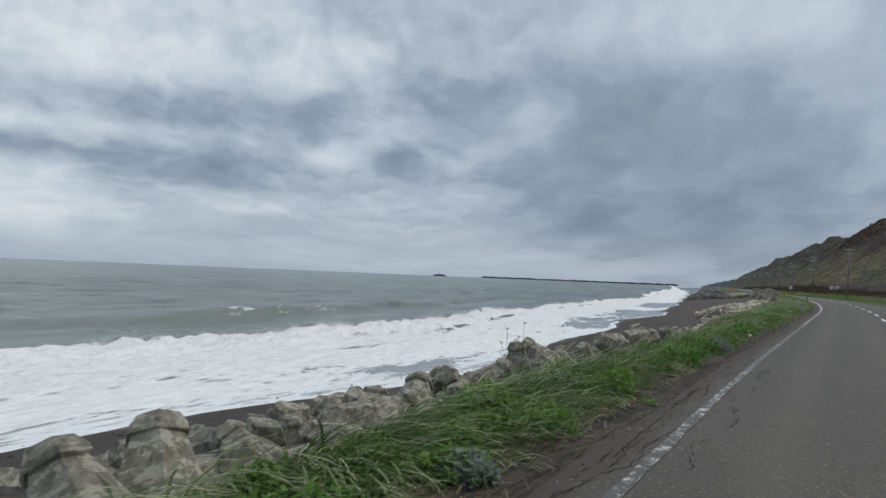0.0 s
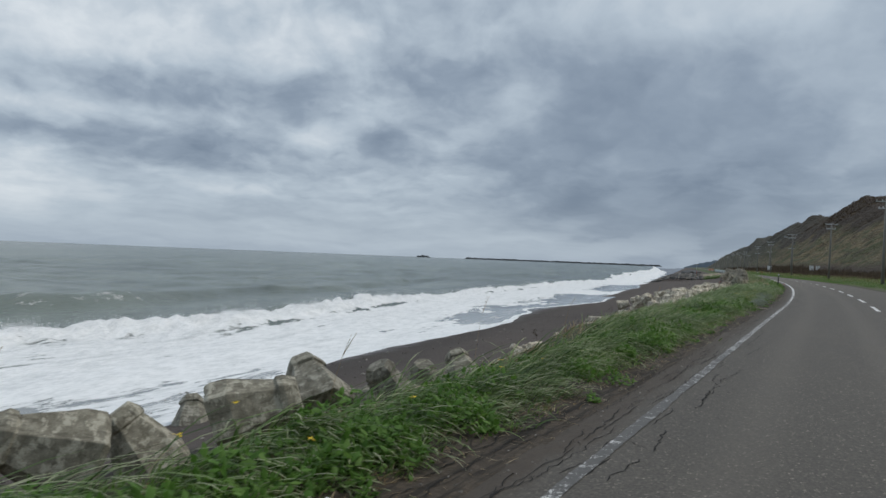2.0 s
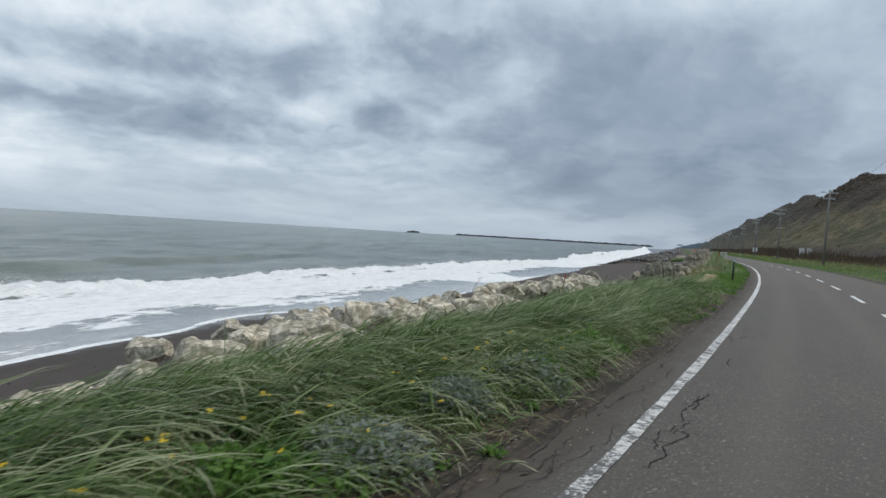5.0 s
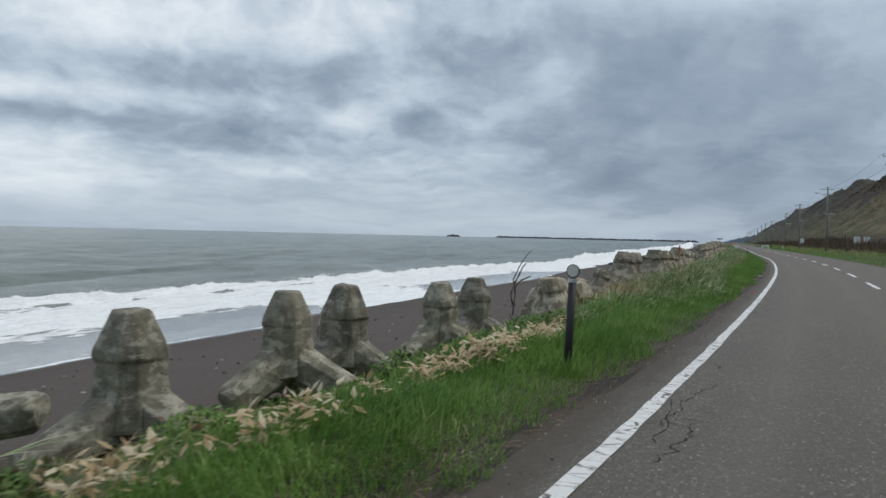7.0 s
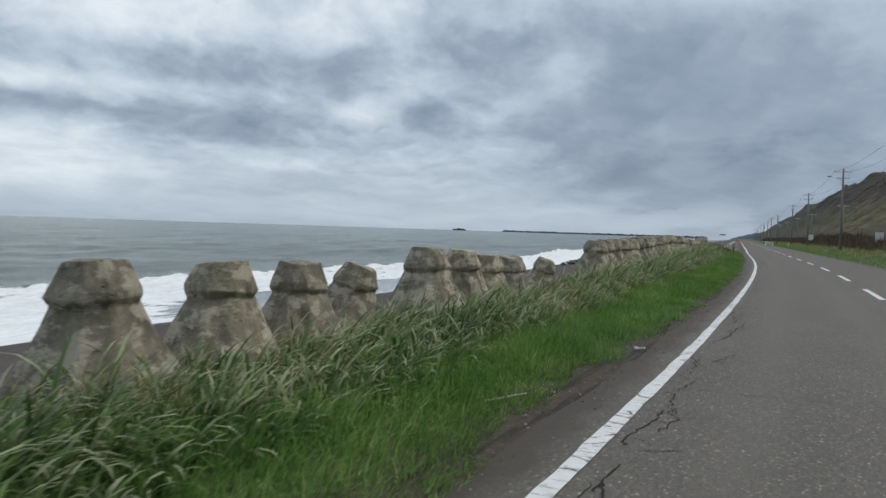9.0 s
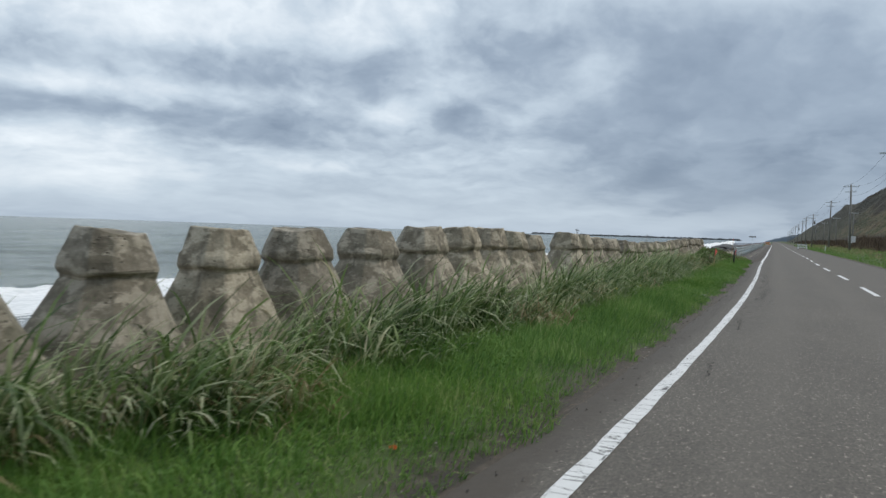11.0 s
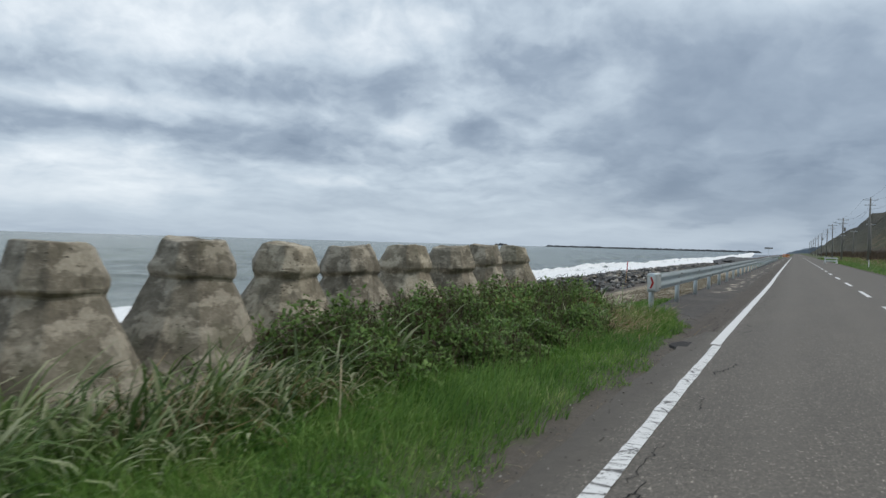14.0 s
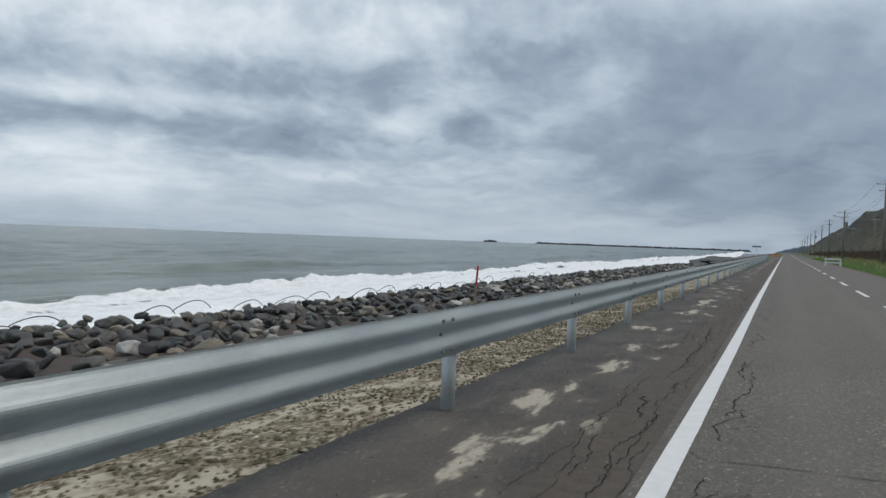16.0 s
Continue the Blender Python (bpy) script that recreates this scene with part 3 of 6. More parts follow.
def steel_mat():
    mt, k, sh = material("galvanised_steel", 0.38, 0.5)
    p = where(k)
    spang = k.noise(k.scaled(p, 1, 0.3, 1), 3.0, 5, 0.6)
    fine = k.noise(p, 45, 3)
    k.put(sh.inputs["Base Color"], k.ramp(k.math("ADD", k.math("MULTIPLY", spang, 0.6), k.math("MULTIPLY", fine, 0.4)), (0.3, (0.45, 0.50, 0.51)), (0.7, (0.63, 0.68, 0.69))))
    k.put(sh.inputs["Roughness"], k.math("ADD", 0.32, k.math("MULTIPLY", spang, 0.25)))
    bump(k, sh, fine, 0.12, 0.002)
    return mt


STEEL = steel_mat()


def paint_line_mat(name, worn):
    mt, k, sh = material(name, 0.6)
    p = where(k)
    n = k.math("ADD", k.math("MULTIPLY", k.noise(p, 4.5, 6, 0.75), 0.62), k.math("MULTIPLY", k.noise(p, 45, 4, 0.65), 0.38))
    ends = k.voronoi(k.scaled(p, 2, 7, 1), 1.0, "DISTANCE_TO_EDGE")
    n = k.math("SUBTRACT", n, k.math("MULTIPLY", k.step(ends, 0.045, 0.0), 0.17 if worn else 0.0))
    white = k.mix(k.noise(p, 9, 3), (0.60, 0.60, 0.58), (0.80, 0.80, 0.79))
    bare = k.mix(k.noise(p, 40, 2), (0.05, 0.048, 0.045), (0.13, 0.125, 0.115))
    s, lat = sl(k)
    age = k.noise(k.scaled(p, 0.2, 0.09, 1), 1.0, 2)
    thr = k.math("MULTIPLY", k.math("SUBTRACT", age, 0.5), 0.22)
    old = k.math("MULTIPLY", k.step(s, 105, 25), 0.150 if worn else 0.0)
    m = k.math("SUBTRACT", k.math("ADD", n, thr), old)
    lim = 0.37 if worn else 0.25
    if worn:
        white = k.mix(k.math("MULTIPLY", k.step(s, 100, 55), 0.3), white, k.mix(k.noise(p, 5, 4), (0.26, 0.25, 0.23), (0.50, 0.49, 0.46)))
    k.put(sh.inputs["Base Color"], k.mix(k.step(m, lim, lim + 0.05), bare, white))
    bump(k, sh, n, 0.4, 0.004)
    return mt


WORN_PAINT = paint_line_mat("worn_white_road_paint", True)
NEW_PAINT = paint_line_mat("fresh_white_road_paint", False)
TAR = plain("dark_tar", (0.017, 0.015, 0.014), 0.9, vary=0.3, scale=14, relief=0.004)
CRACK = plain("dark_crack", (0.014, 0.013, 0.012), 1.0)
RUBBER = plain("black_post_rubber", (0.018, 0.019, 0.020), 0.6)
REFLECT = plain("pale_reflector", (0.62, 0.62, 0.58), 0.3, vary=0.08)
RED = plain("red_paint", (0.50, 0.025, 0.02), 0.5, vary=0.15)
PINK = plain("pink_ribbon", (0.95, 0.08, 0.13), 0.6, vary=0.1)
WOOD = plain("pale_stake_wood", (0.36, 0.25, 0.13), 0.8, vary=0.3, scale=12)
WHITE = plain("white_plastic", (0.75, 0.75, 0.74), 0.4, vary=0.08)
ORANGE = plain("orange_paint", (0.75, 0.20, 0.03), 0.5)
POLE = plain("pole_concrete", (0.22, 0.21, 0.19), 0.85)
CABLE = plain("black_cable", (0.02, 0.02, 0.02), 0.6)
YELLOW = plain("yellow_petals", (0.75, 0.55, 0.02), 0.6, vary=0.1)
FAR_DARK = plain("far_breakwater", (0.055, 0.06, 0.065), 0.9)
# the blue-grey base colour carries the haze of distance
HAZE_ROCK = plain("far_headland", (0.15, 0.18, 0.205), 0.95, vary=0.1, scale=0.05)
SPRAY = plain("white_spray", (0.86, 0.87, 0.87), 0.9, vary=0.06)
BLUE = plain("blue_plastic", (0.03, 0.08, 0.4), 0.4)

# ---- ground, road, sea, hill ----
lat_near = np.concatenate([[-60, -50, -42, -36, -31, -28], np.arange(-26, -6, 0.5), np.arange(-6, -0.35, 0.2), [-0.30, 0.2, 3.3, 6.5, 6.8], np.arange(7.2, 12, 0.5), [13, 15, 18, 22, 30, 45, 150, 600, 2000]])
s_near = np.concatenate([np.arange(-400, -40, 20.0), np.arange(-40, 260, 0.6), np.arange(260, 500, 4.0), np.arange(500, 2600, 60.0)])
lat_near = np.concatenate([[-1200, -500, -200, -100], lat_near])


def base_z(S, L):
    # the sheet dips under the road bed and the sea
    z = ground_z(S, L)
    dip = smooth(L, -0.45, -0.3) * (1 - smooth(L, 6.6, 6.75))
    dip = dip + 1.6 * smooth(S, 185.6, 188.0) * smooth(L, -2.14, -2.0) * (1 - smooth(L, -0.4, -0.3))
    return z - 0.06 * dip - 0.02 * np.clip(-60 - L, 0, 400)


ground = tagged(sheet("ground", s_near, lat_near, base_z, [GROUND]), "dark sandy verge and beach beside the sea", "ground", kind="structure")

road_lats = np.array([-0.55, -0.35, -0.1, 0.1, 0.4, 1.0, 2.0, 3.3, 4.5, 5.6, 6.3, 6.75])


def road_edge(S, L):
    wig = vnoise(S, 0 * S, 0.7, 4) * 0.10 + vnoise(S, 0 * S, 2.3, 6) * 0.05
    wide = 1.2 * (1 - smooth(S, 95, 150))
    return L + wig * (L < -0.5) + (wig + wide) * (L > 6.7)


road = tagged(sheet("road", np.concatenate([np.arange(-120, -20, 5.0), np.arange(-20, 330, 0.5), np.arange(330, 1500, 15.0)]), road_lats,
                    lambda S, L: np.where((L > -0.5) & (L < 6.7), 0.012 * (1 - ((L - 3.2) / 3.6) ** 2) + 0.0, -0.05), [ASPHALT], road_edge),
              "worn grey asphalt coast road, cracked along its edge", "road", kind="structure")
apron = tagged(sheet("paved_shoulder", np.concatenate([np.arange(184.6, 192, 0.3), np.arange(192, 470, 1.0)]), np.array([-2.18, -2.12, -1.6, -1.1, -0.6, -0.16]),
                     lambda S, L: 0.004 - 0.09 * (1 - smooth(S, 184.6, 187.2)) - 0.012 * smooth(-L, 0.2, 2.2),
                     [DARK_ASPHALT], lambda S, L: -0.16 + (L + 0.16) * (0.25 + 0.75 * smooth(S, 185.0, 189.5)) + (L < -1.0) * (vnoise(S, 0 * S, 0.35, 8) * 0.05)),
              "dark asphalt shoulder with drifts of pale sand", "pavement", kind="structure")

def tar_patch(s, lat, rx, ry):
    """A dark mend in the asphalt margin, a few millimetres proud."""
    rr = random.Random(17)
    bm = bmesh.new()
    top = [bm.verts.new((rx * math.cos(a) * rr.uniform(0.88, 1.08), ry * math.sin(a) * rr.uniform(0.88, 1.08), 0.004)) for a in np.linspace(0, 2 * math.pi, 22, endpoint=False)]
    low = [bm.verts.new((v.co.x * 1.12, v.co.y * 1.12, -0.03)) for v in top]
    bm.faces.new(top)
    for i in range(22):
        bm.faces.new((low[i], low[(i + 1) % 22], top[(i + 1) % 22], top[i]))
    ob = part("tar_patch", bm, TAR)
    x, y = place(s, lat)
    ob.matrix_world = pose(float(x), float(y), float(ground_z(s, lat)) + 0.02, 0, 0, facing(s))
    tagged(ob, "dark tar patch at the crumbling edge of the road", "patch", kind="structure")


tar_patch(184.75, -0.42, 0.20, 0.42)
line = tagged(new("edge_line"), "white edge line of the road, worn then freshly painted", "road marking", kind="structure")


def stripe(name, s0, s1, lat, width, mat, z, ragged, parent, step=0.12):
    ss = np.arange(s0, s1 + step / 2, step)
    w0 = lat - width / 2 + ragged * (vnoise(ss, 0 * ss, 1.9, 11) * 0.6 + vnoise(ss, 0 * ss, 6.0, 12) * 0.4)
    w1 = lat + width / 2 + ragged * (vnoise(ss, 0 * ss, 1.7, 13) * 0.6 + vnoise(ss, 0 * ss, 6.5, 14) * 0.4)
    L = np.stack([w0, w0 + 0.3 * width, w1 - 0.3 * width, w1], -1)
    S = np.repeat(ss[:, None], 4, 1)
    X, Y = place(S, L)
    Z = z + 0 * X
    a = len(ss)
    idx = np.arange(a * 4).reshape(a, 4)
    f = np.stack([idx[:-1, :-1], idx[1:, :-1], idx[1:, 1:], idx[:-1, 1:]], -1).reshape(-1, 4)
    ob = new(name, mesh_from(name, np.stack([X, Y, Z], -1).reshape(-1, 3), f[:, ::-1], [mat], True, np.stack([S, L], -1).reshape(-1, 2)))
    ob.parent = parent
    return ob


stripe("worn_stripe", -20, 62, 0.04, 0.11, WORN_PAINT, 0.010, 0.018, line)
stripe("worn_stripe", 62, 184.9, 0.04, 0.13, WORN_PAINT, 0.010, 0.014, line)
stripe("fresh_stripe", 185.0, 420, 0.0, 0.155, NEW_PAINT, 0.010, 0.004, line, 0.5)
centre = tagged(new("centre_line"), "broken white centre line, faded paint", "road marking", kind="structure")
for i in range(-6, 60):
    s0 = 62.3 + 9.3 * i
    stripe("dash", s0, s0 + 4.4, 3.32, 0.15, NEW_PAINT, 0.0185, 0.006, centre, 0.4)


def crack_mesh(rng, runs):
    vs, fs = [], []
    for s0, l0, ds, dl, steps, jag, width in runs:
        pts = [(s0, l0)]
        for _ in range(steps):
            pts.append((pts[-1][0] + ds * rng.uniform(0.3, 1.7), pts[-1][1] + dl * rng.uniform(0.3, 1.7) + rng.normal(0, jag)))
        pts = np.array(pts)
        w = width * rng.uniform(0.3, 1.3, len(pts))
        w[0] = w[-1] = 0.001
        turn = np.gradient(pts, axis=0)
        nrm = np.stack([-turn[:, 1], turn[:, 0]], -1) / (np.linalg.norm(turn, axis=1)[:, None] + 1e-6)
        A, B = pts - nrm * w[:, None] / 2, pts + nrm * w[:, None] / 2
        n0 = len(vs)
        for a, b in zip(A, B):
            for q in (a, b):
                x, y = place(q[0], q[1])
                z = 0.012 * (1 - ((q[1] - 3.2) / 3.6) ** 2) + 0.004 if q[1] > -0.15 else 0.009
                if q[1] < -0.34 and q[0] < 184:
                    z = float(ground_z(q[0], q[1])) + 0.008
                vs.append((float(x), float(y), z))
        fs += [(n0 + 2 * i, n0 + 2 * i + 1, n0 + 2 * i + 3, n0 + 2 * i + 2) for i in range(len(pts) - 1)]
    return np.array(vs), np.array(fs)


rng = np.random.default_rng(5)
runs = []
for s0 in np.arange(-3, 250, 0.5):
    busy = vnoise(s0, 0, 0.12, 15) + (0.5 if s0 > 186 or 96 < s0 < 122 or s0 < 45 else 0)
    if rng.random() < (0.25 if s0 > 60 else 0.02) + 0.5 * busy:
        runs.append((s0, rng.normal(0.30, 0.07), 0.06, 0.0, int(rng.integers(8, 26)), 0.022, rng.uniform(0.008, 0.018)))
        for _ in range(int(rng.integers(0, 4))):
            runs.append((s0 + rng.uniform(0, 1), rng.normal(0.32, 0.06), rng.normal(0, 0.02), rng.choice((-0.04, 0.04)), int(rng.integers(3, 8)), 0.012, rng.uniform(0.005, 0.010)))
    if s0 > 187 and rng.random() < 0.3:
        runs.append((s0, rng.uniform(-0.9, -0.18), 0.06, 0.0, int(rng.integers(6, 24)), 0.022, rng.uniform(0.008, 0.02)))
        runs.append((s0, rng.uniform(-0.8, -0.2), 0.01, 0.04, int(rng.integers(3, 8)), 0.015, rng.uniform(0.005, 0.012)))
    if s0 < 60 and rng.random() < 0.5:
        runs.append((s0, rng.uniform(-0.30, 0.22), 0.08, 0.0, int(rng.integers(8, 30)), 0.012, rng.uniform(0.006, 0.016)))
for s0 in np.arange(-2, 62, 0.8):
    runs.append((s0, rng.uniform(-0.85, -0.30), 0.06, rng.uniform(-0.003, 0.003), int(rng.integers(8, 30)), 0.014, rng.uniform(0.006, 0.014)))
for row_lat in (-0.20, -0.31, -0.43, -0.54, -0.66, -0.78):
    s0 = -2.0 + rng.uniform(0, 1)
    while s0 < 64:
        run = int(rng.integers(18, 60))
        runs.append((s0, row_lat + rng.normal(0, 0.025), 0.065, rng.uniform(-0.001, 0.001), run, 0.020, rng.uniform(0.004, 0.010)))
        s0 += 0.065 * run + rng.exponential(1.2)
for row_lat in (-0.16, -0.27, -0.38, -0.50, -0.62, -0.74):
    s0 = 186.5 + rng.uniform(0, 1)
    while s0 < 240:
        run = int(rng.integers(14, 50))
        runs.append((s0, row_lat + rng.normal(0, 0.03), 0.065, rng.uniform(-0.001, 0.001), run, 0.016, rng.uniform(0.004, 0.010)))
        s0 += 0.065 * run + rng.exponential(1.0)
for s0 in np.arange(150, 177, 0.45):
    runs.append((s0, rng.normal(0.42, 0.06), 0.05, rng.uniform(-0.006, 0.006), int(rng.integers(8, 20)), 0.028, rng.uniform(0.010, 0.022)))
    if rng.random() < 0.4:
        runs.append((s0, rng.normal(0.45, 0.08), 0.012, rng.choice((-0.035, 0.035)), int(rng.integers(3, 8)), 0.018, rng.uniform(0.007, 0.014)))
for s0 in (20.5, 84.6, 113.2, 150.0, 171.0, 206.0, 233.0):
    runs.append((s0, 0.3, 0.01, 0.10, 58, 0.02, 0.010))
cv, cf = crack_mesh(rng, runs)
tagged(new("road_crack", mesh_from("road_crack", cv, cf, [CRACK], False)), "dark jagged cracks along the asphalt edge", "crack", kind="stuff")


def sea_sheet():
    ss = np.concatenate([np.arange(-900, -60, 60.0), np.arange(-60, 0, 4.0), np.arange(0, 330, 0.42), np.arange(330, 700, 3.0), np.arange(700, 4980, 110.0)])
    ww = np.concatenate([np.arange(-3.2, 20, 0.26), np.arange(20, 62, 0.5), np.arange(62, 140, 1.3), np.geomspace(140, 4900, 44)])
    S, Wd = np.meshgrid(ss, ww, indexing="ij")
    far = smooth(ww, 60, 400)[None, :] 
    sh = shore(S) * (1 - far) + (-24 * far)
    # tongues of the last wave run up the sand
    tongue = 1.9 * vnoise(S, 0 * S, 0.06, 21) + 0.9 * vnoise(S, 0 * S, 0.17, 22) + 0.25 * vnoise(S, 0 * S, 0.5, 23)
    reach = np.clip(1 - (Wd + 3.2) / 9, 0, 1)
    rail = smooth(S, 186, 194)
    L = sh - Wd + tongue * reach
    w = Wd
    calm = 1 - smooth(w, 90, 900) * 0.97
    crest_w = 12.2 + 1.4 * smooth(S, 60, 110) - 4.2 * smooth(S, 160, 192) + 2.0 * vnoise(S, 0 * S, 0.03, 31) + 0.9 * vnoise(S, 0 * S, 0.11, 32)
    strength = np.clip(0.55 + 0.5 * vnoise(S, 0 * S, 0.045, 33), 0.12, 1)
    d = w - crest_w
    crest = strength * np.where(d < 0, np.exp(-(d / 1.1) ** 2), np.exp(-(d / 3.2) ** 2))
    lump = np.exp(-((d + 0.6) / 1.6) ** 2)
    crest = crest * (1 + 0.45 * fbm(S, w, 0.5, 2, 35) * lump) + 0.75 * strength * lump * np.abs(fbm(S, w, 1.3, 2, 36)) * (0.6 + 0.4 * vnoise(S, w, 0.3, 37))
    d2 = w - (29 - 7.5 * np.exp(-((S - 44) / 22) ** 2) + 3 * vnoise(S, 0 * S, 0.02, 41) + 0.8 * vnoise(S, 0 * S, 0.12, 40))
    st2 = np.clip(0.22 + 0.75 * vnoise(S, 0 * S, 0.035, 42) + 0.7 * np.exp(-((S - 47) / 13) ** 2), 0, 1)
    sw2 = st2 * np.where(d2 < 0, np.exp(-(d2 / 1.15) ** 2), np.exp(-(d2 / 4.2) ** 2))
    d3 = w - (50 + 6 * vnoise(S, 0 * S, 0.013, 43))
    sw3 = np.clip(0.2 + 0.8 * vnoise(S, 0 * S, 0.03, 44), 0, 1) * np.exp(-(d3 / 4.5) ** 2)
    z = SEA + (0.68 + 0.40 * np.exp(-((S - 30) / 17) ** 2)) * crest + 0.95 * sw2 + 0.5 * sw3
    z = z + 0.09 * fbm(0.55 * S, w, 0.42, 3, 48) * smooth(w, 15, 22) * (1 - smooth(w, 70, 150)) + 0.36 * fbm(0.45 * S, w, 0.13, 4, 45) * smooth(w, 16, 30) * calm + 0.05 * fbm(S, w, 0.5, 2, 46) * smooth(w, 0.5, 5) * (1 - smooth(w, 14, 40))
    # the thin edge lies on the sand
    bed = ground_z(S, L)
    edge = 1 - smooth(w, -1.0, 2.5)
    z = np.where(w < 2.5, np.maximum(z * (1 - edge) + (bed + 0.018) * edge, bed + 0.012), z)
    z = np.where(w < -3.1, bed - 0.06, z)
    body = 1 - smooth(d, -1.2, 0.5)
    foam = (0.645 + 0.13 * vnoise(0.5 * S, w, 0.35, 54)) * body + 0.5 * np.exp(-((d + 0.2) / 1.0) ** 2) * strength
    foam = foam - 0.55 * np.exp(-((d + 1.7) / 0.7) ** 2) * (0.5 + 0.5 * vnoise(S, w, 0.25, 52)) * strength
    thin = 1 - smooth(w, -0.5, 6.5)
    wash = 0.80 * thin * smooth(vnoise(S, 0.5 * w, 0.055, 51), -0.35, 0.45)
    wash = wash * (1 - smooth(S, 172, 188))
    foam = foam - wash + 0.55 * np.exp(-((w + 2.75) / 0.32) ** 2)
    foam = foam + 0.42 * np.exp(-((d2 + 0.5) / 1.0) ** 2) * smooth(st2, 0.75, 1.1)
    foam = foam + 0.10 * (1 - smooth(w, 18, 60))
    foam = np.where(w > 60, 0.0, foam)
    X, Y = place(S, L)
    a, b = S.shape
    idx = np.arange(a * b).reshape(a, b)
    f = np.stack([idx[:-1, :-1], idx[1:, :-1], idx[1:, 1:], idx[:-1, 1:]], -1).reshape(-1, 4)
    me = mesh_from("sea", np.stack([X, Y, z], -1).reshape(-1, 3), f[:, ::-1][:, ::-1], [SEA_WATER], True, np.stack([S, L], -1).reshape(-1, 2))
    at = me.attributes.new("shallow", "FLOAT", "POINT")
    at.data.foreach_set("value", (1 - smooth(w, 1.0, 7.0)).astype(np.float32).ravel())
    at = me.attributes.new("foam", "FLOAT", "POINT")
    at.data.foreach_set("value", foam.astype(np.float32).ravel())
    # spray thrown up along the breaking crest
    r = np.random.default_rng(91)
    ok = np.flatnonzero(((np.abs(d + 0.1) < 0.7) & (strength > 0.42) & (S > 5) & (S < 150)).ravel())
    chance_of = (strength.ravel()[ok] - 0.3) * (0.35 + np.exp(-((S.ravel()[ok] - 30) / 20) ** 2)) * (0.15 + smooth(vnoise(S.ravel()[ok], 0 * ok, 0.35, 93), 0.0, 0.7))
    pick = r.choice(ok, 24000, p=chance_of / chance_of.sum())
    lift = 0.085 * r.exponential(1.0, len(pick)) ** 1.2
    size = r.uniform(0.006, 0.020, len(pick)) * np.exp(-0.8 * lift)
    heart = np.stack([X.ravel()[pick] + r.normal(0, 0.2, len(pick)), Y.ravel()[pick] + r.normal(0, 0.2, len(pick)), z.ravel()[pick] - 0.02 + lift], -1)
    base = np.array([(1, 0, 0), (-1, 0, 0), (0, 1, 0), (0, -1, 0), (0, 0, 1), (0, 0, -1)], float)
    drop = heart[:, None] + base[None] * size[:, None, None] * r.uniform(0.6, 1.4, (len(pick), 6, 1))
    tri = np.array([(0, 2, 4), (2, 1, 4), (1, 3, 4), (3, 0, 4), (2, 0, 5), (1, 2, 5), (3, 1, 5), (0, 3, 5)])
    tris = (np.arange(len(pick))[:, None, None] * 6 + tri[None]).reshape(-1, 3)
    tagged(new("wave_spray", mesh_from("wave_spray", drop.reshape(-1, 3), tris, [SPRAY], False)), "white spray thrown up by the breaking wave", "spray", kind="stuff")
    return tagged(new("sea", me), "grey-green sea with breaking waves and white foam", "sea", kind="structure")


sea = sea_sheet()


def hill_z(S, L):
    q = L - 17 - 3 * vnoise(S, 0 * S, 0.02, 61)
    gully = 0.5 + 0.5 * vnoise(S, 0.3 * L, 0.035, 62)
    crest = 30 + 5 * vnoise(S, 0 * S, 0.011, 63) + 2 * vnoise(S, 0 * S, 0.04, 64) - 5.5 * np.exp(-((S - 450) / 32) ** 2) + 5 * np.exp(-((S - 565) / 55) ** 2)
    fade = 1 - 0.35 * smooth(S, 1300, 1750)
    rise = smooth(q, 0, 46 + 9 * vnoise(S, 0 * S, 0.017, 65)) ** 0.9
    z = 0.7 + crest * rise * fade - 5 * gully * rise * (1 - smooth(q, 35, 70)) * fade
    z = z + fbm(S, L, 0.07, 4, 66) * 2.4 * rise + fbm(S, L, 0.3, 2, 67) * 0.5 * smooth(q, 0, 12)
    return np.where(q < 0, 0.2, z) - 6 * smooth(S, 1600, 1750) * 5


hill = tagged(sheet("hillside", np.concatenate([np.arange(-300, 60, 10.0), np.arange(60, 700, 2.0), np.arange(700, 1800, 12.0)]),
                    np.concatenate([np.arange(-60, 14, 6.0), np.arange(14, 80, 1.6), np.arange(80, 220, 12.0)]), hill_z, [HILL],
                    lambda S, L: np.maximum(L, 14)),
              "steep hillside of dry grass and dark scrub", "hill", kind="structure")


# far breakwater and low island on the horizon
def far_way(deg, dist):
    a = radians(deg)
    return 10 + dist * math.sin(a), 100 + dist * math.cos(a)


def far_bank(name, a0, a1, dist, h, label, cat, n=60, seed=3, ramp=False, mat=None):
    bm = bmesh.new()
    rr = random.Random(seed)
    rows = []
    for i in range(n + 1):
        a = a0 + (a1 - a0) * i / n
        end = min(1, min(i, n - i) / 2.0)
        hh = (h * (0.75 + 0.5 * rr.random())) * (0.15 + 0.85 * end)
        if ramp:
            hh = h * min(1.0, 1.6 * i / n) ** 0.8 * (1 + 0.06 * math.sin(i * 0.9) + 0.04 * rr.random()) + 1
        row = []
        for dd, zz in ((-9, SEA - 1), (-4, SEA + hh * 0.8), (0, SEA + hh), (5, SEA + hh * 0.9), (10, SEA - 1)):
            x, y = far_way(a, dist + dd)
            row.append(bm.verts.new((x, y, zz)))
        rows.append(row)
    for r0, r1 in zip(rows, rows[1:]):
        for j in range(4):
            bm.faces.new((r0[j], r0[j + 1], r1[j + 1], r1[j]))
    bm.normal_update()
    ob = part(name, bm, mat or FAR_DARK)
    return tagged(ob, label, cat, kind="structure")


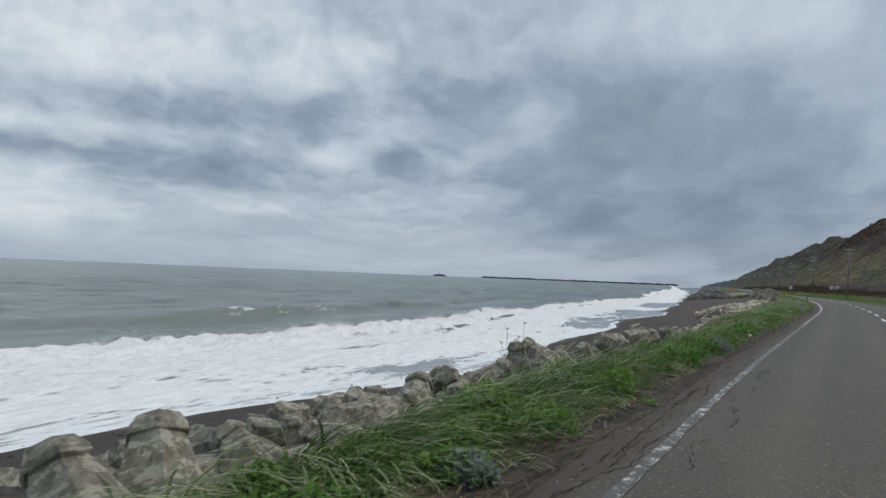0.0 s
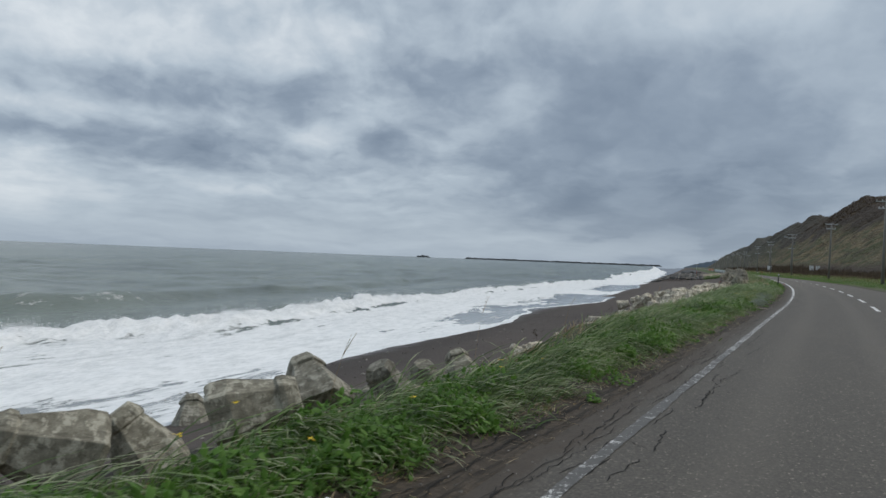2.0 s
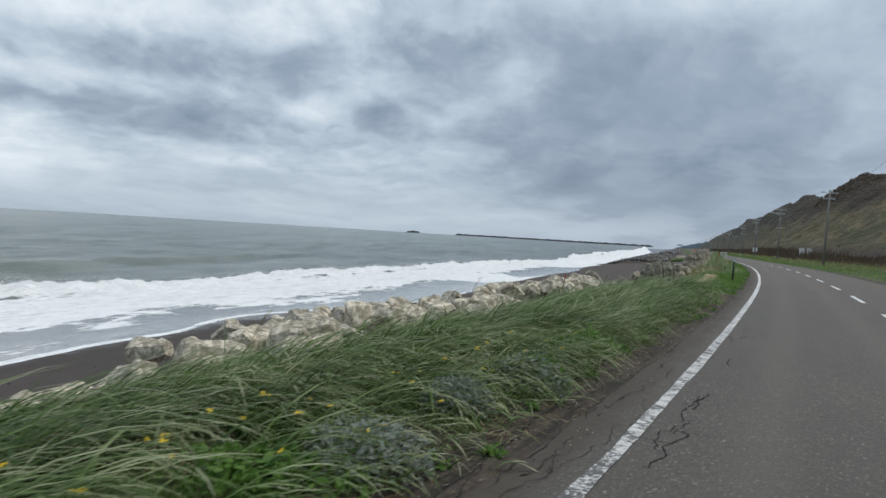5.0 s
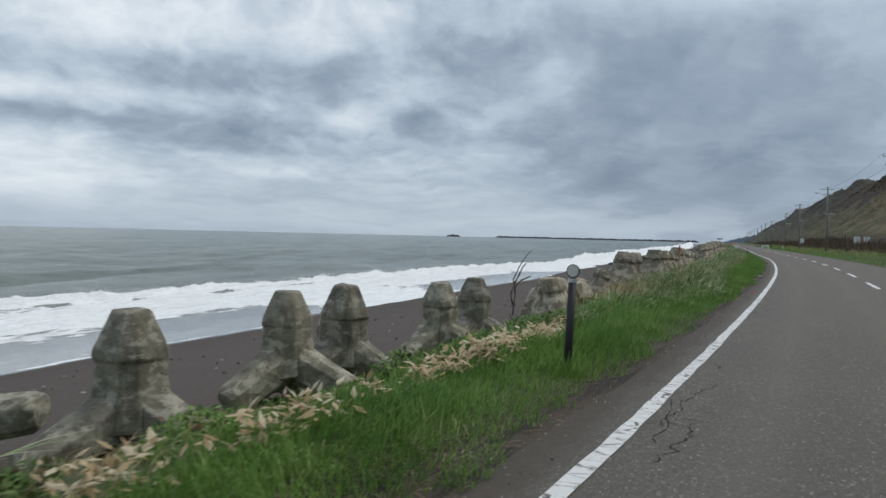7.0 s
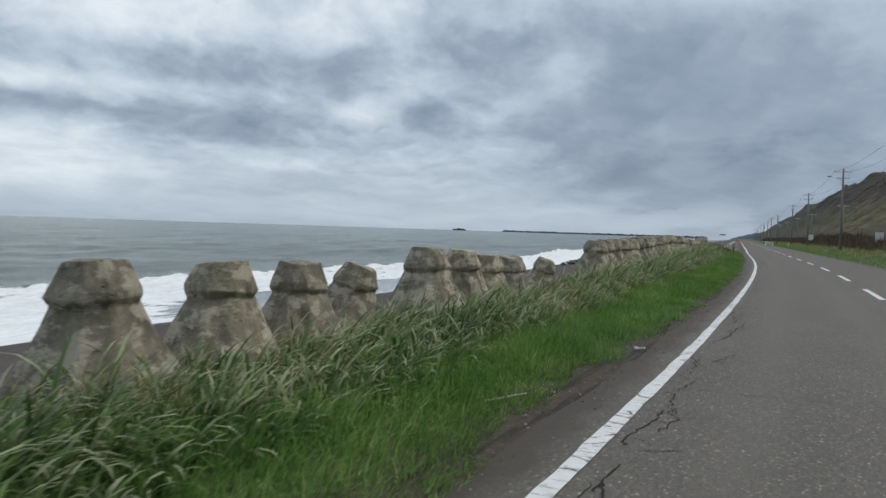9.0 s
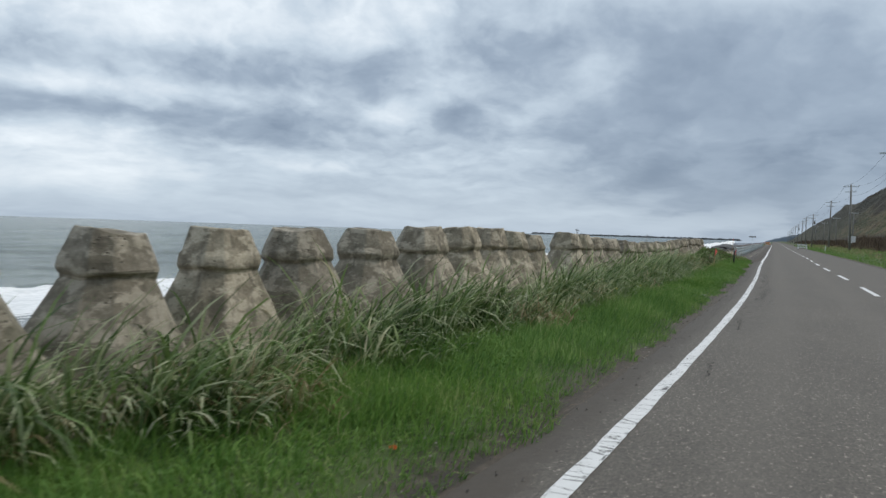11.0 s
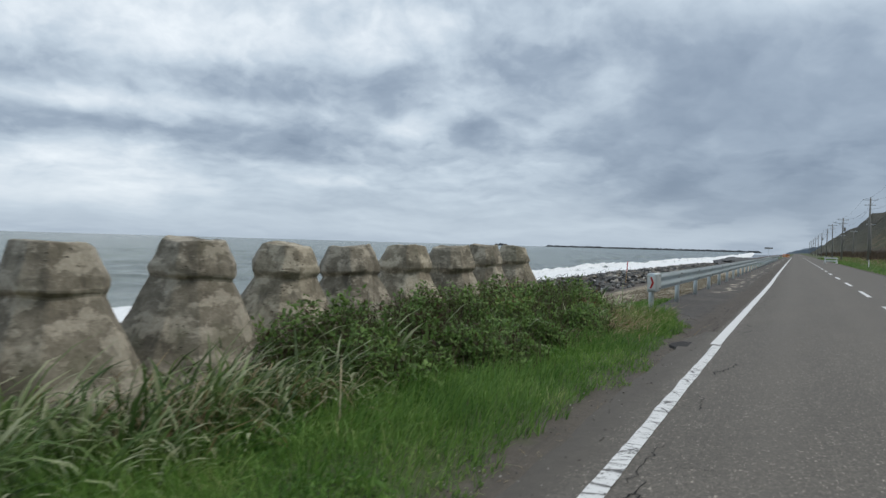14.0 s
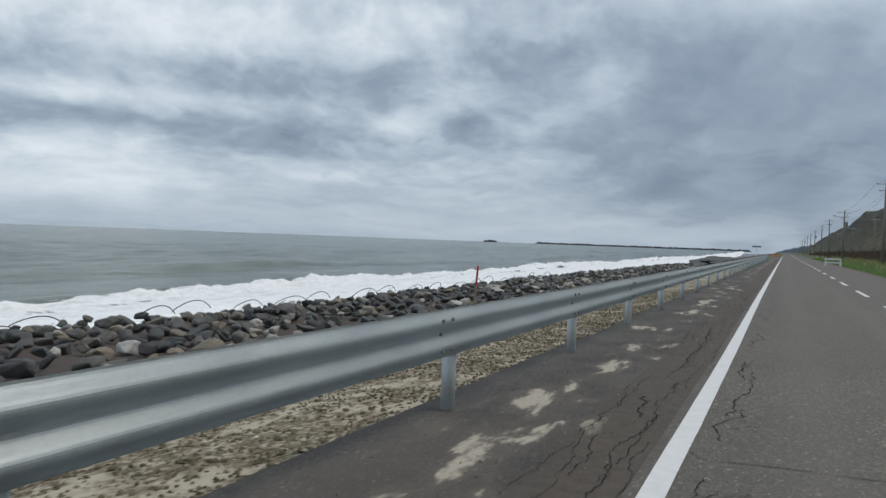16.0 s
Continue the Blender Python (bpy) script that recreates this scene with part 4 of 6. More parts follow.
far_bank("far_island", -21.2, -20.05, 3400, 9.0, "low dark breakwater on the horizon", "breakwater", 14, 4)
far_bank("far_breakwater", -17.3, -2.0, 3600, 7.5, "long low breakwater along the horizon", "breakwater", 150, 5)
far_bank("far_headland", -0.45, 4.0, 2600, 33.0, "far headland beyond the end of the beach, distance haze in its blue-grey colour", "headland", 60, 6, True, HAZE_ROCK)

# ---- concrete wave blocks ----
def ring(bm, r, z, n, rng, rough, turn=0.0):
    """A ring of corners; eight of them make a square with cut corners."""
    if n == 8:
        angs = [radians(90 * q + o) for q in range(4) for o in (-30, 30)]
    else:
        angs = [2 * math.pi * i / n + turn for i in range(n)]
    return [bm.verts.new((r * math.cos(a) * (1 + rng.uniform(-rough, rough)), r * math.sin(a) * (1 + rng.uniform(-rough, rough)), z + rng.uniform(-rough, rough) * 0.6)) for a in angs]


def leg(target, profile, n, rng, rough, m):
    bm = bmesh.new()
    rows = [ring(bm, r, z, n, rng, rough, turn=math.pi / n) for r, z in profile]
    for a, b in zip(rows, rows[1:]):
        for i in range(n):
            bm.faces.new((a[i], a[(i + 1) % n], b[(i + 1) % n], b[i]))
    bm.faces.new(rows[-1])
    bm.faces.new(rows[0][::-1])
    bmesh.ops.bevel(bm, geom=bm.edges[:], offset=0.013, segments=1, profile=0.6, affect="EDGES")
    bmesh.ops.transform(bm, matrix=m, verts=bm.verts[:])
    me = bpy.data.meshes.new("leg")
    bm.to_mesh(me)
    bm.free()
    target.from_mesh(me)
    bpy.data.meshes.remove(me)


# radius and height above the block's heart, for one leg of each kind
CAPPED = [(1.16, -0.75), (1.12, -0.2), (0.80, 0.28), (0.43, 0.98), (0.475, 1.05), (0.46, 1.14), (0.325, 1.43)]
TIPPED = [(0.46, -0.38), (0.43, -0.1), (0.40, 0.1), (0.39, 0.38), (0.412, 0.41), (0.395, 0.52), (0.215, 0.92), (0.18, 0.94)]
FOOT = [(0.38, -0.1), (0.34, 0.2), (0.29, 0.7), (0.27, 1.16), (0.21, 1.26)]

FALLEN = [(0.80, -0.62), (0.86, -0.50), (0.84, -0.15), (0.50, 0.80), (0.56, 0.85), (0.55, 0.98), (0.40, 1.22)]


def block_mesh(kind, seed):
    rng = random.Random(seed)
    bm = bmesh.new()
    prof = {"tipped": TIPPED, "capped": CAPPED}.get(kind, FALLEN)
    n = {"tipped": 8, "capped": 8}.get(kind, 6)
    leg(bm, prof, n, rng, 0.05 if kind == "capped" else 0.04, Matrix.Rotation(rng.uniform(-0.12, 0.12), 4, "Z"))
    low = [(r * 0.46, z * 0.95) for r, z in prof] if kind == "capped" else FOOT
    for i in range(0 if kind in ("fallen", "pale") else 3):
        m = Matrix.Translation((0, 0, -0.42 if kind == "capped" else -0.12)) @ Matrix.Rotation(2 * math.pi * i / 3 + 0.3, 4, "Z") @ Matrix.Rotation(radians(107 if kind == "capped" else 117), 4, "Y")
        leg(bm, low, n, rng, 0.04, m)
    # worn faces
    bmesh.ops.subdivide_edges(bm, edges=[e for e in bm.edges if e.calc_length() > 0.20], cuts=3, use_grid_fill=True)
    chip = {"tipped": 0.12, "capped": 0.5}.get(kind, 0.22)
    for v in bm.verts:
        q = v.co + Vector((seed * 5.1, 0, 0))
        bite = max(0.0, noise.noise(q * 3.7 + Vector((0, 9, 0))) - 0.28) * 0.16
        v.co += v.co.normalized() * ((0.020 if kind == "capped" else 0.012) * noise.noise(q * 2.3) + chip * (0.028 * noise.noise(q * 6.5) + 0.016 * noise.noise(q * 15.0) - bite))
    me = bpy.data.meshes.new("wave_block")
    bm.to_mesh(me)
    bm.free()
    me.materials.append({"fallen": BLEACHED, "pale": PALE_CONCRETE, "tipped": GREY_CONCRETE}.get(kind, CONCRETE))
    return me


CAP_MESH = [block_mesh("capped", 10 + i) for i in range(9)]
FALLEN_MESH = [block_mesh("fallen", 60 + i) for i in range(5)]
PALE_MESH = [block_mesh("pale", 80 + i) for i in range(5)]
TIP_MESH = [block_mesh("tipped", 30 + i) for i in range(3)]
count = [0]


def wave_block(s, lat, top, lean=(0, 0), turn=0.0, kind="capped", size=1.0, label="", group="row of wave blocks"):
    meshes = {"capped": CAP_MESH, "tipped": TIP_MESH, "fallen": FALLEN_MESH, "pale": PALE_MESH}[kind]
    me = meshes[count[0] % len(meshes)]
    count[0] += 1
    ob = new("wave_block", me)
    x, y = place(s, lat)
    m = pose(0, 0, 0, lean[0], lean[1], facing(s) + turn) @ Matrix.Diagonal((size, size, size, 1))
    co = np.empty(len(me.vertices) * 3, np.float32)
    me.vertices.foreach_get("co", co)
    high = float((co.reshape(-1, 3) @ np.array(m.to_3x3())[2]).max())
    ob.matrix_world = Matrix.Translation((float(x), float(y), top - high)) @ m
    return tagged(ob, label or "weathered grey concrete wave block standing among tall grass", "concrete block", group)


rb = random.Random(3)


def row_of(spots, lat=-4.2, kind="capped", twist=9, lean=3):
    """Blocks of one run: metres along the road, height of the top, size."""
    for s, top, size in spots:
        wave_block(s, lat + rb.uniform(-0.05, 0.05), top, (rb.uniform(-lean, lean), rb.uniform(-lean, lean)), rb.uniform(-twist, twist), kind, size)


row_of(((85.3, 0.72, 0.82), (87.45, 0.77, 0.74), (88.65, 0.79, 0.80), (91.3, 0.70, 0.74), (92.7, 0.71, 0.76)), -4.22, "tipped", 5, 1)
for s, lat, top, lean, kind, size in ((84.6, -6.2, 0.30, (20, -30), "tipped", 0.8), (90.6, -5.6, 0.2, (30, 25), "capped", 0.7), (94.6, -5.6, 0.25, (-25, 20), "capped", 0.7),
                                      (97.5, -4.2, 0.52, (4, -9), "capped", 0.80), (99.0, -4.5, 0.40, (30, 62), "capped", 0.74), (99.9, -4.4, 0.41, (10, 15), "capped", 0.58),
                                      (101.5, -4.3, 0.63, (-5, 14), "capped", 0.62), (107.1, -4.8, 0.55, (10, 22), "capped", 0.66), (114.25, -4.3, 0.98, (-4, 15), "capped", 0.68),
                                      (122.9, -4.4, 0.87, (4, 15), "capped", 0.66), (163.2, -5.7, 0.92, (10, 28), "capped", 0.7), (149.3, -5.4, 0.40, (30, 10), "capped", 0.7)):
    wave_block(s, lat, top, lean, rb.uniform(-20, 20), kind, size)
wave_block(104.36, -4.2, 1.08, (-3, 6), 24, "capped", 0.82)
wave_block(105.82, -4.2, 1.03, (2, 4), 12, "capped", 0.76)
row_of(((110.35, 1.11, 0.84), (111.8, 1.06, 0.80), (113.1, 1.02, 0.76)))
row_of(((116.6, 1.16, 0.84), (117.95, 1.11, 0.78), (119.1, 1.0, 0.72), (120.3, 0.96, 0.74)))
row_of([(127.9 + 1.4 * i, 1.27 + 0.02 * i, 0.84 + 0.01 * i) for i in range(10)])
row_of(((142.16, 1.51, 0.92), (143.5, 1.53, 0.88), (144.82, 1.53, 0.86), (146.16, 1.49, 0.82), (147.5, 1.43, 0.80)))
row_of(((150.24, 1.51, 0.94), (151.78, 1.46, 0.90), (153.2, 1.40, 0.84), (154.4, 1.38, 0.84), (155.6, 1.36, 0.84), (156.96, 1.32, 0.90), (158.46, 1.27, 0.86), (159.8, 1.24, 0.82),
        (161.15, 1.21, 0.82), (162.55, 1.25, 0.84), (163.98, 1.24, 0.90)))
row_of(((165.4, 1.21, 0.90), (167.3, 1.26, 0.92), (168.75, 1.24, 0.84), (170.1, 1.27, 0.94), (171.6, 1.30, 0.88), (173.05, 1.34, 0.82), (174.3, 1.35, 0.82), (175.55, 1.36, 0.84),
        (176.92, 1.39, 0.92), (178.34, 1.45, 0.88)))
row_of(((179.75, 1.42, 0.82), (181.2, 1.41, 0.86), (182.7, 1.42, 0.88), (184.3, 1.43, 0.92), (185.76, 1.46, 0.84), (187.28, 1.45, 0.80)))
# broken jumble of old blocks on the beach side
rj = random.Random(8)


def jumble_top(s):
    return float(np.interp(s, [35, 40, 46, 54, 58, 62, 66, 70, 76, 81], [-0.50, -0.42, -0.34, -0.28, -0.12, 0.0, 0.12, 0.28, 0.25, 0.05]))


def tumbled(s, lat, top, size):
    wave_block(s, lat, top, (rj.uniform(-80, 80), rj.uniform(-80, 80)), rj.uniform(0, 360), "pale" if s > 34 else "fallen", size,
               "tumbled pale concrete block at the top of the beach", "tumbled blocks")


# the larger ones along the top of the bank
BIG = [(4.7, -5.0, -0.26, 0.56), (5.9, -5.3, -0.22, 0.60), (7.1, -5.2, -0.62, 0.52), (8.4, -6.2, -0.85, 0.52), (10.0, -6.0, -0.72, 0.50), (12.0, -6.4, -0.75, 0.52), (13.8, -6.6, -0.66, 0.52),
       (15.5, -6.7, -0.62, 0.54), (15.0, -5.4, -0.33, 0.46), (18.3, -6.2, -0.5, 0.46), (20.4, -6.3, -0.26, 0.58), (21.6, -5.9, -0.62, 0.46), (23.2, -5.8, -0.5, 0.46), (25.1, -5.5, -0.24, 0.52),
       (26.3, -5.6, -0.42, 0.46), (27.5, -5.2, -0.20, 0.54), (29.3, -5.4, -0.14, 0.54), (30.4, -4.7, -0.22, 0.42), (31.9, -5.0, -0.40, 0.40), (33.3, -4.8, -0.34, 0.42)]
for s, lat, top, size in BIG:
    wave_block(s, lat, top, (rj.choice((-1, 1)) * rj.uniform(15, 75), rj.uniform(-60, 60)), rj.uniform(0, 360), "fallen", size * 1.14,
               "large tumbled concrete block at the top of the beach", "tumbled blocks")


def hooked_block(s, lat, top):
    """An upright broken block that still has its lifting hook."""
    ob = wave_block(s, lat, top, (5, -4), 18, "fallen", 0.44, "upright broken concrete block with a rusty lifting hook", "tumbled blocks")
    bm = bmesh.new()
    pts = [Vector((-0.09, 0, 1.10)), Vector((-0.09, 0, 1.32)), Vector((-0.05, 0, 1.39)), Vector((0.04, 0, 1.39)), Vector((0.09, 0, 1.32)), Vector((0.09, 0, 1.22))]
    for a, b in zip(pts, pts[1:]):
        tube(bm, a, b, 0.022, seg=6)
    part("lifting_hook", bm, RUST, ob, "rusty bent steel hook", flat=False)


hooked_block(16.8, -5.5, -0.10)
for i in range(44):
    s = 1.0 + 0.75 * i
    for lat, top in ((-4.4, -0.66), (-5.4, -0.72), (-6.5, -0.90), (-7.6, -1.12), (-8.8, -1.40)):
        if rj.random() < (0.5 if lat > -7 else 0.35) * (1 if s < 26 else 0.4):
            tumbled(s + rj.uniform(-0.35, 0.35), lat + rj.uniform(-0.4, 0.4), top + rj.uniform(-0.2, 0.08), rj.uniform(0.34, 0.50))
# a pale line of them behind the grass
for i in range(15):
    s = 35.4 + 0.66 * i
    tumbled(s, -4.65 + rj.uniform(-0.15, 0.15), -0.58 + 0.014 * i + rj.uniform(-0.06, 0.06), rj.uniform(0.19, 0.27))
for i in range(72):
    s = 36 + 0.62 * i
    if 46 < s < 56 and rj.random() < 0.5:
        continue
    small = 0.14 * (1 - float(smooth(s, 38, 46)))
    tumbled(s + rj.uniform(-0.3, 0.3), -5.1 + rj.uniform(-0.7, 0.4) + 2 * small, jumble_top(s) + (0.12 if s > 57 else 0.0) + rj.uniform(-0.28, 0.06) - small,
            rj.uniform(0.30, 0.44) + (0.08 if s > 57 else 0.0) - small)


# the wider field of fallen blocks before the row begins
for i in range(64):
    s, lat = rj.uniform(62, 79.5), rj.uniform(-9.0, -5.4)
    tumbled(s, lat, 0.28 + 0.17 * (lat + 5.4) - 0.012 * (79 - s) + rj.uniform(-0.35, 0.08), rj.uniform(0.32, 0.5))


# ---- guard rail ----
def guard_rail():
    rail = tagged(new("guard_rail"), "galvanised steel guard rail with a chevron end plate", "guard rail")
    s0, s1 = 190.0, 330.0
    zc = 0.685
    # the beam's section: outwards from the post, and height
    prof = [(0.018 + 0.067 * math.sin(math.pi * h / 0.175) ** 2, h) for h in np.linspace(0.175, -0.175, 33)]
    prof = [(0.0, 0.160), (0.008, 0.172)] + prof + [(0.008, -0.172), (0.0, -0.160)]
    s = s0 + 0.35
    first = True
    while s < s1:
        e = s + (3.65 if first else 4.0)
        bm = bmesh.new()
        rows = []
        for ss in np.linspace(s, e + 0.06, 5):
            row = []
            for o, h in prof:
                x, y = place(ss, -1.86 + o + (0.004 if ss > e else 0))
                row.append(bm.verts.new((float(x), float(y), zc + 1.13 * h)))
            rows.append(row)
        for a, b in zip(rows, rows[1:]):
            for j in range(len(prof) - 1):
                bm.faces.new((a[j], a[j + 1], b[j + 1], b[j]))
        bmesh.ops.solidify(bm, geom=bm.faces[:], thickness=0.004)
        beam = part("beam", bm, STEEL, rail)
        if s < 235:
            for ds, h in ((-0.09, 0.12), (0.09, 0.12), (-0.09, -0.12), (0.09, -0.12), (0.0, 0.0)):
                bm = bmesh.new()
                x, y = place(e + ds, -1.86 + (0.088 if h else 0.024))
                tube(bm, (float(x) - 0.004, float(y), zc + h), (float(x) + 0.012, float(y), zc + h), 0.015, seg=8)
                part("bolt", bm, POLE, beam, "dull joint bolt")
        s = e
        first = False
    p = s0 + 0.40
    while p < s1:
        bm = bmesh.new()
        x, y = place(p, -1.93)
        tube(bm, (float(x), float(y), -0.35), (float(x), float(y), zc + 0.12), 0.062, seg=16)
        tube(bm, (float(x), float(y), zc + 0.12), (float(x), float(y), zc + 0.135), 0.062, 0.045, seg=16)
        part("post", bm, STEEL, rail, flat=False)
        bm = bmesh.new()
        tube(bm, (float(x) + 0.05, float(y), zc), (float(x) + 0.09, float(y), zc), 0.03, seg=8)
        part("bracket", bm, STEEL, rail)
        p += 4.0
    # rounded end piece with a plate that faces the traffic
    bm = bmesh.new()
    rows = []
    for yy, back, front, hh in ((-0.02, -0.085, 0.075, 0.195), (0.01, -0.10, 0.098, 0.212), (0.16, -0.10, 0.104, 0.214), (0.30, -0.06, 0.098, 0.212), (0.36, -0.02, 0.097, 0.211), (0.66, 0.0, 0.096, 0.210)):
        r = 0.035
        row = []
        for cx, cz, a0 in ((front - r, hh - r, 0), (back + r, hh - r, 90), (back + r, r - hh, 180), (front - r, r - hh, 270)):
            for k in range(4):
                a = radians(a0 + 30 * k)
                row.append(bm.verts.new((cx + r * math.cos(a), yy, zc + cz + r * math.sin(a))))
        rows.append(row)
    for a, b in zip(rows, rows[1:]):
        for j in range(16):
            bm.faces.new((a[j], a[(j + 1) % 16], b[(j + 1) % 16], b[j]))
    bm.faces.new(rows[0])
    bm.faces.new(rows[-1][::-1])
    bmesh.ops.recalc_face_normals(bm, faces=bm.faces[:])
    cap = part("end_cap", bm, STEEL, rail, "bent galvanised end piece", flat=False)
    x, y = place(s0, -1.86)
    cap.matrix_world = pose(float(x), float(y), 0, 0, 0, facing(s0))
    for yy in (0.42, 0.58):
        for oz in (-0.15, 0.15):
            bm = bmesh.new()
            tube(bm, (0.09, yy, zc + oz), (0.105, yy, zc + oz), 0.014, seg=8)
            part("bolt", bm, POLE, cap, "dull joint bolt")
    bm = bmesh.new()
    box(bm, -0.085, 0.085, -0.032, -0.022, zc - 0.15, zc + 0.15, 0.004)
    plate = part("plate", bm, WHITE, cap, "white reflective plate")
    bm = bmesh.new()
    out = [(-0.035, 0.125), (0.005, 0.125), (0.055, 0.0), (0.005, -0.125), (-0.035, -0.125), (0.012, 0.0)]
    f1 = [bm.verts.new((px, -0.036, zc + pz)) for px, pz in out]
    bm.faces.new((f1[0], f1[5], f1[2], f1[1]))
    bm.faces.new((f1[5], f1[4], f1[3], f1[2]))
    ret = bmesh.ops.extrude_face_region(bm, geom=bm.faces[:])
    bmesh.ops.translate(bm, vec=(0, 0.004, 0), verts=[v for v in ret["geom"] if isinstance(v, bmesh.types.BMVert)])
    part("chevron", bm, RED, cap, "red chevron arrow")


guard_rail()


# ---- posts and stakes ----
def delineator(s, lat, top, body, label, h=1.0):
    base = tagged(new("delineator"), label, "road post", "road posts")
    x, y = place(s, lat)
    base.matrix_world = pose(float(x), float(y), 0, 0, 2, facing(s))
    bm = bmesh.new()
    tube(bm, (0, 0, -0.2), (0, 0, top - 0.145), 0.045, 0.042, seg=14)
    part("post", bm, body, base, flat=False)
    bm = bmesh.new()
    tube(bm, (0, -0.012, top - 0.07), (0, 0.012, top - 0.07), 0.062, seg=20)
    part("reflector", bm, REFLECT, base, "round pale reflector")
    bm = bmesh.new()
    tube(bm, (0, -0.010, top - 0.07), (0, 0.010, top - 0.07), 0.070, seg=20)
    part("reflector_rim", bm, body, base)
    bm = bmesh.new()
    tube(bm, (0, 0, top - 0.19), (0, 0, top - 0.15), 0.047, seg=14)
    part("collar", bm, STEEL, base)
    if "ribbon" in label:
        bm = bmesh.new()
        rows = [(bm.verts.new((0.040, -0.048, top - 0.16 - 0.05 * k)), bm.verts.new((0.066 + 0.012 * math.sin(k * 1.7), -0.040, top - 0.165 - 0.05 * k))) for k in range(6)]
        for a, b in zip(rows, rows[1:]):
            bm.faces.new((a[0], a[1], b[1], b[0]))
        bmesh.ops.solidify(bm, geom=bm.faces[:], thickness=0.002)
        part("ribbon", bm, PINK, base, "bright pink ribbon")
    return base


delineator(88.15, -1.04, 1.18, RUBBER, "black road post with a round pale reflector")
delineator(174.4, -1.27, 1.05, RUBBER, "black road post with a round pale reflector, pink ribbon")
delineator(262.0, 8.0, 0.95, WHITE, "white road post beside the far verge")
delineator(99.0, 9.2, 0.97, WHITE, "white road post beside the far verge")


def stake(s, lat, top, red, ribbon, lean, r=0.017, label="wooden survey stake with a red painted top"):
    base = tagged(new("survey_stake"), label, "stake", "survey stakes")
    x, y = place(s, lat)
    z = float(ground_z(s, lat))
    base.matrix_world = pose(float(x), float(y), z, lean[0], lean[1], facing(s))
    bm = bmesh.new()
    box(bm, -r, r, -r, r, -0.3, top - z - red, 0.004)
    part("shaft", bm, WOOD, base)
    bm = bmesh.new()
    box(bm, -r - 0.001, r + 0.001, -r - 0.001, r + 0.001, top - z - red, top - z, 0.004)
    part("tip", bm, RED, base, "red painted tip")
    if ribbon:
        bm = bmesh.new()
        prev = None
        for i in range(9):
            k = i / 8
            o = 0.0 + 0.018 * math.sin(k * 5) * k
            a = bm.verts.new((0.015 + o, -0.022, top - z - 0.04 - ribbon * k))
            b = bm.verts.new((0.055 + o, -0.018 + 0.02 * math.sin(k * 7), top - z - 0.045 - ribbon * k))
            if prev:
                bm.faces.new((prev[0], prev[1], b, a))
            prev = (a, b)
        bmesh.ops.solidify(bm, geom=bm.faces[:], thickness=0.002)
        part("ribbon", bm, PINK, base, "bright pink ribbon", flat=False)


stake(104.0, -2.4, 1.33, 0.24, 0, (0, 1), label="tall thin wooden stake with a red top")
stake(167.7, -1.85, 1.02, 0.05, 0.26, (0, 3), label="wooden stake tied with a bright pink ribbon")
stake(174.3, -1.42, 1.53, 0.12, 0, (0, 4), 0.012, label="thin leaning stake with a red tip")
stake(226.5, -10.0, 0.50, 0.75, 0, (0, 4), 0.03, label="stake painted red, standing among boulders")
stake(190.6, -3.4, 0.06, 0.10, 0, (0, -4), 0.022, label="short stake with an orange-red top in gravel")
stake(73.0, -4.6, 0.55, 0.06, 0, (0, 8), 0.015, label="thin leaning stake with a red tip")


# ---- utility poles ----
def utility_pole(s, lat, top, arms, seed, lamp=False):
    rr = random.Random(seed)
    base = tagged(new("utility_pole"), "grey concrete utility pole with cross arms", "utility pole", "utility poles")
    x, y = place(s, lat)
    z = 0.4
    base.matrix_world = pose(float(x), float(y), z, rr.uniform(-0.6, 0.6), rr.uniform(-1.2, 1.2), facing(s))
    bm = bmesh.new()
    tube(bm, (0, 0, -0.5), (0, 0, top - z), 0.17, 0.10, seg=12)
    part("shaft", bm, POLE, base, flat=False)
    for i in range(arms):
        h = top - z - 0.35 - 0.75 * i
        bm = bmesh.new()
        w = 0.95 if i == 0 else 0.7
        box(bm, -w, w, 0.10, 0.18, h - 0.04, h + 0.04, 0.008)
        arm = part("cross_arm", bm, STEEL, base)
        for ox in (-w + 0.08, -w * 0.35, w * 0.35, w - 0.08):
            bm = bmesh.new()
            tube(bm, (ox, 0.14, h + 0.04), (ox, 0.14, h + 0.12), 0.035, 0.05, seg=8)
            tube(bm, (ox, 0.14, h + 0.12), (ox, 0.14, h + 0.2), 0.05, 0.03, seg=8)
            part("insulator", bm, WHITE, arm)
    if seed % 3 == 0:
        bm = bmesh.new()
        tube(bm, (0.34, 0, top - z - 2.6), (0.34, 0, top - z - 1.85), 0.2, seg=14)
        tube(bm, (0, 0, top - z - 2.2), (0.34, 0, top - z - 2.2), 0.04, seg=6)
        part("transformer", bm, POLE, base, "cylindrical grey transformer")
    if lamp:
        bm = bmesh.new()
        tube(bm, (0, 0, top - z - 1.4), (-1.3, 0, top - z - 0.9), 0.035, seg=8)
        box(bm, -1.75, -1.25, -0.1, 0.1, top - z - 0.95, top - z - 0.82, 0.03)
        part("lamp_arm", bm, STEEL, base)
    return base


POLES = [(66, 9.6, 9.3), (110, 9.4, 9.6), (155, 9.8, 9.7), (203, 10.1, 10.0), (249, 10.3, 9.8), (294, 10.4, 9.7), (337, 9.2, 8.6), (382, 9.4, 9.0), (428, 9.6, 9.2),
         (474, 9.6, 9.0), (520, 9.6, 9.2), (568, 9.6, 9.2), (620, 9.6, 9.2), (680, 9.8, 9.2), (750, 9.8, 9.2)]
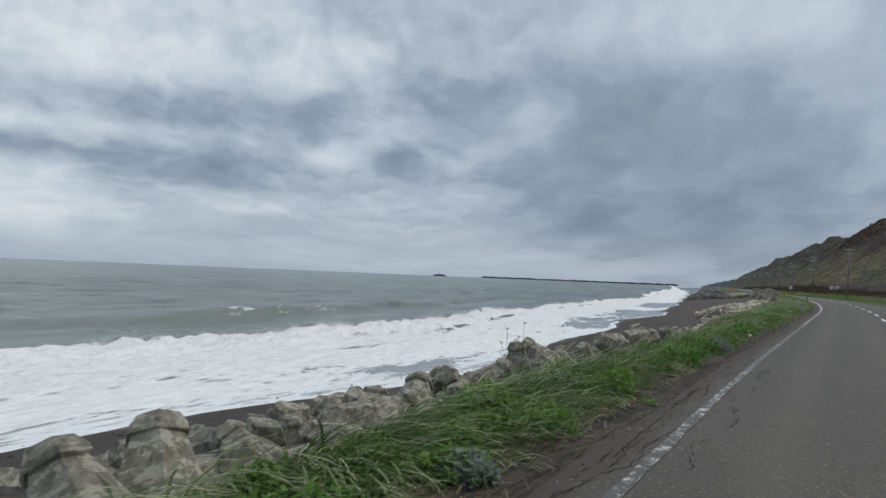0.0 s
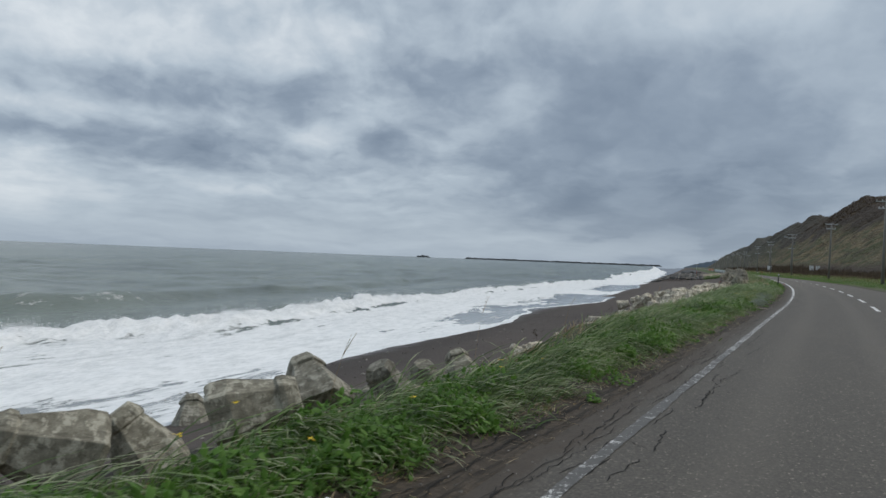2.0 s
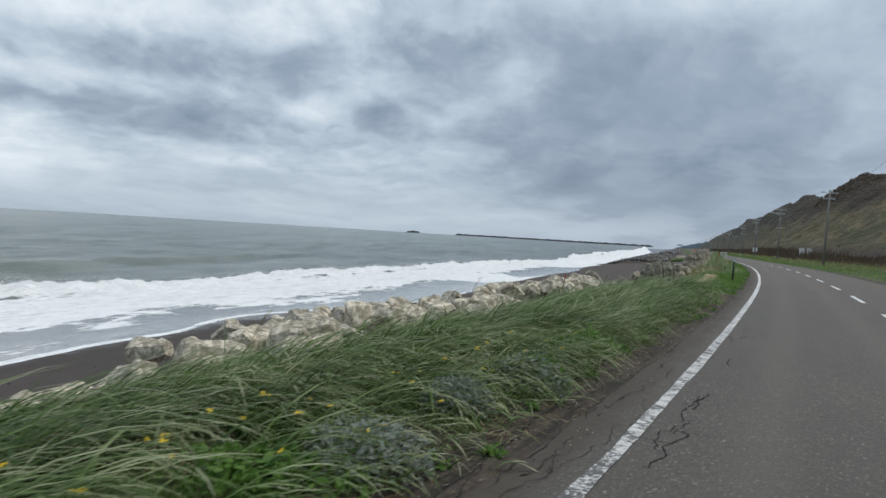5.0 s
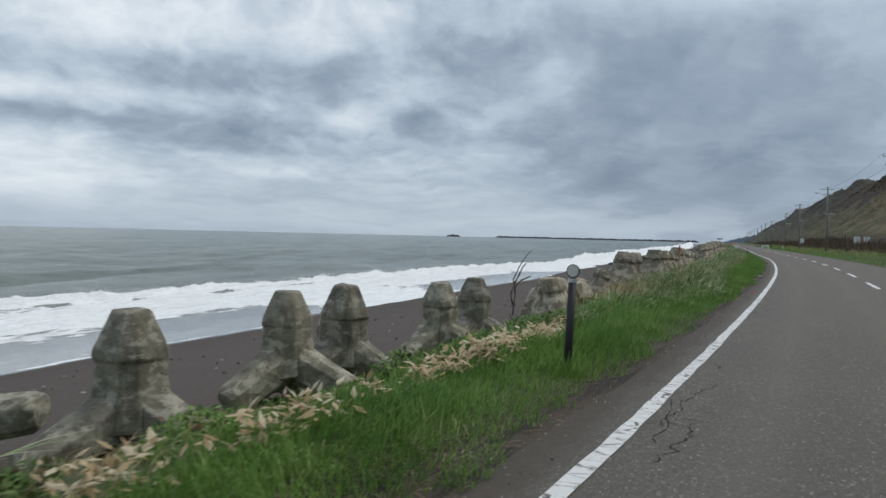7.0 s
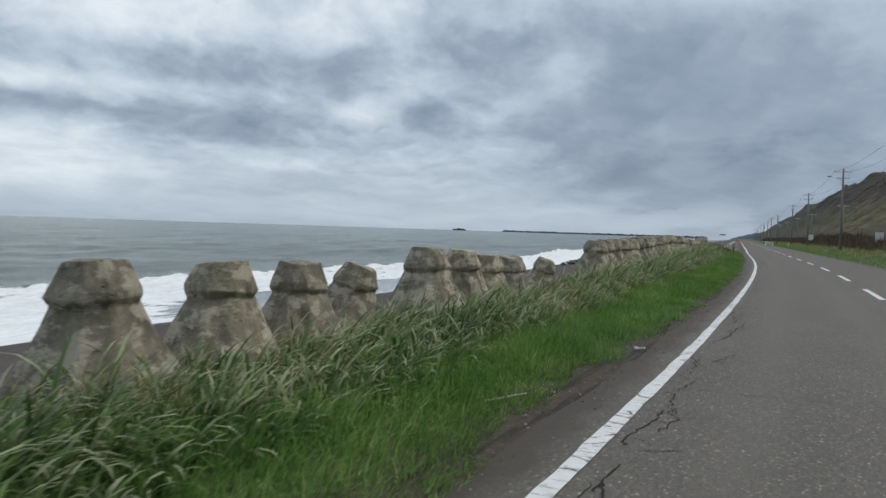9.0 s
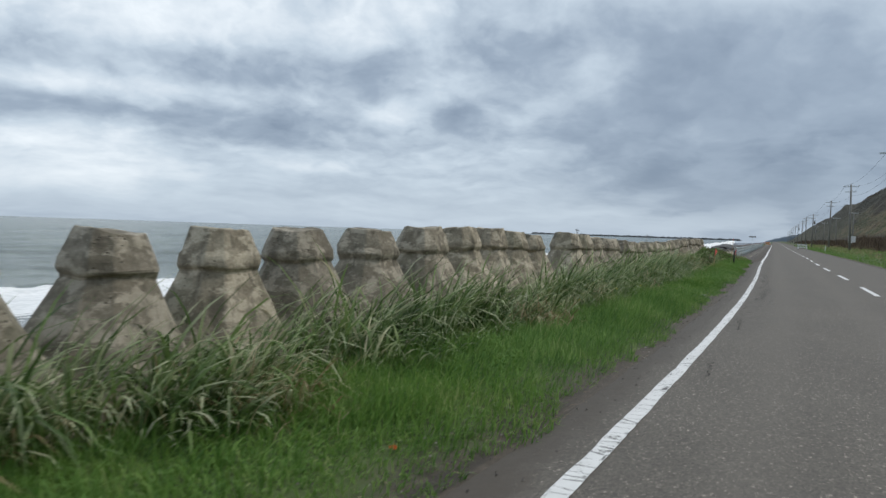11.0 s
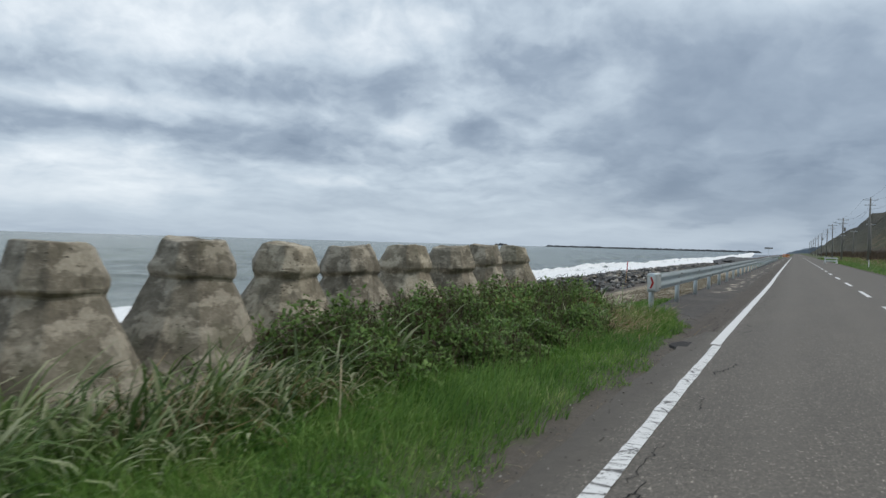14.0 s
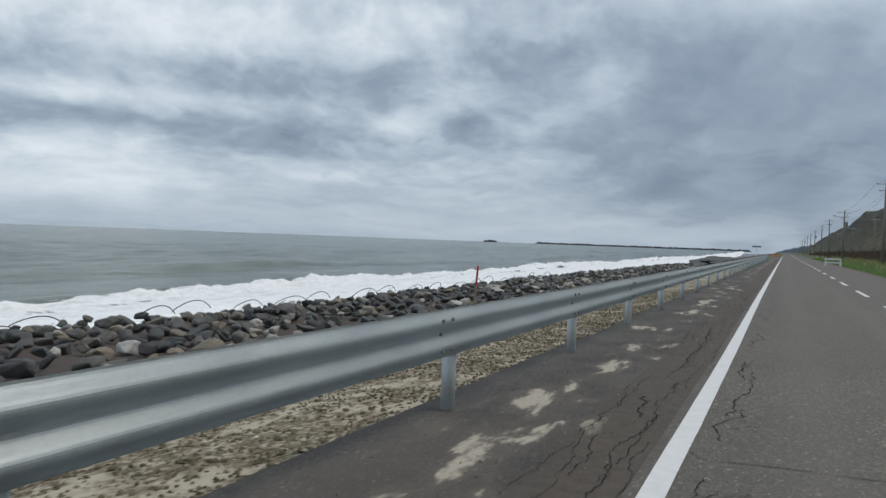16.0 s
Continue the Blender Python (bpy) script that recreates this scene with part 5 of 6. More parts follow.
for i, (s, lat, top) in enumerate(POLES):
    utility_pole(s, lat, top, 2, i, lamp=i in (3, 6))
BACK = [(130, 17.5, 9.5), (262, 17, 8.5), (318, 16.5, 8.6), (366, 16.5, 8.8), (415, 16, 8.5), (470, 16, 8.5)]
for i, (s, lat, top) in enumerate(BACK):
    utility_pole(s, lat, top, 1, i + 1)


def wires():
    """One span of cable each, hung between neighbouring poles."""
    line_up = tagged(new("overhead_wire"), "thin black overhead cables between the poles", "cable", kind="structure")
    for (s0, l0, t0), (s1, l1, t1) in list(zip(POLES, POLES[1:]))[:9]:
        for o, dz in ((-0.85, -0.2), (0.85, -0.2), (0.0, -1.6)):
            bm = bmesh.new()
            prev = None
            for i in range(13):
                k = i / 12
                x, y = place(s0 + (s1 - s0) * k, l0 + (l1 - l0) * k + o)
                p = Vector((float(x), float(y), t0 + (t1 - t0) * k + dz - 0.8 * 4 * k * (1 - k)))
                if prev is not None:
                    tube(bm, prev, p, 0.011, seg=4, caps=False)
                prev = p
            part("span", bm, CABLE, line_up)


wires()

# ---- grass and plants ----
def blades(name, s, lat, height, width, lean, bend_way, mat, label, segs=3, seed=1, curl=1.0, kind="stuff", category="grass", z0=None, spread=0.0):
    """One mesh of many tapered, bent blades. lean: how far the tip is carried, in heights; bend_way: the way it is carried, in radians from +x."""
    r = np.random.default_rng(seed)
    n = len(s)
    x, y = place(s, lat)
    z = (ground_z(s, lat) if z0 is None else z0) - 0.03
    face = bend_way + np.pi / 2 + r.normal(0, 0.5, n)
    dx, dy = np.cos(bend_way), np.sin(bend_way)
    wx, wy = np.cos(face) * width / 2, np.sin(face) * width / 2
    k = segs + 1
    verts = np.zeros((n, 2 * segs + 1, 3))
    cx, cy, cz = x.copy(), y.copy(), z + 0.0 * x
    for i in range(segs + 1):
        u = i / segs
        if i:
            ang = lean * (0.12 + 0.88 * ((i - 0.5) / segs) ** curl)
            step = height / segs
            cx, cy, cz = cx + dx * np.sin(ang) * step, cy + dy * np.sin(ang) * step, cz + np.cos(ang) * step
        taper = (1 - u) ** 0.5 * (0.7 + 0.7 * u)
        if i < segs:
            verts[:, 2 * i] = np.stack([cx - wx * taper, cy - wy * taper, cz], -1)
            verts[:, 2 * i + 1] = np.stack([cx + wx * taper, cy + wy * taper, cz], -1)
        else:
            verts[:, 2 * i] = np.stack([cx, cy, cz], -1)
    nv = 2 * segs + 1
    tri = []
    for i in range(segs - 1):
        a = 2 * i
        tri += [(a, a + 1, a + 3), (a, a + 3, a + 2)]
    a = 2 * (segs - 1)
    tri.append((a, a + 1, a + 2))
    tri = np.array(tri)
    faces = (np.arange(n)[:, None, None] * nv + tri[None]).reshape(-1, 3)
    along = np.zeros((n, nv, 2))
    along[:, :, 0] = np.append(np.repeat(np.arange(segs), 2), segs) / segs
    ob = new(name, mesh_from(name, verts.reshape(-1, 3), faces, [mat], True, along.reshape(-1, 2)))
    return tagged(ob, label, category, kind=kind)


rg = np.random.default_rng(77)
WIND = 0.25


def scatter(n, s0, s1, l0, l1):
    return rg.uniform(s0, s1, n), rg.uniform(l0, l1, n)


def clumped(n, s0, s1, l0, l1, per=24, size=0.14):
    m = max(1, n // per)
    cs, cl = scatter(m, s0, s1, l0, l1)
    pick = rg.integers(0, m, n)
    return cs[pick] + rg.normal(0, size, n), cl[pick] + rg.normal(0, size, n), pick


def keep(mask, *arrays):
    return [a[mask] for a in arrays]


# long windblown grass, laid over by the sea wind
s, l, c = clumped(88000, 2, 82, -5.2, -1.05, 20, 0.16)
tuft = rg.uniform(0.7, 1.25, 200000)[c]
far_on = smooth(s, 50, 62)
top = np.minimum((0.30 + 0.22 * far_on) + (0.27 - 0.03 * far_on) * (l + 3.0), 0.36 + 0.08 * far_on - 0.04 * (1 - smooth(s, 24, 38)))
room = np.clip(top - ground_z(s, l), 0.07, 0.50) * (0.45 + 0.55 * smooth(-l, 0.95, 1.9))
h = room * tuft * rg.uniform(1.2, 2.9, len(s))
bare = (vnoise(s, l, 0.5, 71) > -0.62) & (l > -2.5 - 2.6 * smooth(s, 29, 48))
way_of = rg.normal(0, 0.45, 200000)[c]
s, l, h, way_of = keep(bare, s, l, h, way_of)
n = len(s)
blades("tall_grass", s, l, h, rg.uniform(0.012, 0.030, n), rg.uniform(1.5, 2.5, n), WIND + 0.5 * vnoise(s, l, 0.35, 78) + way_of + rg.normal(0, 0.35, n), REED,
       "long green grass flattened by the wind on the verge", 5, 2, 0.6)
# tall reeds round the row of blocks
s, l, c = clumped(98000, 87.5, 189.5, -4.9, -0.8, 16, 0.13)
tuft = rg.uniform(0.6, 1.35, 200000)[c]
low = 1 - 0.35 * np.exp(-((s - 170) / 2.2) ** 2) - 0.30 * smooth(s, 171, 175)
inner = np.interp(s, [88, 92, 97, 102.5, 104.5, 108.6, 111, 114, 118, 123, 155, 167, 190], [2.8, 2.05, 1.4, 0.85, 1.05, 1.5, 1.62, 1.85, 2.1, 2.2, 2.15, 2.2, 1.7]) + 0.15 * vnoise(s, 0 * s, 0.5, 80)
edge = smooth(-l - inner, -0.15, 0.95)
h = (0.34 + 0.82 * edge * (0.36 + 0.64 * smooth(s, 108, 142)) * (1 - 0.40 * smooth(-l, 3.4, 4.4))) * tuft * rg.uniform(0.6, 1.2, len(s)) * low
h = h * (0.58 + 0.42 * smooth(s, 97, 107))
bare = ((vnoise(s, l, 0.6, 72) > -0.55) | (s < 118)) & (-l > inner) & ((l > -3.1) | (s > 101.5)) & ~((s > 179.5) & (rg.random(len(s)) < 0.85)) & ~((s > 167) & (s < 173) & (rg.random(len(s)) < 0.7))
way_of = rg.uniform(-1.6, 1.6, 200000)[c]
s, l, h, way_of = keep(bare, s, l, h, way_of)
n = len(s)
blades("reed_grass", s, l, h, rg.uniform(0.014, 0.044, n), rg.uniform(1.0, 2.9, n), WIND + way_of + rg.normal(0, 0.7, n), REED,
       "tall blue-green grass round the concrete blocks", 5, 3, 1.3)
# short bright verge grass
s, l = scatter(270000, 80, 191.5, -2.8, -0.42)
h = rg.uniform(0.06, 0.20, len(s)) * (0.55 + 0.9 * smooth(-l, 0.4, 1.6)) * (1 + 0.45 * vnoise(s, l, 0.9, 73))
ok = (-l > 0.42 + 0.26 * (1 + vnoise(s, 0 * s, 0.8, 74)) * 0.8 + 0.12 * vnoise(s, 0 * s, 3.1, 79) + 0.6 * smooth(s, 186, 191)) & (s < 189.2) & ((s > 94) | (l > -1.95))
s, l, h = keep(ok, s, l, h)
n = len(s)
blades("verge_grass", s, l, 1.25 * h, rg.uniform(0.007, 0.015, n), rg.uniform(0.4, 2.2, n), 2.5 * vnoise(s, l, 0.5, 77) + rg.normal(0, 1.1, n), LAWN,
       "short bright green verge grass beside the road", 2, 4)
# longer soft tufts in it
s, l, c = clumped(70000, 84, 189, -2.6, -0.9, 36, 0.13)
n = len(s)
blades("verge_grass", s, l, rg.uniform(0.14, 0.34, n) * smooth(-l, 0.8, 1.9), rg.uniform(0.008, 0.018, n), rg.uniform(1.0, 2.6, n), rg.uniform(-3, 3, 200000)[c] + rg.normal(0, 0.5, n), LAWN,
       "longer tufts of soft green grass in the verge", 3, 14)
s, l, c = clumped(60000, -2, 86, -2.4, -0.78, 30, 0.10)
h = rg.uniform(0.05, 0.20, len(s)) * (0.5 + 0.8 * smooth(-l, 0.7, 1.5))
ok = (-l > 0.85 + 0.25 * vnoise(s, 0 * s, 0.7, 75)) & (vnoise(s, l, 0.4, 76) > -0.5)
s, l, h = keep(ok, s, l, h)
n = len(s)
blades("verge_grass", s, l, h, rg.uniform(0.009, 0.018, n), rg.uniform(0.5, 1.8, n), WIND + rg.normal(0, 0.8, n), LAWN,
       "short green grass thinning out towards the gravel", 2, 5)
# dead straw among it
s1, l1, _ = clumped(19000, -2, 86, -4.4, -0.95, 18, 0.16)
s2, l2, _ = clumped(6500, 96, 179, -4.6, -2.1, 70, 0.28)
for s, l, hh, seed in ((s1, l1, 0.42, 6), (s2, l2, 0.95, 16)):
    n = len(s)
    blades("dry_grass", s, l, rg.uniform(0.3, 1.0, n) * hh * (0.4 + 0.6 * smooth(-l, 0.9, 2.6)), rg.uniform(0.008, 0.020, n), rg.uniform(1.2, 2.7, n), WIND + rg.normal(0, 0.9, n), STRAW,
           "dead straw-coloured grass stems among the green", 3, seed, 1.2)
# loose straw on the dirt along the grass's edge
s, l, _ = clumped(9000, -2, 188, -1.05, -0.55, 10, 0.16)
n = len(s)
blades("loose_straw", s, np.minimum(l, -0.42), rg.uniform(0.04, 0.17, n), rg.uniform(0.004, 0.009, n), rg.uniform(1.7, 2.0, n), rg.uniform(0, 6.283, n), STRAW,
       "loose dead straw lying on the dirt shoulder", 2, 17, 0.1, category="straw", z0=ground_z(s, np.minimum(l, -0.42)) + 0.03)
# flattened dead stems at the end of the verge
s, l, _ = clumped(2600, 183.5, 189, -2.7, -1.5, 60, 0.28)
n = len(s)
blades("dry_grass", s, l, rg.uniform(0.15, 0.55, n), rg.uniform(0.008, 0.018, n), rg.uniform(1.3, 2.1, n), rg.normal(0.3, 0.8, n), STRAW,
       "flattened dead stems at the end of the verge", 3, 21, 0.4, z0=ground_z(s, l) + 0.06)
# standing dead stems before the blocks
s, l, _ = clumped(1100, 161.5, 168.5, -3.7, -2.5, 30, 0.16)
n = len(s)
blades("dry_grass", s, l, rg.uniform(0.45, 1.05, n), rg.uniform(0.008, 0.020, n), rg.uniform(0.5, 2.6, n), rg.uniform(0, 6.283, n), STRAW,
       "standing dead brown stems before the concrete blocks", 4, 23, 1.6)
# grass round the feet of the road posts
s, l = np.concatenate([88.1 + rg.normal(0, 0.16, 260), 174.4 + rg.normal(0, 0.16, 200)]), np.concatenate([-1.1 + rg.normal(0, 0.14, 260), -1.3 + rg.normal(0, 0.14, 200)])
n = len(s)
blades("verge_grass", s, l, rg.uniform(0.15, 0.34, n), rg.uniform(0.008, 0.018, n), rg.uniform(0.3, 1.6, n), rg.uniform(0, 6.283, n), LAWN,
       "longer grass round the feet of the road posts", 3, 22)
# more straw on the early shoulder
s, l, _ = clumped(9000, -2, 86, -1.25, -0.75, 14, 0.12)
n = len(s)
blades("loose_straw", s, l, rg.uniform(0.06, 0.24, n), rg.uniform(0.005, 0.011, n), rg.uniform(1.5, 2.0, n), rg.uniform(0, 6.283, n), STRAW,
       "loose dead straw along the edge of the grass", 2, 19, 0.15, category="straw", z0=ground_z(s, l) + 0.035)
# far side verge
s, l = scatter(9000, 60, 420, 8.6, 13.5)
n = len(s)
blades("dry_grass", s, l + 1.2 * (1 - smooth(s, 95, 150)), rg.uniform(0.15, 0.5, n), rg.uniform(0.02, 0.05, n), rg.uniform(0.1, 1.0, n), rg.uniform(0, 6.3, n), STRAW, "dry grass on the inland verge", 2, 20)
s, l = scatter(52000, 60, 420, 6.9, 12.0)
l = l + 1.2 * (1 - smooth(s, 95, 150))
h = rg.uniform(0.08, 0.3, len(s))
n = len(s)
blades("verge_grass", s, l, h, rg.uniform(0.015, 0.04, n), rg.uniform(0.1, 0.7, n), rg.uniform(0, 6.3, n), LAWN, "green grass on the inland verge", 2, 7)
# reeds behind the end of the rail
s, l, c = clumped(8500, 186.5, 197, -8.5, -2.9, 26, 0.16)
ok = np.where(s < 189.6, l < -2.5, (l < -3.9) & (s - 187 < 3 + (-l - 2.6) * 1.25))
s, l = keep(ok, s, l)
n = len(s)
blades("reed_grass", s, l, rg.uniform(0.45, 1.0, n), rg.uniform(0.026, 0.060, n), rg.uniform(1.0, 2.9, n), WIND + rg.normal(0, 0.9, n), REED,
       "tall grass behind the end of the guard rail", 4, 8, 1.3)


def leaves(name, s, lat, z, size, mat, label, seed, category="plant", long=1.8, tilt=0.7):
    """One mesh of folded, pointed leaves."""
    r = np.random.default_rng(seed)
    n = len(s)
    x, y = place(s, lat)
    a = r.uniform(0, 2 * np.pi, n)
    t = r.normal(0.25, tilt, n)
    d = np.stack([np.cos(a) * np.cos(t), np.sin(a) * np.cos(t), np.sin(t)], -1)
    w = np.stack([-np.sin(a), np.cos(a), r.normal(0, 0.35, n)], -1)
    up = np.cross(d, w)
    P = np.stack([x, y, z], -1)
    L, Wd = (size * long)[:, None], (size * 0.5)[:, None]
    v = np.stack([P, P + d * L * 0.45 + w * Wd - up * Wd * 0.3, P + d * L - up * L * 0.12, P + d * L * 0.45 - w * Wd - up * Wd * 0.3, P + d * L * 0.5 + up * Wd * 0.15], 1)
    tri = np.array([(0, 1, 4), (1, 2, 4), (2, 3, 4), (3, 0, 4)])
    faces = (np.arange(n)[:, None, None] * 5 + tri[None]).reshape(-1, 3)
    ob = new(name, mesh_from(name, v.reshape(-1, 3), faces, [mat], True))
    return tagged(ob, label, category, kind="stuff")


def plant_cloud(n, spots, r, per_z):
    """Leaf places in clumps: spots of (s, lat, radius, height)."""
    spots = np.asarray(spots)
    pick = rg.integers(0, len(spots), n)
    q = spots[pick]
    ang, rad = rg.uniform(0, 6.283, n), np.sqrt(rg.random(n)) * q[:, 2]
    k = rg.random(n) ** per_z
    s, l = q[:, 0] + np.cos(ang) * rad, q[:, 1] + np.sin(ang) * rad
    z = ground_z(s, l) + q[:, 3] * k * (1 - 0.6 * (rad / q[:, 2]) ** 2)
    return s, l, z


# sprouts on the early shoulder
m = 46
weeds = np.stack([rg.uniform(-1, 84, m), rg.uniform(-1.15, -0.62, m), rg.uniform(0.05, 0.16, m), rg.uniform(0.03, 0.10, m)], -1)
s, l, z = plant_cloud(2200, weeds, 1, 0.8)
leaves("leafy_weed", s, l, z, rg.uniform(0.015, 0.045, len(s)), LEAF, "small green sprouts on the dirt shoulder", 29)
# leafy weeds on the early verge
m = 90
weeds = np.stack([rg.uniform(0, 84, m), rg.uniform(-2.3, -1.1, m), rg.uniform(0.15, 0.5, m), rg.uniform(0.12, 0.36, m)], -1)
s, l, z = plant_cloud(21000, weeds, 1, 0.8)
leaves("leafy_weed", s, l, z, rg.uniform(0.022, 0.062, len(s)), LEAF, "broad-leaved green weeds on the verge", 21)
m = 60
weeds = np.stack([rg.uniform(90, 190, m), rg.uniform(-2.6, -1.0, m), rg.uniform(0.15, 0.4, m), rg.uniform(0.08, 0.22, m)], -1)
s, l, z = plant_cloud(9000, weeds, 1, 0.8)
leaves("leafy_weed", s, l, z, rg.uniform(0.015, 0.035, len(s)), LEAF, "low broad-leaved weeds in the verge grass", 22)
m = 60
weeds = np.stack([rg.uniform(79, 95, m), rg.uniform(-5.2, -2.2, m), rg.uniform(0.25, 0.6, m), rg.uniform(0.12, 0.36, m)], -1)
weeds[:, 3] *= 1 - 0.72 * smooth(-weeds[:, 1], 2.7, 3.3) * (weeds[:, 0] < 90)
s, l, z = plant_cloud(26000, weeds, 1, 0.8)
leaves("leafy_weed", s, l, z, rg.uniform(0.025, 0.055, len(s)), BUSH, "dull green low plants round the first blocks", 27)
m = 70
weeds = np.stack([rg.uniform(0, 34, m), rg.uniform(-2.2, -0.95, m), rg.uniform(0.15, 0.45, m), rg.uniform(0.10, 0.34, m)], -1)
s, l, z = plant_cloud(17000, weeds, 1, 0.7)
leaves("leafy_weed", s, l, z, rg.uniform(0.016, 0.050, len(s)), LEAF, "lush broad-leaved weeds beside the dirt shoulder", 31)
# silver wormwood beside the shoulder
weeds = [(18.0, -1.0, 0.32, 0.30), (52.0, -0.95, 0.30, 0.24), (54.4, -1.0, 0.32, 0.26), (57.4, -1.15, 0.4, 0.32), (60.3, -1.15, 0.4, 0.34), (59.0, -1.3, 0.3, 0.3), (4.8, -0.95, 0.22, 0.2)]
s, l, z = plant_cloud(7000, weeds, 1, 0.9)
leaves("wormwood", s, l, z, rg.uniform(0.014, 0.036, len(s)), WORMWOOD, "silver-leaved wormwood beside the dirt shoulder", 23)
# bleached leaves near the first blocks
s, l, _ = clumped(1000, 83.0, 91.0, -2.10, -1.85, 16, 0.08)
z = ground_z(s, l) + rg.uniform(0.03, 0.26, len(s))
leaves("bleached_leaves", s, l, z, rg.uniform(0.025, 0.065, len(s)), PALE, "bleached dead leaves lying along the grass", 24, "dead leaves", 2.2, 0.5)
# bushes before the last blocks
m = 34
b1 = np.stack([rg.uniform(167.3, 172.8, m), rg.uniform(-3.7, -2.5, m), rg.uniform(0.22, 0.45, m), rg.uniform(0.45, 0.80, m)], -1)
m = 130
b2 = np.stack([rg.uniform(178.8, 188.0, m), rg.uniform(-4.0, -2.3, m), rg.uniform(0.25, 0.5, m), rg.uniform(0.6, 1.1, m)], -1)
b2[:, 3] = b2[:, 3] * (1 - 0.25 * smooth(b2[:, 0], 185, 190.5)) * (0.55 + 0.45 * smooth(-b2[:, 1], 2.5, 3.1))
m = 26
b3 = np.stack([rg.uniform(180.2, 185.0, m), rg.uniform(-2.5, -1.9, m), rg.uniform(0.22, 0.42, m), rg.uniform(0.28, 0.55, m)], -1)
bush = np.concatenate([b1, b2, b3])
s, l, z = plant_cloud(110000, bush, 1, 0.45)
leaves("bush_leaves", s, l, z, rg.uniform(0.018, 0.052, len(s)), BUSH, "low bramble-like bushes with small dark leaves", 25, "bush")
pick = rg.integers(0, len(bush), 16000)
s, l = bush[pick, 0] + rg.normal(0, 0.22, 16000), bush[pick, 1] + rg.normal(0, 0.22, 16000)
n = len(s)
blades("bush_stems", s, l, bush[pick, 3] * rg.uniform(0.6, 1.15, n), rg.uniform(0.006, 0.012, n), rg.uniform(0.1, 0.8, n), rg.uniform(0, 6.3, n), SCRUB, "brown bush stems", 3, 9, category="bush")
# low weeds along the gravel at the rail's end
m = 26
weeds = np.concatenate([np.stack([rg.uniform(191.8, 196.5, m), rg.uniform(-3.4, -2.5, m), rg.uniform(0.2, 0.5, m), rg.uniform(0.05, 0.18, m)], -1),
                        [(190.4, -2.35, 0.16, 0.16), (189.9, -2.6, 0.18, 0.2), (189.3, -2.2, 0.25, 0.2)]])
s, l, z = plant_cloud(6500, weeds, 1, 0.9)
leaves("leafy_weed", s, l, z, rg.uniform(0.014, 0.050, len(s)), LEAF, "low green weeds in gravel behind the guard rail", 28)
# a dead reed clump leaning over the blocks
s, l = 165.1 + rg.normal(0, 0.12, 70), -3.4 + rg.normal(0, 0.10, 70)
blades("dry_reed", s, l, rg.uniform(0.8, 1.45, 70), rg.uniform(0.012, 0.034, 70), rg.uniform(0.5, 2.8, 70), rg.normal(0.4, 0.8, 70), STRAW,
       "dead brown reed clump leaning over the concrete blocks", 5, 18, 1.6, category="reed")
# yellow flowers
spots = np.stack([np.concatenate([rg.uniform(49.5, 63, 64), rg.uniform(14, 30, 14), rg.uniform(144, 158, 6)]), np.concatenate([rg.uniform(-2.0, -1.05, 78), rg.uniform(-3, -2, 6)])], -1)
n = len(spots)
z = ground_z(spots[:, 0], spots[:, 1]) + rg.uniform(0.18, 0.42, n)
k = np.repeat(np.arange(n), 7)
leaves("yellow_flowers", spots[k, 0] + rg.normal(0, 0.008, 7 * n), spots[k, 1] + rg.normal(0, 0.008, 7 * n), z[k], np.full(7 * n, 0.016), YELLOW, "small yellow flowers in the verge", 26, "flower", 1.5, 0.3)


# brown scrub at the foot of the hill, and dark bushes on its face and crest
s, l = scatter(90000, 60, 620, 11.5, 22)
h = 0.2 + rg.uniform(0.0, 1.0, len(s)) ** 1.4 * 2.0 * (0.10 + 0.90 * smooth(vnoise(s, l, 0.16, 81), -0.6, 0.8)) * (0.35 + 0.65 * smooth(l, 11.5, 15))
n = len(s)
blades("scrub", s, l, h, rg.uniform(0.05, 0.14, n), rg.uniform(0.0, 0.5, n), rg.uniform(0, 6.3, n), SCRUB, "brown leafless scrub at the hill's foot", 2, 10, category="scrub",
       z0=np.maximum(ground_z(s, l), hill_z(s, l)))
s, l = scatter(95000, 60, 700, 20, 85)
hz = hill_z(s, l)
dens = smooth(vnoise(s, l, 0.035, 82) + 0.9 * smooth(hz, 18, 30) - 0.35, 0.1, 0.7)
ok = rg.random(len(s)) < dens
s, l, hz = keep(ok, s, l, hz)
n = len(s)
blades("hill_scrub", s, l, rg.uniform(0.3, 0.9, n), rg.uniform(0.2, 0.7, n), rg.uniform(0, 1.0, n), rg.uniform(0, 6.3, n), SCRUB, "dark leafless bushes on the hillside", 2, 12, category="scrub", z0=hz)

# ---- boulders, gravel, far mound ----
def rock_mesh(name, seed, n=11, flat=0.58):
    rr = random.Random(seed)
    bm = bmesh.new()
    for _ in range(n):
        v = Vector((rr.gauss(0, 1), rr.gauss(0, 1), rr.gauss(0, 1))).normalized() * rr.uniform(0.82, 1.05)
        bm.verts.new((v.x, v.y * rr.uniform(0.72, 0.9), v.z * flat))
    bmesh.ops.convex_hull(bm, input=bm.verts[:])
    bmesh.ops.delete(bm, geom=[v for v in bm.verts if not v.link_faces], context="VERTS")
    bmesh.ops.bevel(bm, geom=bm.edges[:], offset=0.075, segments=1, affect="EDGES")
    bmesh.ops.triangulate(bm, faces=bm.faces[:])
    bm.normal_update()
    me = bpy.data.meshes.new(name)
    bm.to_mesh(me)
    bm.free()
    me.materials.append(ROCK)
    return me


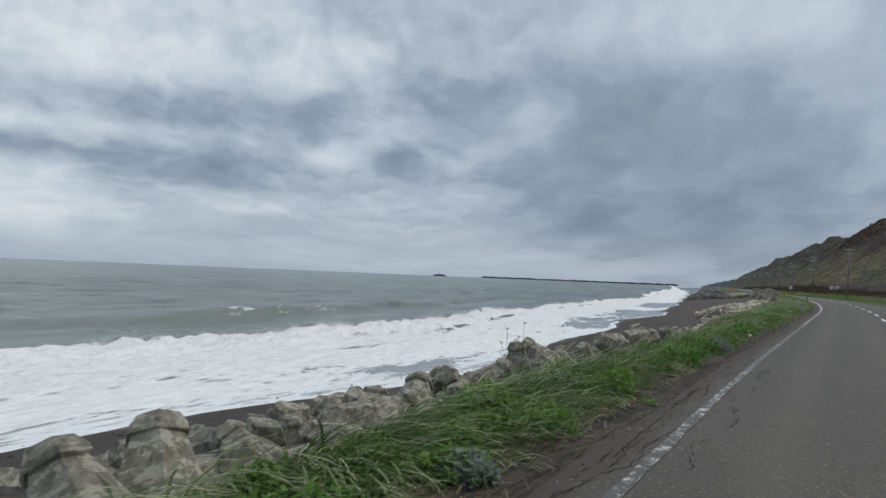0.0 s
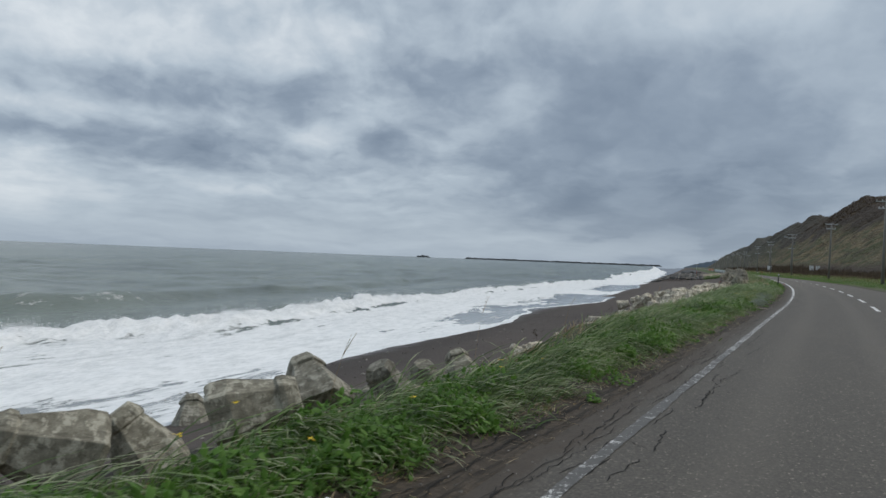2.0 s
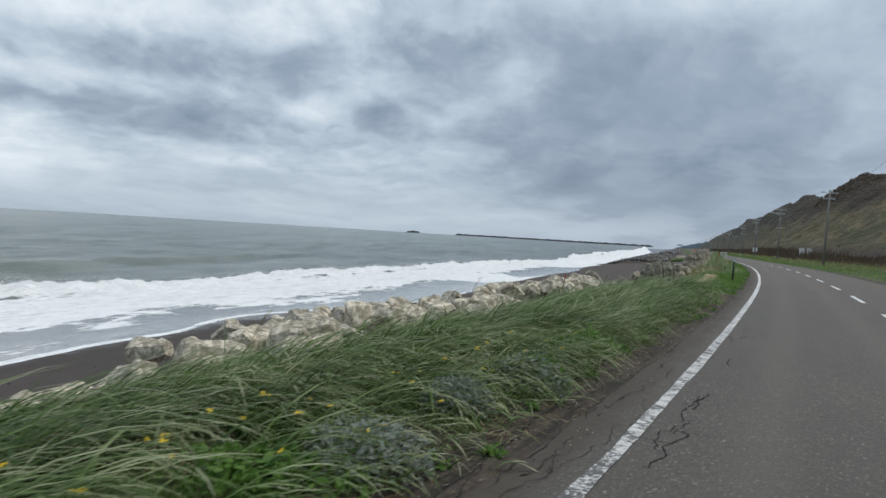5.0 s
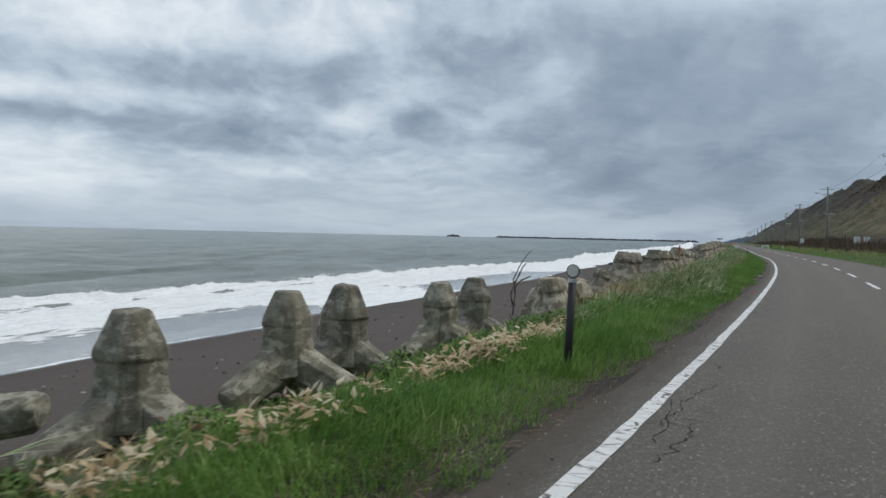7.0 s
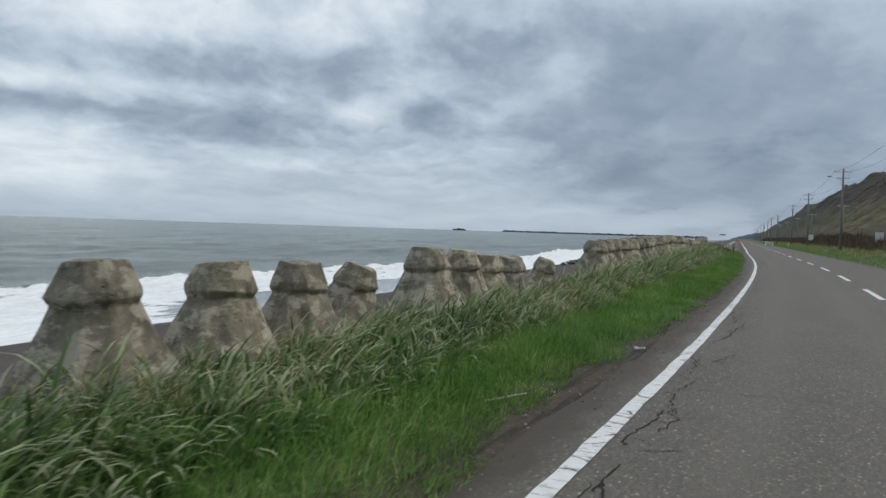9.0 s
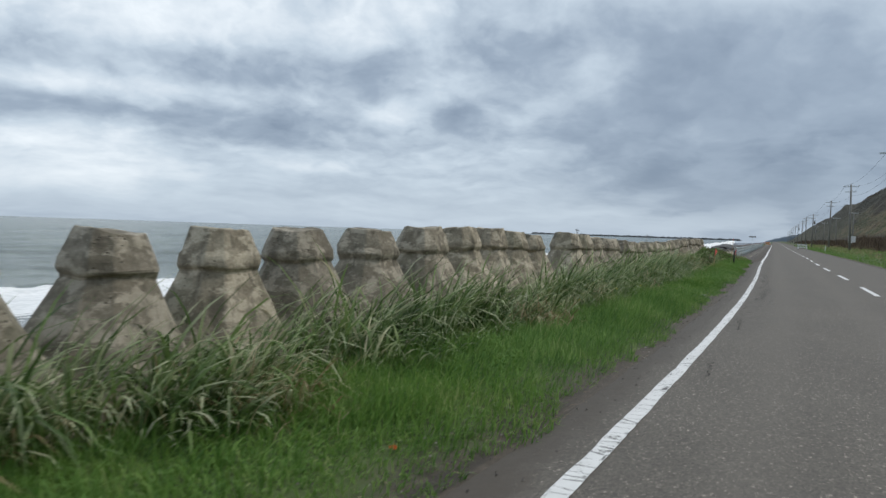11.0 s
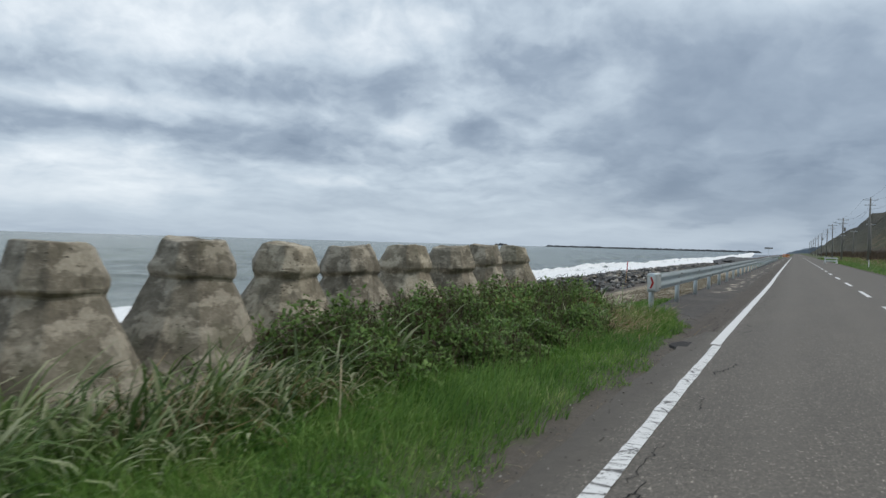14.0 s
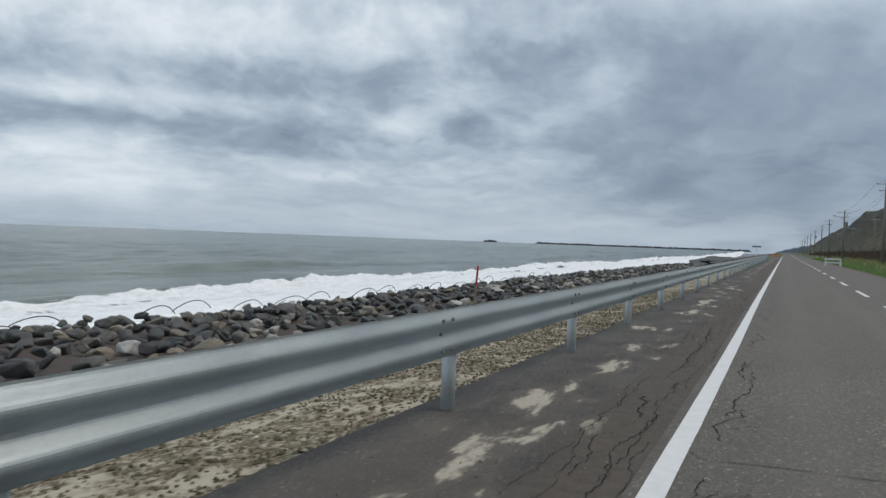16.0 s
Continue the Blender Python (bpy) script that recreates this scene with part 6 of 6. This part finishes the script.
ROCKS = [rock_mesh("boulder", 50 + i) for i in range(9)]


def rock_top(s, lat):
    return np.interp(lat, [-21, -18.5, -15.5, -12, -9], [-2.75, -1.75, -1.0, -0.98, -1.0]) + 0.12 * vnoise(s, lat, 0.3, 91)


rk = np.random.default_rng(12)
spots = []
for s in np.arange(186, 330, 0.66):
    for lat in np.arange(-20.5, -8.6, 0.62):
        spots.append((s + rk.uniform(-0.25, 0.25), lat + rk.uniform(-0.25, 0.25)))
spots = np.array(spots)
inner = -8.9 - 0.7 * vnoise(spots[:, 0], 0 * spots[:, 0], 0.25, 92)
spots = spots[spots[:, 1] < inner]
near = (spots[:, 0] > 204) & (spots[:, 0] < 217.5) & (spots[:, 1] > -16.5)
pick = np.flatnonzero(near)[:300]
single = np.zeros(len(spots), bool)
single[pick] = True
big_v, big_f, base_i = [], [], 0
ROCK_CO = []
for me in ROCKS:
    co = np.empty(len(me.vertices) * 3, np.float32)
    me.vertices.foreach_get("co", co)
    tri = np.empty(len(me.polygons) * 3, np.int32)
    me.polygons.foreach_get("vertices", tri)
    ROCK_CO.append((co.reshape(-1, 3), tri.reshape(-1, 3)))
for (s, lat), alone in zip(spots, single):
    k = int(rk.integers(0, len(ROCKS)))
    size = rk.choice((0.20, 0.29, 0.38, 0.52), p=(0.34, 0.36, 0.22, 0.08)) * rk.uniform(0.85, 1.15)
    x, y = place(s, lat)
    z = float(rock_top(s, lat)) - size * 0.45 + rk.uniform(-0.06, 0.10)
    m = pose(float(x), float(y), z, rk.uniform(-25, 25), rk.uniform(-25, 25), rk.uniform(0, 360)) @ Matrix.Diagonal((size, size, size, 1))
    if alone:
        ob = new("boulder", ROCKS[k])
        ob.matrix_world = m
        tagged(ob, "rough angular boulder in the rock bank below the road", "boulder", "bank of boulders")
    else:
        co, tri = ROCK_CO[k]
        mm = np.array(m)
        big_v.append(co @ mm[:3, :3].T + mm[:3, 3])
        big_f.append(tri + base_i)
        base_i += len(co)
bank_ob = new("boulder_bank", mesh_from("boulder_bank", np.concatenate(big_v), np.concatenate(big_f), [ROCK], False))
tagged(bank_ob, "long bank of grey and brown boulders above the water", "boulders", kind="stuff")


def chips(name, n, s0, s1, l0, l1, size0, size1, mat, label, seed, lift=0.0, power=1.0):
    """Small stones lying on the ground."""
    r = np.random.default_rng(seed)
    s = r.uniform(s0, s1, n)
    l = l1 - (l1 - l0) * r.random(n) ** power
    x, y = place(s, l)
    z = ground_z(s, l) + lift
    size = r.uniform(size0, size1, n)
    a = r.uniform(0, 6.283, n)
    base = np.array([(1, 0, 0), (0, 0.75, 0), (-0.9, 0, 0), (0, -0.7, 0), (0.1, 0.1, 0.5), (0, 0, -0.5)])
    v = base[None] * size[:, None, None] * r.uniform(0.7, 1.3, (n, 6, 3))
    ca, sa = np.cos(a)[:, None], np.sin(a)[:, None]
    vx, vy = v[..., 0] * ca - v[..., 1] * sa, v[..., 0] * sa + v[..., 1] * ca
    V = np.stack([vx + x[:, None], vy + y[:, None], v[..., 2] + z[:, None] + size[:, None] * 0.2], -1)
    tri = np.array([(0, 1, 4), (1, 2, 4), (2, 3, 4), (3, 0, 4), (1, 0, 5), (2, 1, 5), (3, 2, 5), (0, 3, 5)])
    F = (np.arange(n)[:, None, None] * 6 + tri[None]).reshape(-1, 3)
    tagged(new(name, mesh_from(name, V.reshape(-1, 3), F, [mat], False)), label, "gravel", kind="stuff")


GRAVEL = blade_mat("pale_gravel", (0.0, (0.052, 0.040, 0.022)), (0.45, (0.125, 0.098, 0.055)), (0.8, (0.26, 0.225, 0.155)), (1.0, (0.58, 0.55, 0.47)), trans=0.0)
GRIT = blade_mat("road_grit", (0.0, (0.05, 0.045, 0.04)), (0.6, (0.13, 0.115, 0.10)), (1.0, (0.42, 0.40, 0.36)), trans=0.0)
chips("gravel", 26000, 189, 232, -6.5, -2.22, 0.012, 0.04, GRAVEL, "pale beige gravel behind the guard rail", 61, 0.0, 1.3)
chips("grit", 9000, 0, 190, -1.3, -0.2, 0.004, 0.018, GRIT, "loose grit on the dirt shoulder", 62, 0.02)
chips("grit", 2500, 188, 225, -2.1, -0.2, 0.004, 0.012, GRIT, "loose grit on the dark shoulder", 63, 0.03)
chips("beach_stone", 1500, 0, 190, -14, -6, 0.02, 0.08, GRIT, "stones scattered over the dark beach", 64, 0.0)


def mound():
    bm = bmesh.new()
    bmesh.ops.create_icosphere(bm, subdivisions=4, radius=1.0)
    for v in bm.verts:
        q = v.co * 2.2
        v.co *= 1 + 0.22 * noise.noise(q) + 0.14 * noise.noise(q * 2.7)
        v.co = Vector((v.co.x * 4.0, v.co.y * 30, v.co.z * 1.15))
    ob = part("rock_mound", bm, ROCK)
    x, y = place(352, -11)
    ob.matrix_world = pose(float(x), float(y), -1.05)
    tagged(ob, "long dark mound of rubble behind the guard rail", "mound")


mound()


def hoop(s, lat, span, h):
    bm = bmesh.new()
    prev = None
    for i in range(15):
        k = i / 14
        x, y = place(s + span * k, lat + 0.15 * math.sin(k * 3))
        p = Vector((float(x), float(y), float(rock_top(s, lat)) + 0.02 + h * math.sin(math.pi * k) ** 0.8))
        if prev is not None:
            tube(bm, prev, p, 0.014, seg=5, caps=False)
        prev = p
    ob = part("wire_loop", bm, CABLE, flat=False)
    tagged(ob, "thin black wire loop arching over the boulders", "wire loop", "wire loops")


for i in range(22):
    hoop(203 + 2.3 * i + rb.uniform(-0.5, 0.5), -15.2 + rb.uniform(-0.4, 0.4), rb.uniform(1.2, 2.2), rb.uniform(0.18, 0.36))

# ---- small things ----
def dead_branch(s, lat):
    bm = bmesh.new()
    runs = [[(0, 0, -0.3), (0.06, 0.02, 0.25), (0.02, 0.1, 0.55), (0.2, 0.3, 0.85), (0.42, 0.62, 1.08), (0.62, 0.9, 1.22)],
            [(0.03, 0.06, 0.45), (0.16, 0.2, 0.62), (0.3, 0.42, 0.82), (0.4, 0.55, 0.9)], [(0.04, 0.05, 0.38), (0.25, 0.34, 0.52), (0.52, 0.62, 0.6)],
            [(0.0, 0.0, 0.0), (-0.06, -0.04, 0.22), (0.02, 0.05, 0.42)]]
    for run in runs:
        for i, (a, b) in enumerate(zip(run, run[1:])):
            tube(bm, a, b, 0.022 - 0.003 * i, 0.019 - 0.003 * i, seg=6)
    ob = part("dead_branch", bm, TWIG, flat=False)
    x, y = place(s, lat)
    ob.matrix_world = pose(float(x), float(y), float(ground_z(s, lat)) + 0.35, 0, 0, 25) @ Matrix.Diagonal((1.15, 1.15, 1.25, 1))
    tagged(ob, "bare dark dead branch standing up from the beach", "branch")


dead_branch(99.8, -6.2)


def can(s, lat):
    bm = bmesh.new()
    prof = [(0.0, -0.06), (0.026, -0.06), (0.033, -0.05), (0.033, 0.045), (0.026, 0.058), (0.0, 0.056)]
    rows = [[bm.verts.new((z, r * math.cos(a), r * math.sin(a))) for a in np.linspace(0, 2 * math.pi, 14, endpoint=False)] for r, z in prof[1:-1]]
    for a, b in zip(rows, rows[1:]):
        for i in range(14):
            bm.faces.new((a[i], a[(i + 1) % 14], b[(i + 1) % 14], b[i]))
    bm.faces.new(rows[0])
    bm.faces.new(rows[-1])
    ob = part("drink_can", bm, WHITE, flat=False)
    x, y = place(s, lat)
    ob.matrix_world = pose(float(x), float(y), 0.04, 0, -18, 40)
    tagged(ob, "crushed white drink can on the dirt shoulder", "can")


can(23.5, -0.95)


def scrap(s, lat, size, mat, label, seed, name="litter"):
    rr = random.Random(seed)
    bm = bmesh.new()
    n = 5
    g = [[bm.verts.new(((i / n - 0.5) * size * rr.uniform(0.8, 1.2), (j / n - 0.5) * size * 0.7, rr.uniform(0, 0.3) * size)) for j in range(n + 1)] for i in range(n + 1)]
    for i in range(n):
        for j in range(n):
            bm.faces.new((g[i][j], g[i + 1][j], g[i + 1][j + 1], g[i][j + 1]))
    bmesh.ops.solidify(bm, geom=bm.faces[:], thickness=0.003)
    ob = part(name, bm, mat, flat=True)
    x, y = place(s, lat)
    ob.matrix_world = pose(float(x), float(y), float(ground_z(s, lat)) + 0.02, 0, 0, rr.uniform(0, 180))
    tagged(ob, label, "litter")


scrap(115.5, -0.55, 0.14, WHITE, "crumpled white litter at the verge's edge", 1)
scrap(14.5, -0.64, 0.07, BLUE, "small scrap of blue plastic on dirt", 2)
scrap(207.5, -1.41, 0.035, PINK, "tiny bright pink scrap on the asphalt", 3)
scrap(103.5, -0.24, 0.09, PINK, "pink paint-marked scrap beside the edge line", 4)
scrap(136.0, -1.1, 0.06, ORANGE, "small orange scrap in the grass", 5)
scrap(151.5, -0.9, 0.06, WHITE, "small white scrap in the grass", 6)
scrap(106.0, -4.9, 0.22, WHITE, "white plastic scrap beside a concrete block", 7)


def stick(s, lat, length, r, turn, mat, label):
    bm = bmesh.new()
    pts = [Vector((length * k, 0.03 * length * math.sin(k * 4), r + 0.01)) for k in np.linspace(-0.5, 0.5, 6)]
    for i, (a, b) in enumerate(zip(pts, pts[1:])):
        tube(bm, a, b, r * (1 - 0.08 * i), r * (0.92 - 0.08 * i), seg=8)
    ob = part("stick", bm, mat, flat=False)
    x, y = place(s, lat)
    ob.matrix_world = pose(float(x), float(y), float(ground_z(s, lat)) + 0.01, 0, 0, turn)
    tagged(ob, label, "stick")


BARE = plain("bleached_wood", (0.52, 0.46, 0.37), 0.85, scale=14)
stick(50.0, -0.62, 0.38, 0.016, 8, BARE, "short bleached driftwood stick on the shoulder")
stick(111.8, -0.95, 0.5, 0.010, 60, BARE, "thin pale stick lying in the verge")
stick(60.0, -0.8, 0.4, 0.008, 30, BARE, "thin pale stick lying on the shoulder")
stick(12.0, -0.9, 0.35, 0.008, -30, BARE, "thin pale stick lying on the shoulder")


def plank():
    base = tagged(new("plank"), "long pale wooden lath with an orange end, lying in gravel", "plank")
    x, y = place(191.0, -3.45)
    base.matrix_world = pose(float(x), float(y), float(ground_z(191.0, -3.45)) + 0.05, 0, 0, 50)
    bm = bmesh.new()
    box(bm, -0.75, 0.5, -0.022, 0.022, 0, 0.02, 0.003)
    part("lath", bm, BARE, base)
    bm = bmesh.new()
    box(bm, 0.5, 0.78, -0.023, 0.023, -0.001, 0.021, 0.003)
    part("painted_end", bm, ORANGE, base, "orange painted end")


plank()


def umbel(s, lat, top, seed):
    """A dead flower stalk with flat heads."""
    rr = random.Random(seed)
    bm = bmesh.new()
    z = float(ground_z(s, lat))
    h = top - z
    pts = [Vector((0.03 * math.sin(k * 3), 0.06 * k, h * k)) for k in np.linspace(0, 1, 6)]
    for a, b in zip(pts, pts[1:]):
        tube(bm, a, b, 0.0045, 0.0035, seg=5)
    for i in range(3):
        c = pts[-1 - i] + Vector((0.10 * (i > 0) * (-1) ** i, 0.03, 0.02))
        tube(bm, pts[-2 - i], c, 0.003, seg=5)
        for _ in range(12):
            a, r = rr.uniform(0, 6.28), rr.uniform(0.01, 0.06)
            q = c + Vector((r * math.cos(a), r * math.sin(a), 0.045 - r * 0.3))
            tube(bm, c, q, 0.002, seg=3)
            bmesh.ops.create_icosphere(bm, subdivisions=1, radius=0.006, matrix=Matrix.Translation(q))
    ob = part("dead_flower_stalk", bm, TWIG)
    x, y = place(s, lat)
    ob.matrix_world = pose(float(x), float(y), z, 0, 4, rr.uniform(0, 90))
    tagged(ob, "tall dead flower stalk with dark flat heads", "plant", "dead flower stalks")


umbel(155.9, -3.2, 1.45, 1)
umbel(147.4, -3.2, 1.50, 2)
umbel(12.9, -4.2, 0.44, 3)
umbel(13.7, -4.2, 0.52, 4)
umbel(36.3, -4.4, -0.20, 5)
umbel(42.4, -4.3, 0.08, 6)


def grass_stalk(s, lat, top, seed):
    rr = random.Random(seed)
    bm = bmesh.new()
    z = float(ground_z(s, lat))
    pts = [Vector((0.22 * k ** 2, 0.10 * k ** 2, (top - z) * k)) for k in np.linspace(0, 1, 6)]
    for a, b in zip(pts, pts[1:]):
        tube(bm, a, b, 0.0025, 0.002, seg=4)
    tube(bm, pts[-2], pts[-1] + Vector((0.05, 0.02, 0.02)), 0.006, 0.002, seg=5)
    ob = part("seed_stalk", bm, WOOD)
    x, y = place(s, lat)
    ob.matrix_world = pose(float(x), float(y), z, 0, 0, rr.uniform(-30, 30))
    tagged(ob, "thin dry grass stalk with a seed head", "plant", "seed stalks")


for i in range(12):
    s = 22 + 5.4 * i + rb.uniform(-1, 1)
    grass_stalk(s, rb.uniform(-4.8, -2.6), 0.50 + rb.uniform(-0.1, 0.3), i)


# ---- beside the far road ----
def barrier(s, lat):
    base = tagged(new("road_barrier"), "white painted roadside barrier on two feet", "barrier")
    x, y = place(s, lat)
    base.matrix_world = pose(float(x), float(y), 0, 0, 0, facing(s) - 12)
    for oz in (0.30, 0.72):
        bm = bmesh.new()
        box(bm, -0.95, 0.95, -0.10, 0.10, oz, oz + 0.2, 0.02)
        part("board", bm, WHITE, base)
    for ox in (-0.8, 0.8):
        bm = bmesh.new()
        box(bm, ox - 0.1, ox + 0.1, -0.3, 0.3, -0.05, 0.3, 0.02)
        box(bm, ox - 0.06, ox + 0.06, -0.06, 0.06, 0.3, 0.75, 0.01)
        part("foot", bm, WHITE, base)


barrier(301.0, 6.0)


def work_site(s, lat):
    base = tagged(new("barricade"), "orange striped work barricade beside the road", "barricade", "work barricades")
    x, y = place(s, lat)
    base.matrix_world = pose(float(x), float(y), 0, 0, 0, facing(s))
    bm = bmesh.new()
    box(bm, -0.6, 0.6, -0.03, 0.03, 0.65, 0.95, 0.01)
    box(bm, -0.6, 0.6, -0.03, 0.03, 0.25, 0.45, 0.01)
    part("board", bm, ORANGE, base)
    for ox in (-0.5, 0.5):
        bm = bmesh.new()
        tube(bm, (ox, 0.25, 0), (ox, 0.02, 1.0), 0.025, seg=6)
        tube(bm, (ox, -0.25, 0), (ox, -0.02, 1.0), 0.025, seg=6)
        part("leg", bm, WHITE, base)


for i in range(3):
    work_site(398 + 5 * i, -1.0 - 0.4 * i)


def board_sign(s, lat, z0, z1, w, label, name="sign_board"):
    base = tagged(new(name), label, "sign")
    x, y = place(s, lat)
    base.matrix_world = pose(float(x), float(y), float(max(ground_z(s, lat), -1.2)), 0, 0, facing(s))
    g = float(max(ground_z(s, lat), -1.2))
    bm = bmesh.new()
    tube(bm, (0, 0, -0.3), (0, 0, z1 - g), 0.06, seg=8)
    part("post", bm, STEEL, base)
    bm = bmesh.new()
    box(bm, -w / 2, w / 2, -0.06, -0.02, z0 - g, z1 - g, 0.01)
    part("board", bm, POLE if z0 > 2.4 else WHITE, base)


board_sign(455.0, -7.5, 2.65, 3.15, 2.6, "grey roadside sign seen edge on above the rail")
board_sign(296.0, 14.5, 1.6, 2.9, 1.3, "small white trackside board on a post")


def cabinet(s, lat):
    base = tagged(new("relay_cabinet"), "white trackside equipment cabinet on legs", "cabinet", "trackside cabinets")
    x, y = place(s, lat)
    base.matrix_world = pose(float(x), float(y), 0.7, 0, 0, facing(s))
    bm = bmesh.new()
    box(bm, -0.4, 0.4, -0.3, 0.3, 0.6, 2.1, 0.03)
    part("body", bm, WHITE, base)
    for ox in (-0.32, 0.32):
        bm = bmesh.new()
        box(bm, ox - 0.05, ox + 0.05, -0.2, 0.2, -0.3, 0.6)
        part("leg", bm, POLE, base)
    bm = bmesh.new()
    box(bm, -0.45, 0.45, -0.35, 0.35, 2.1, 2.16, 0.01)
    part("lid", bm, POLE, base)


cabinet(209.0, 15.0)
cabinet(209.4, 16.4)
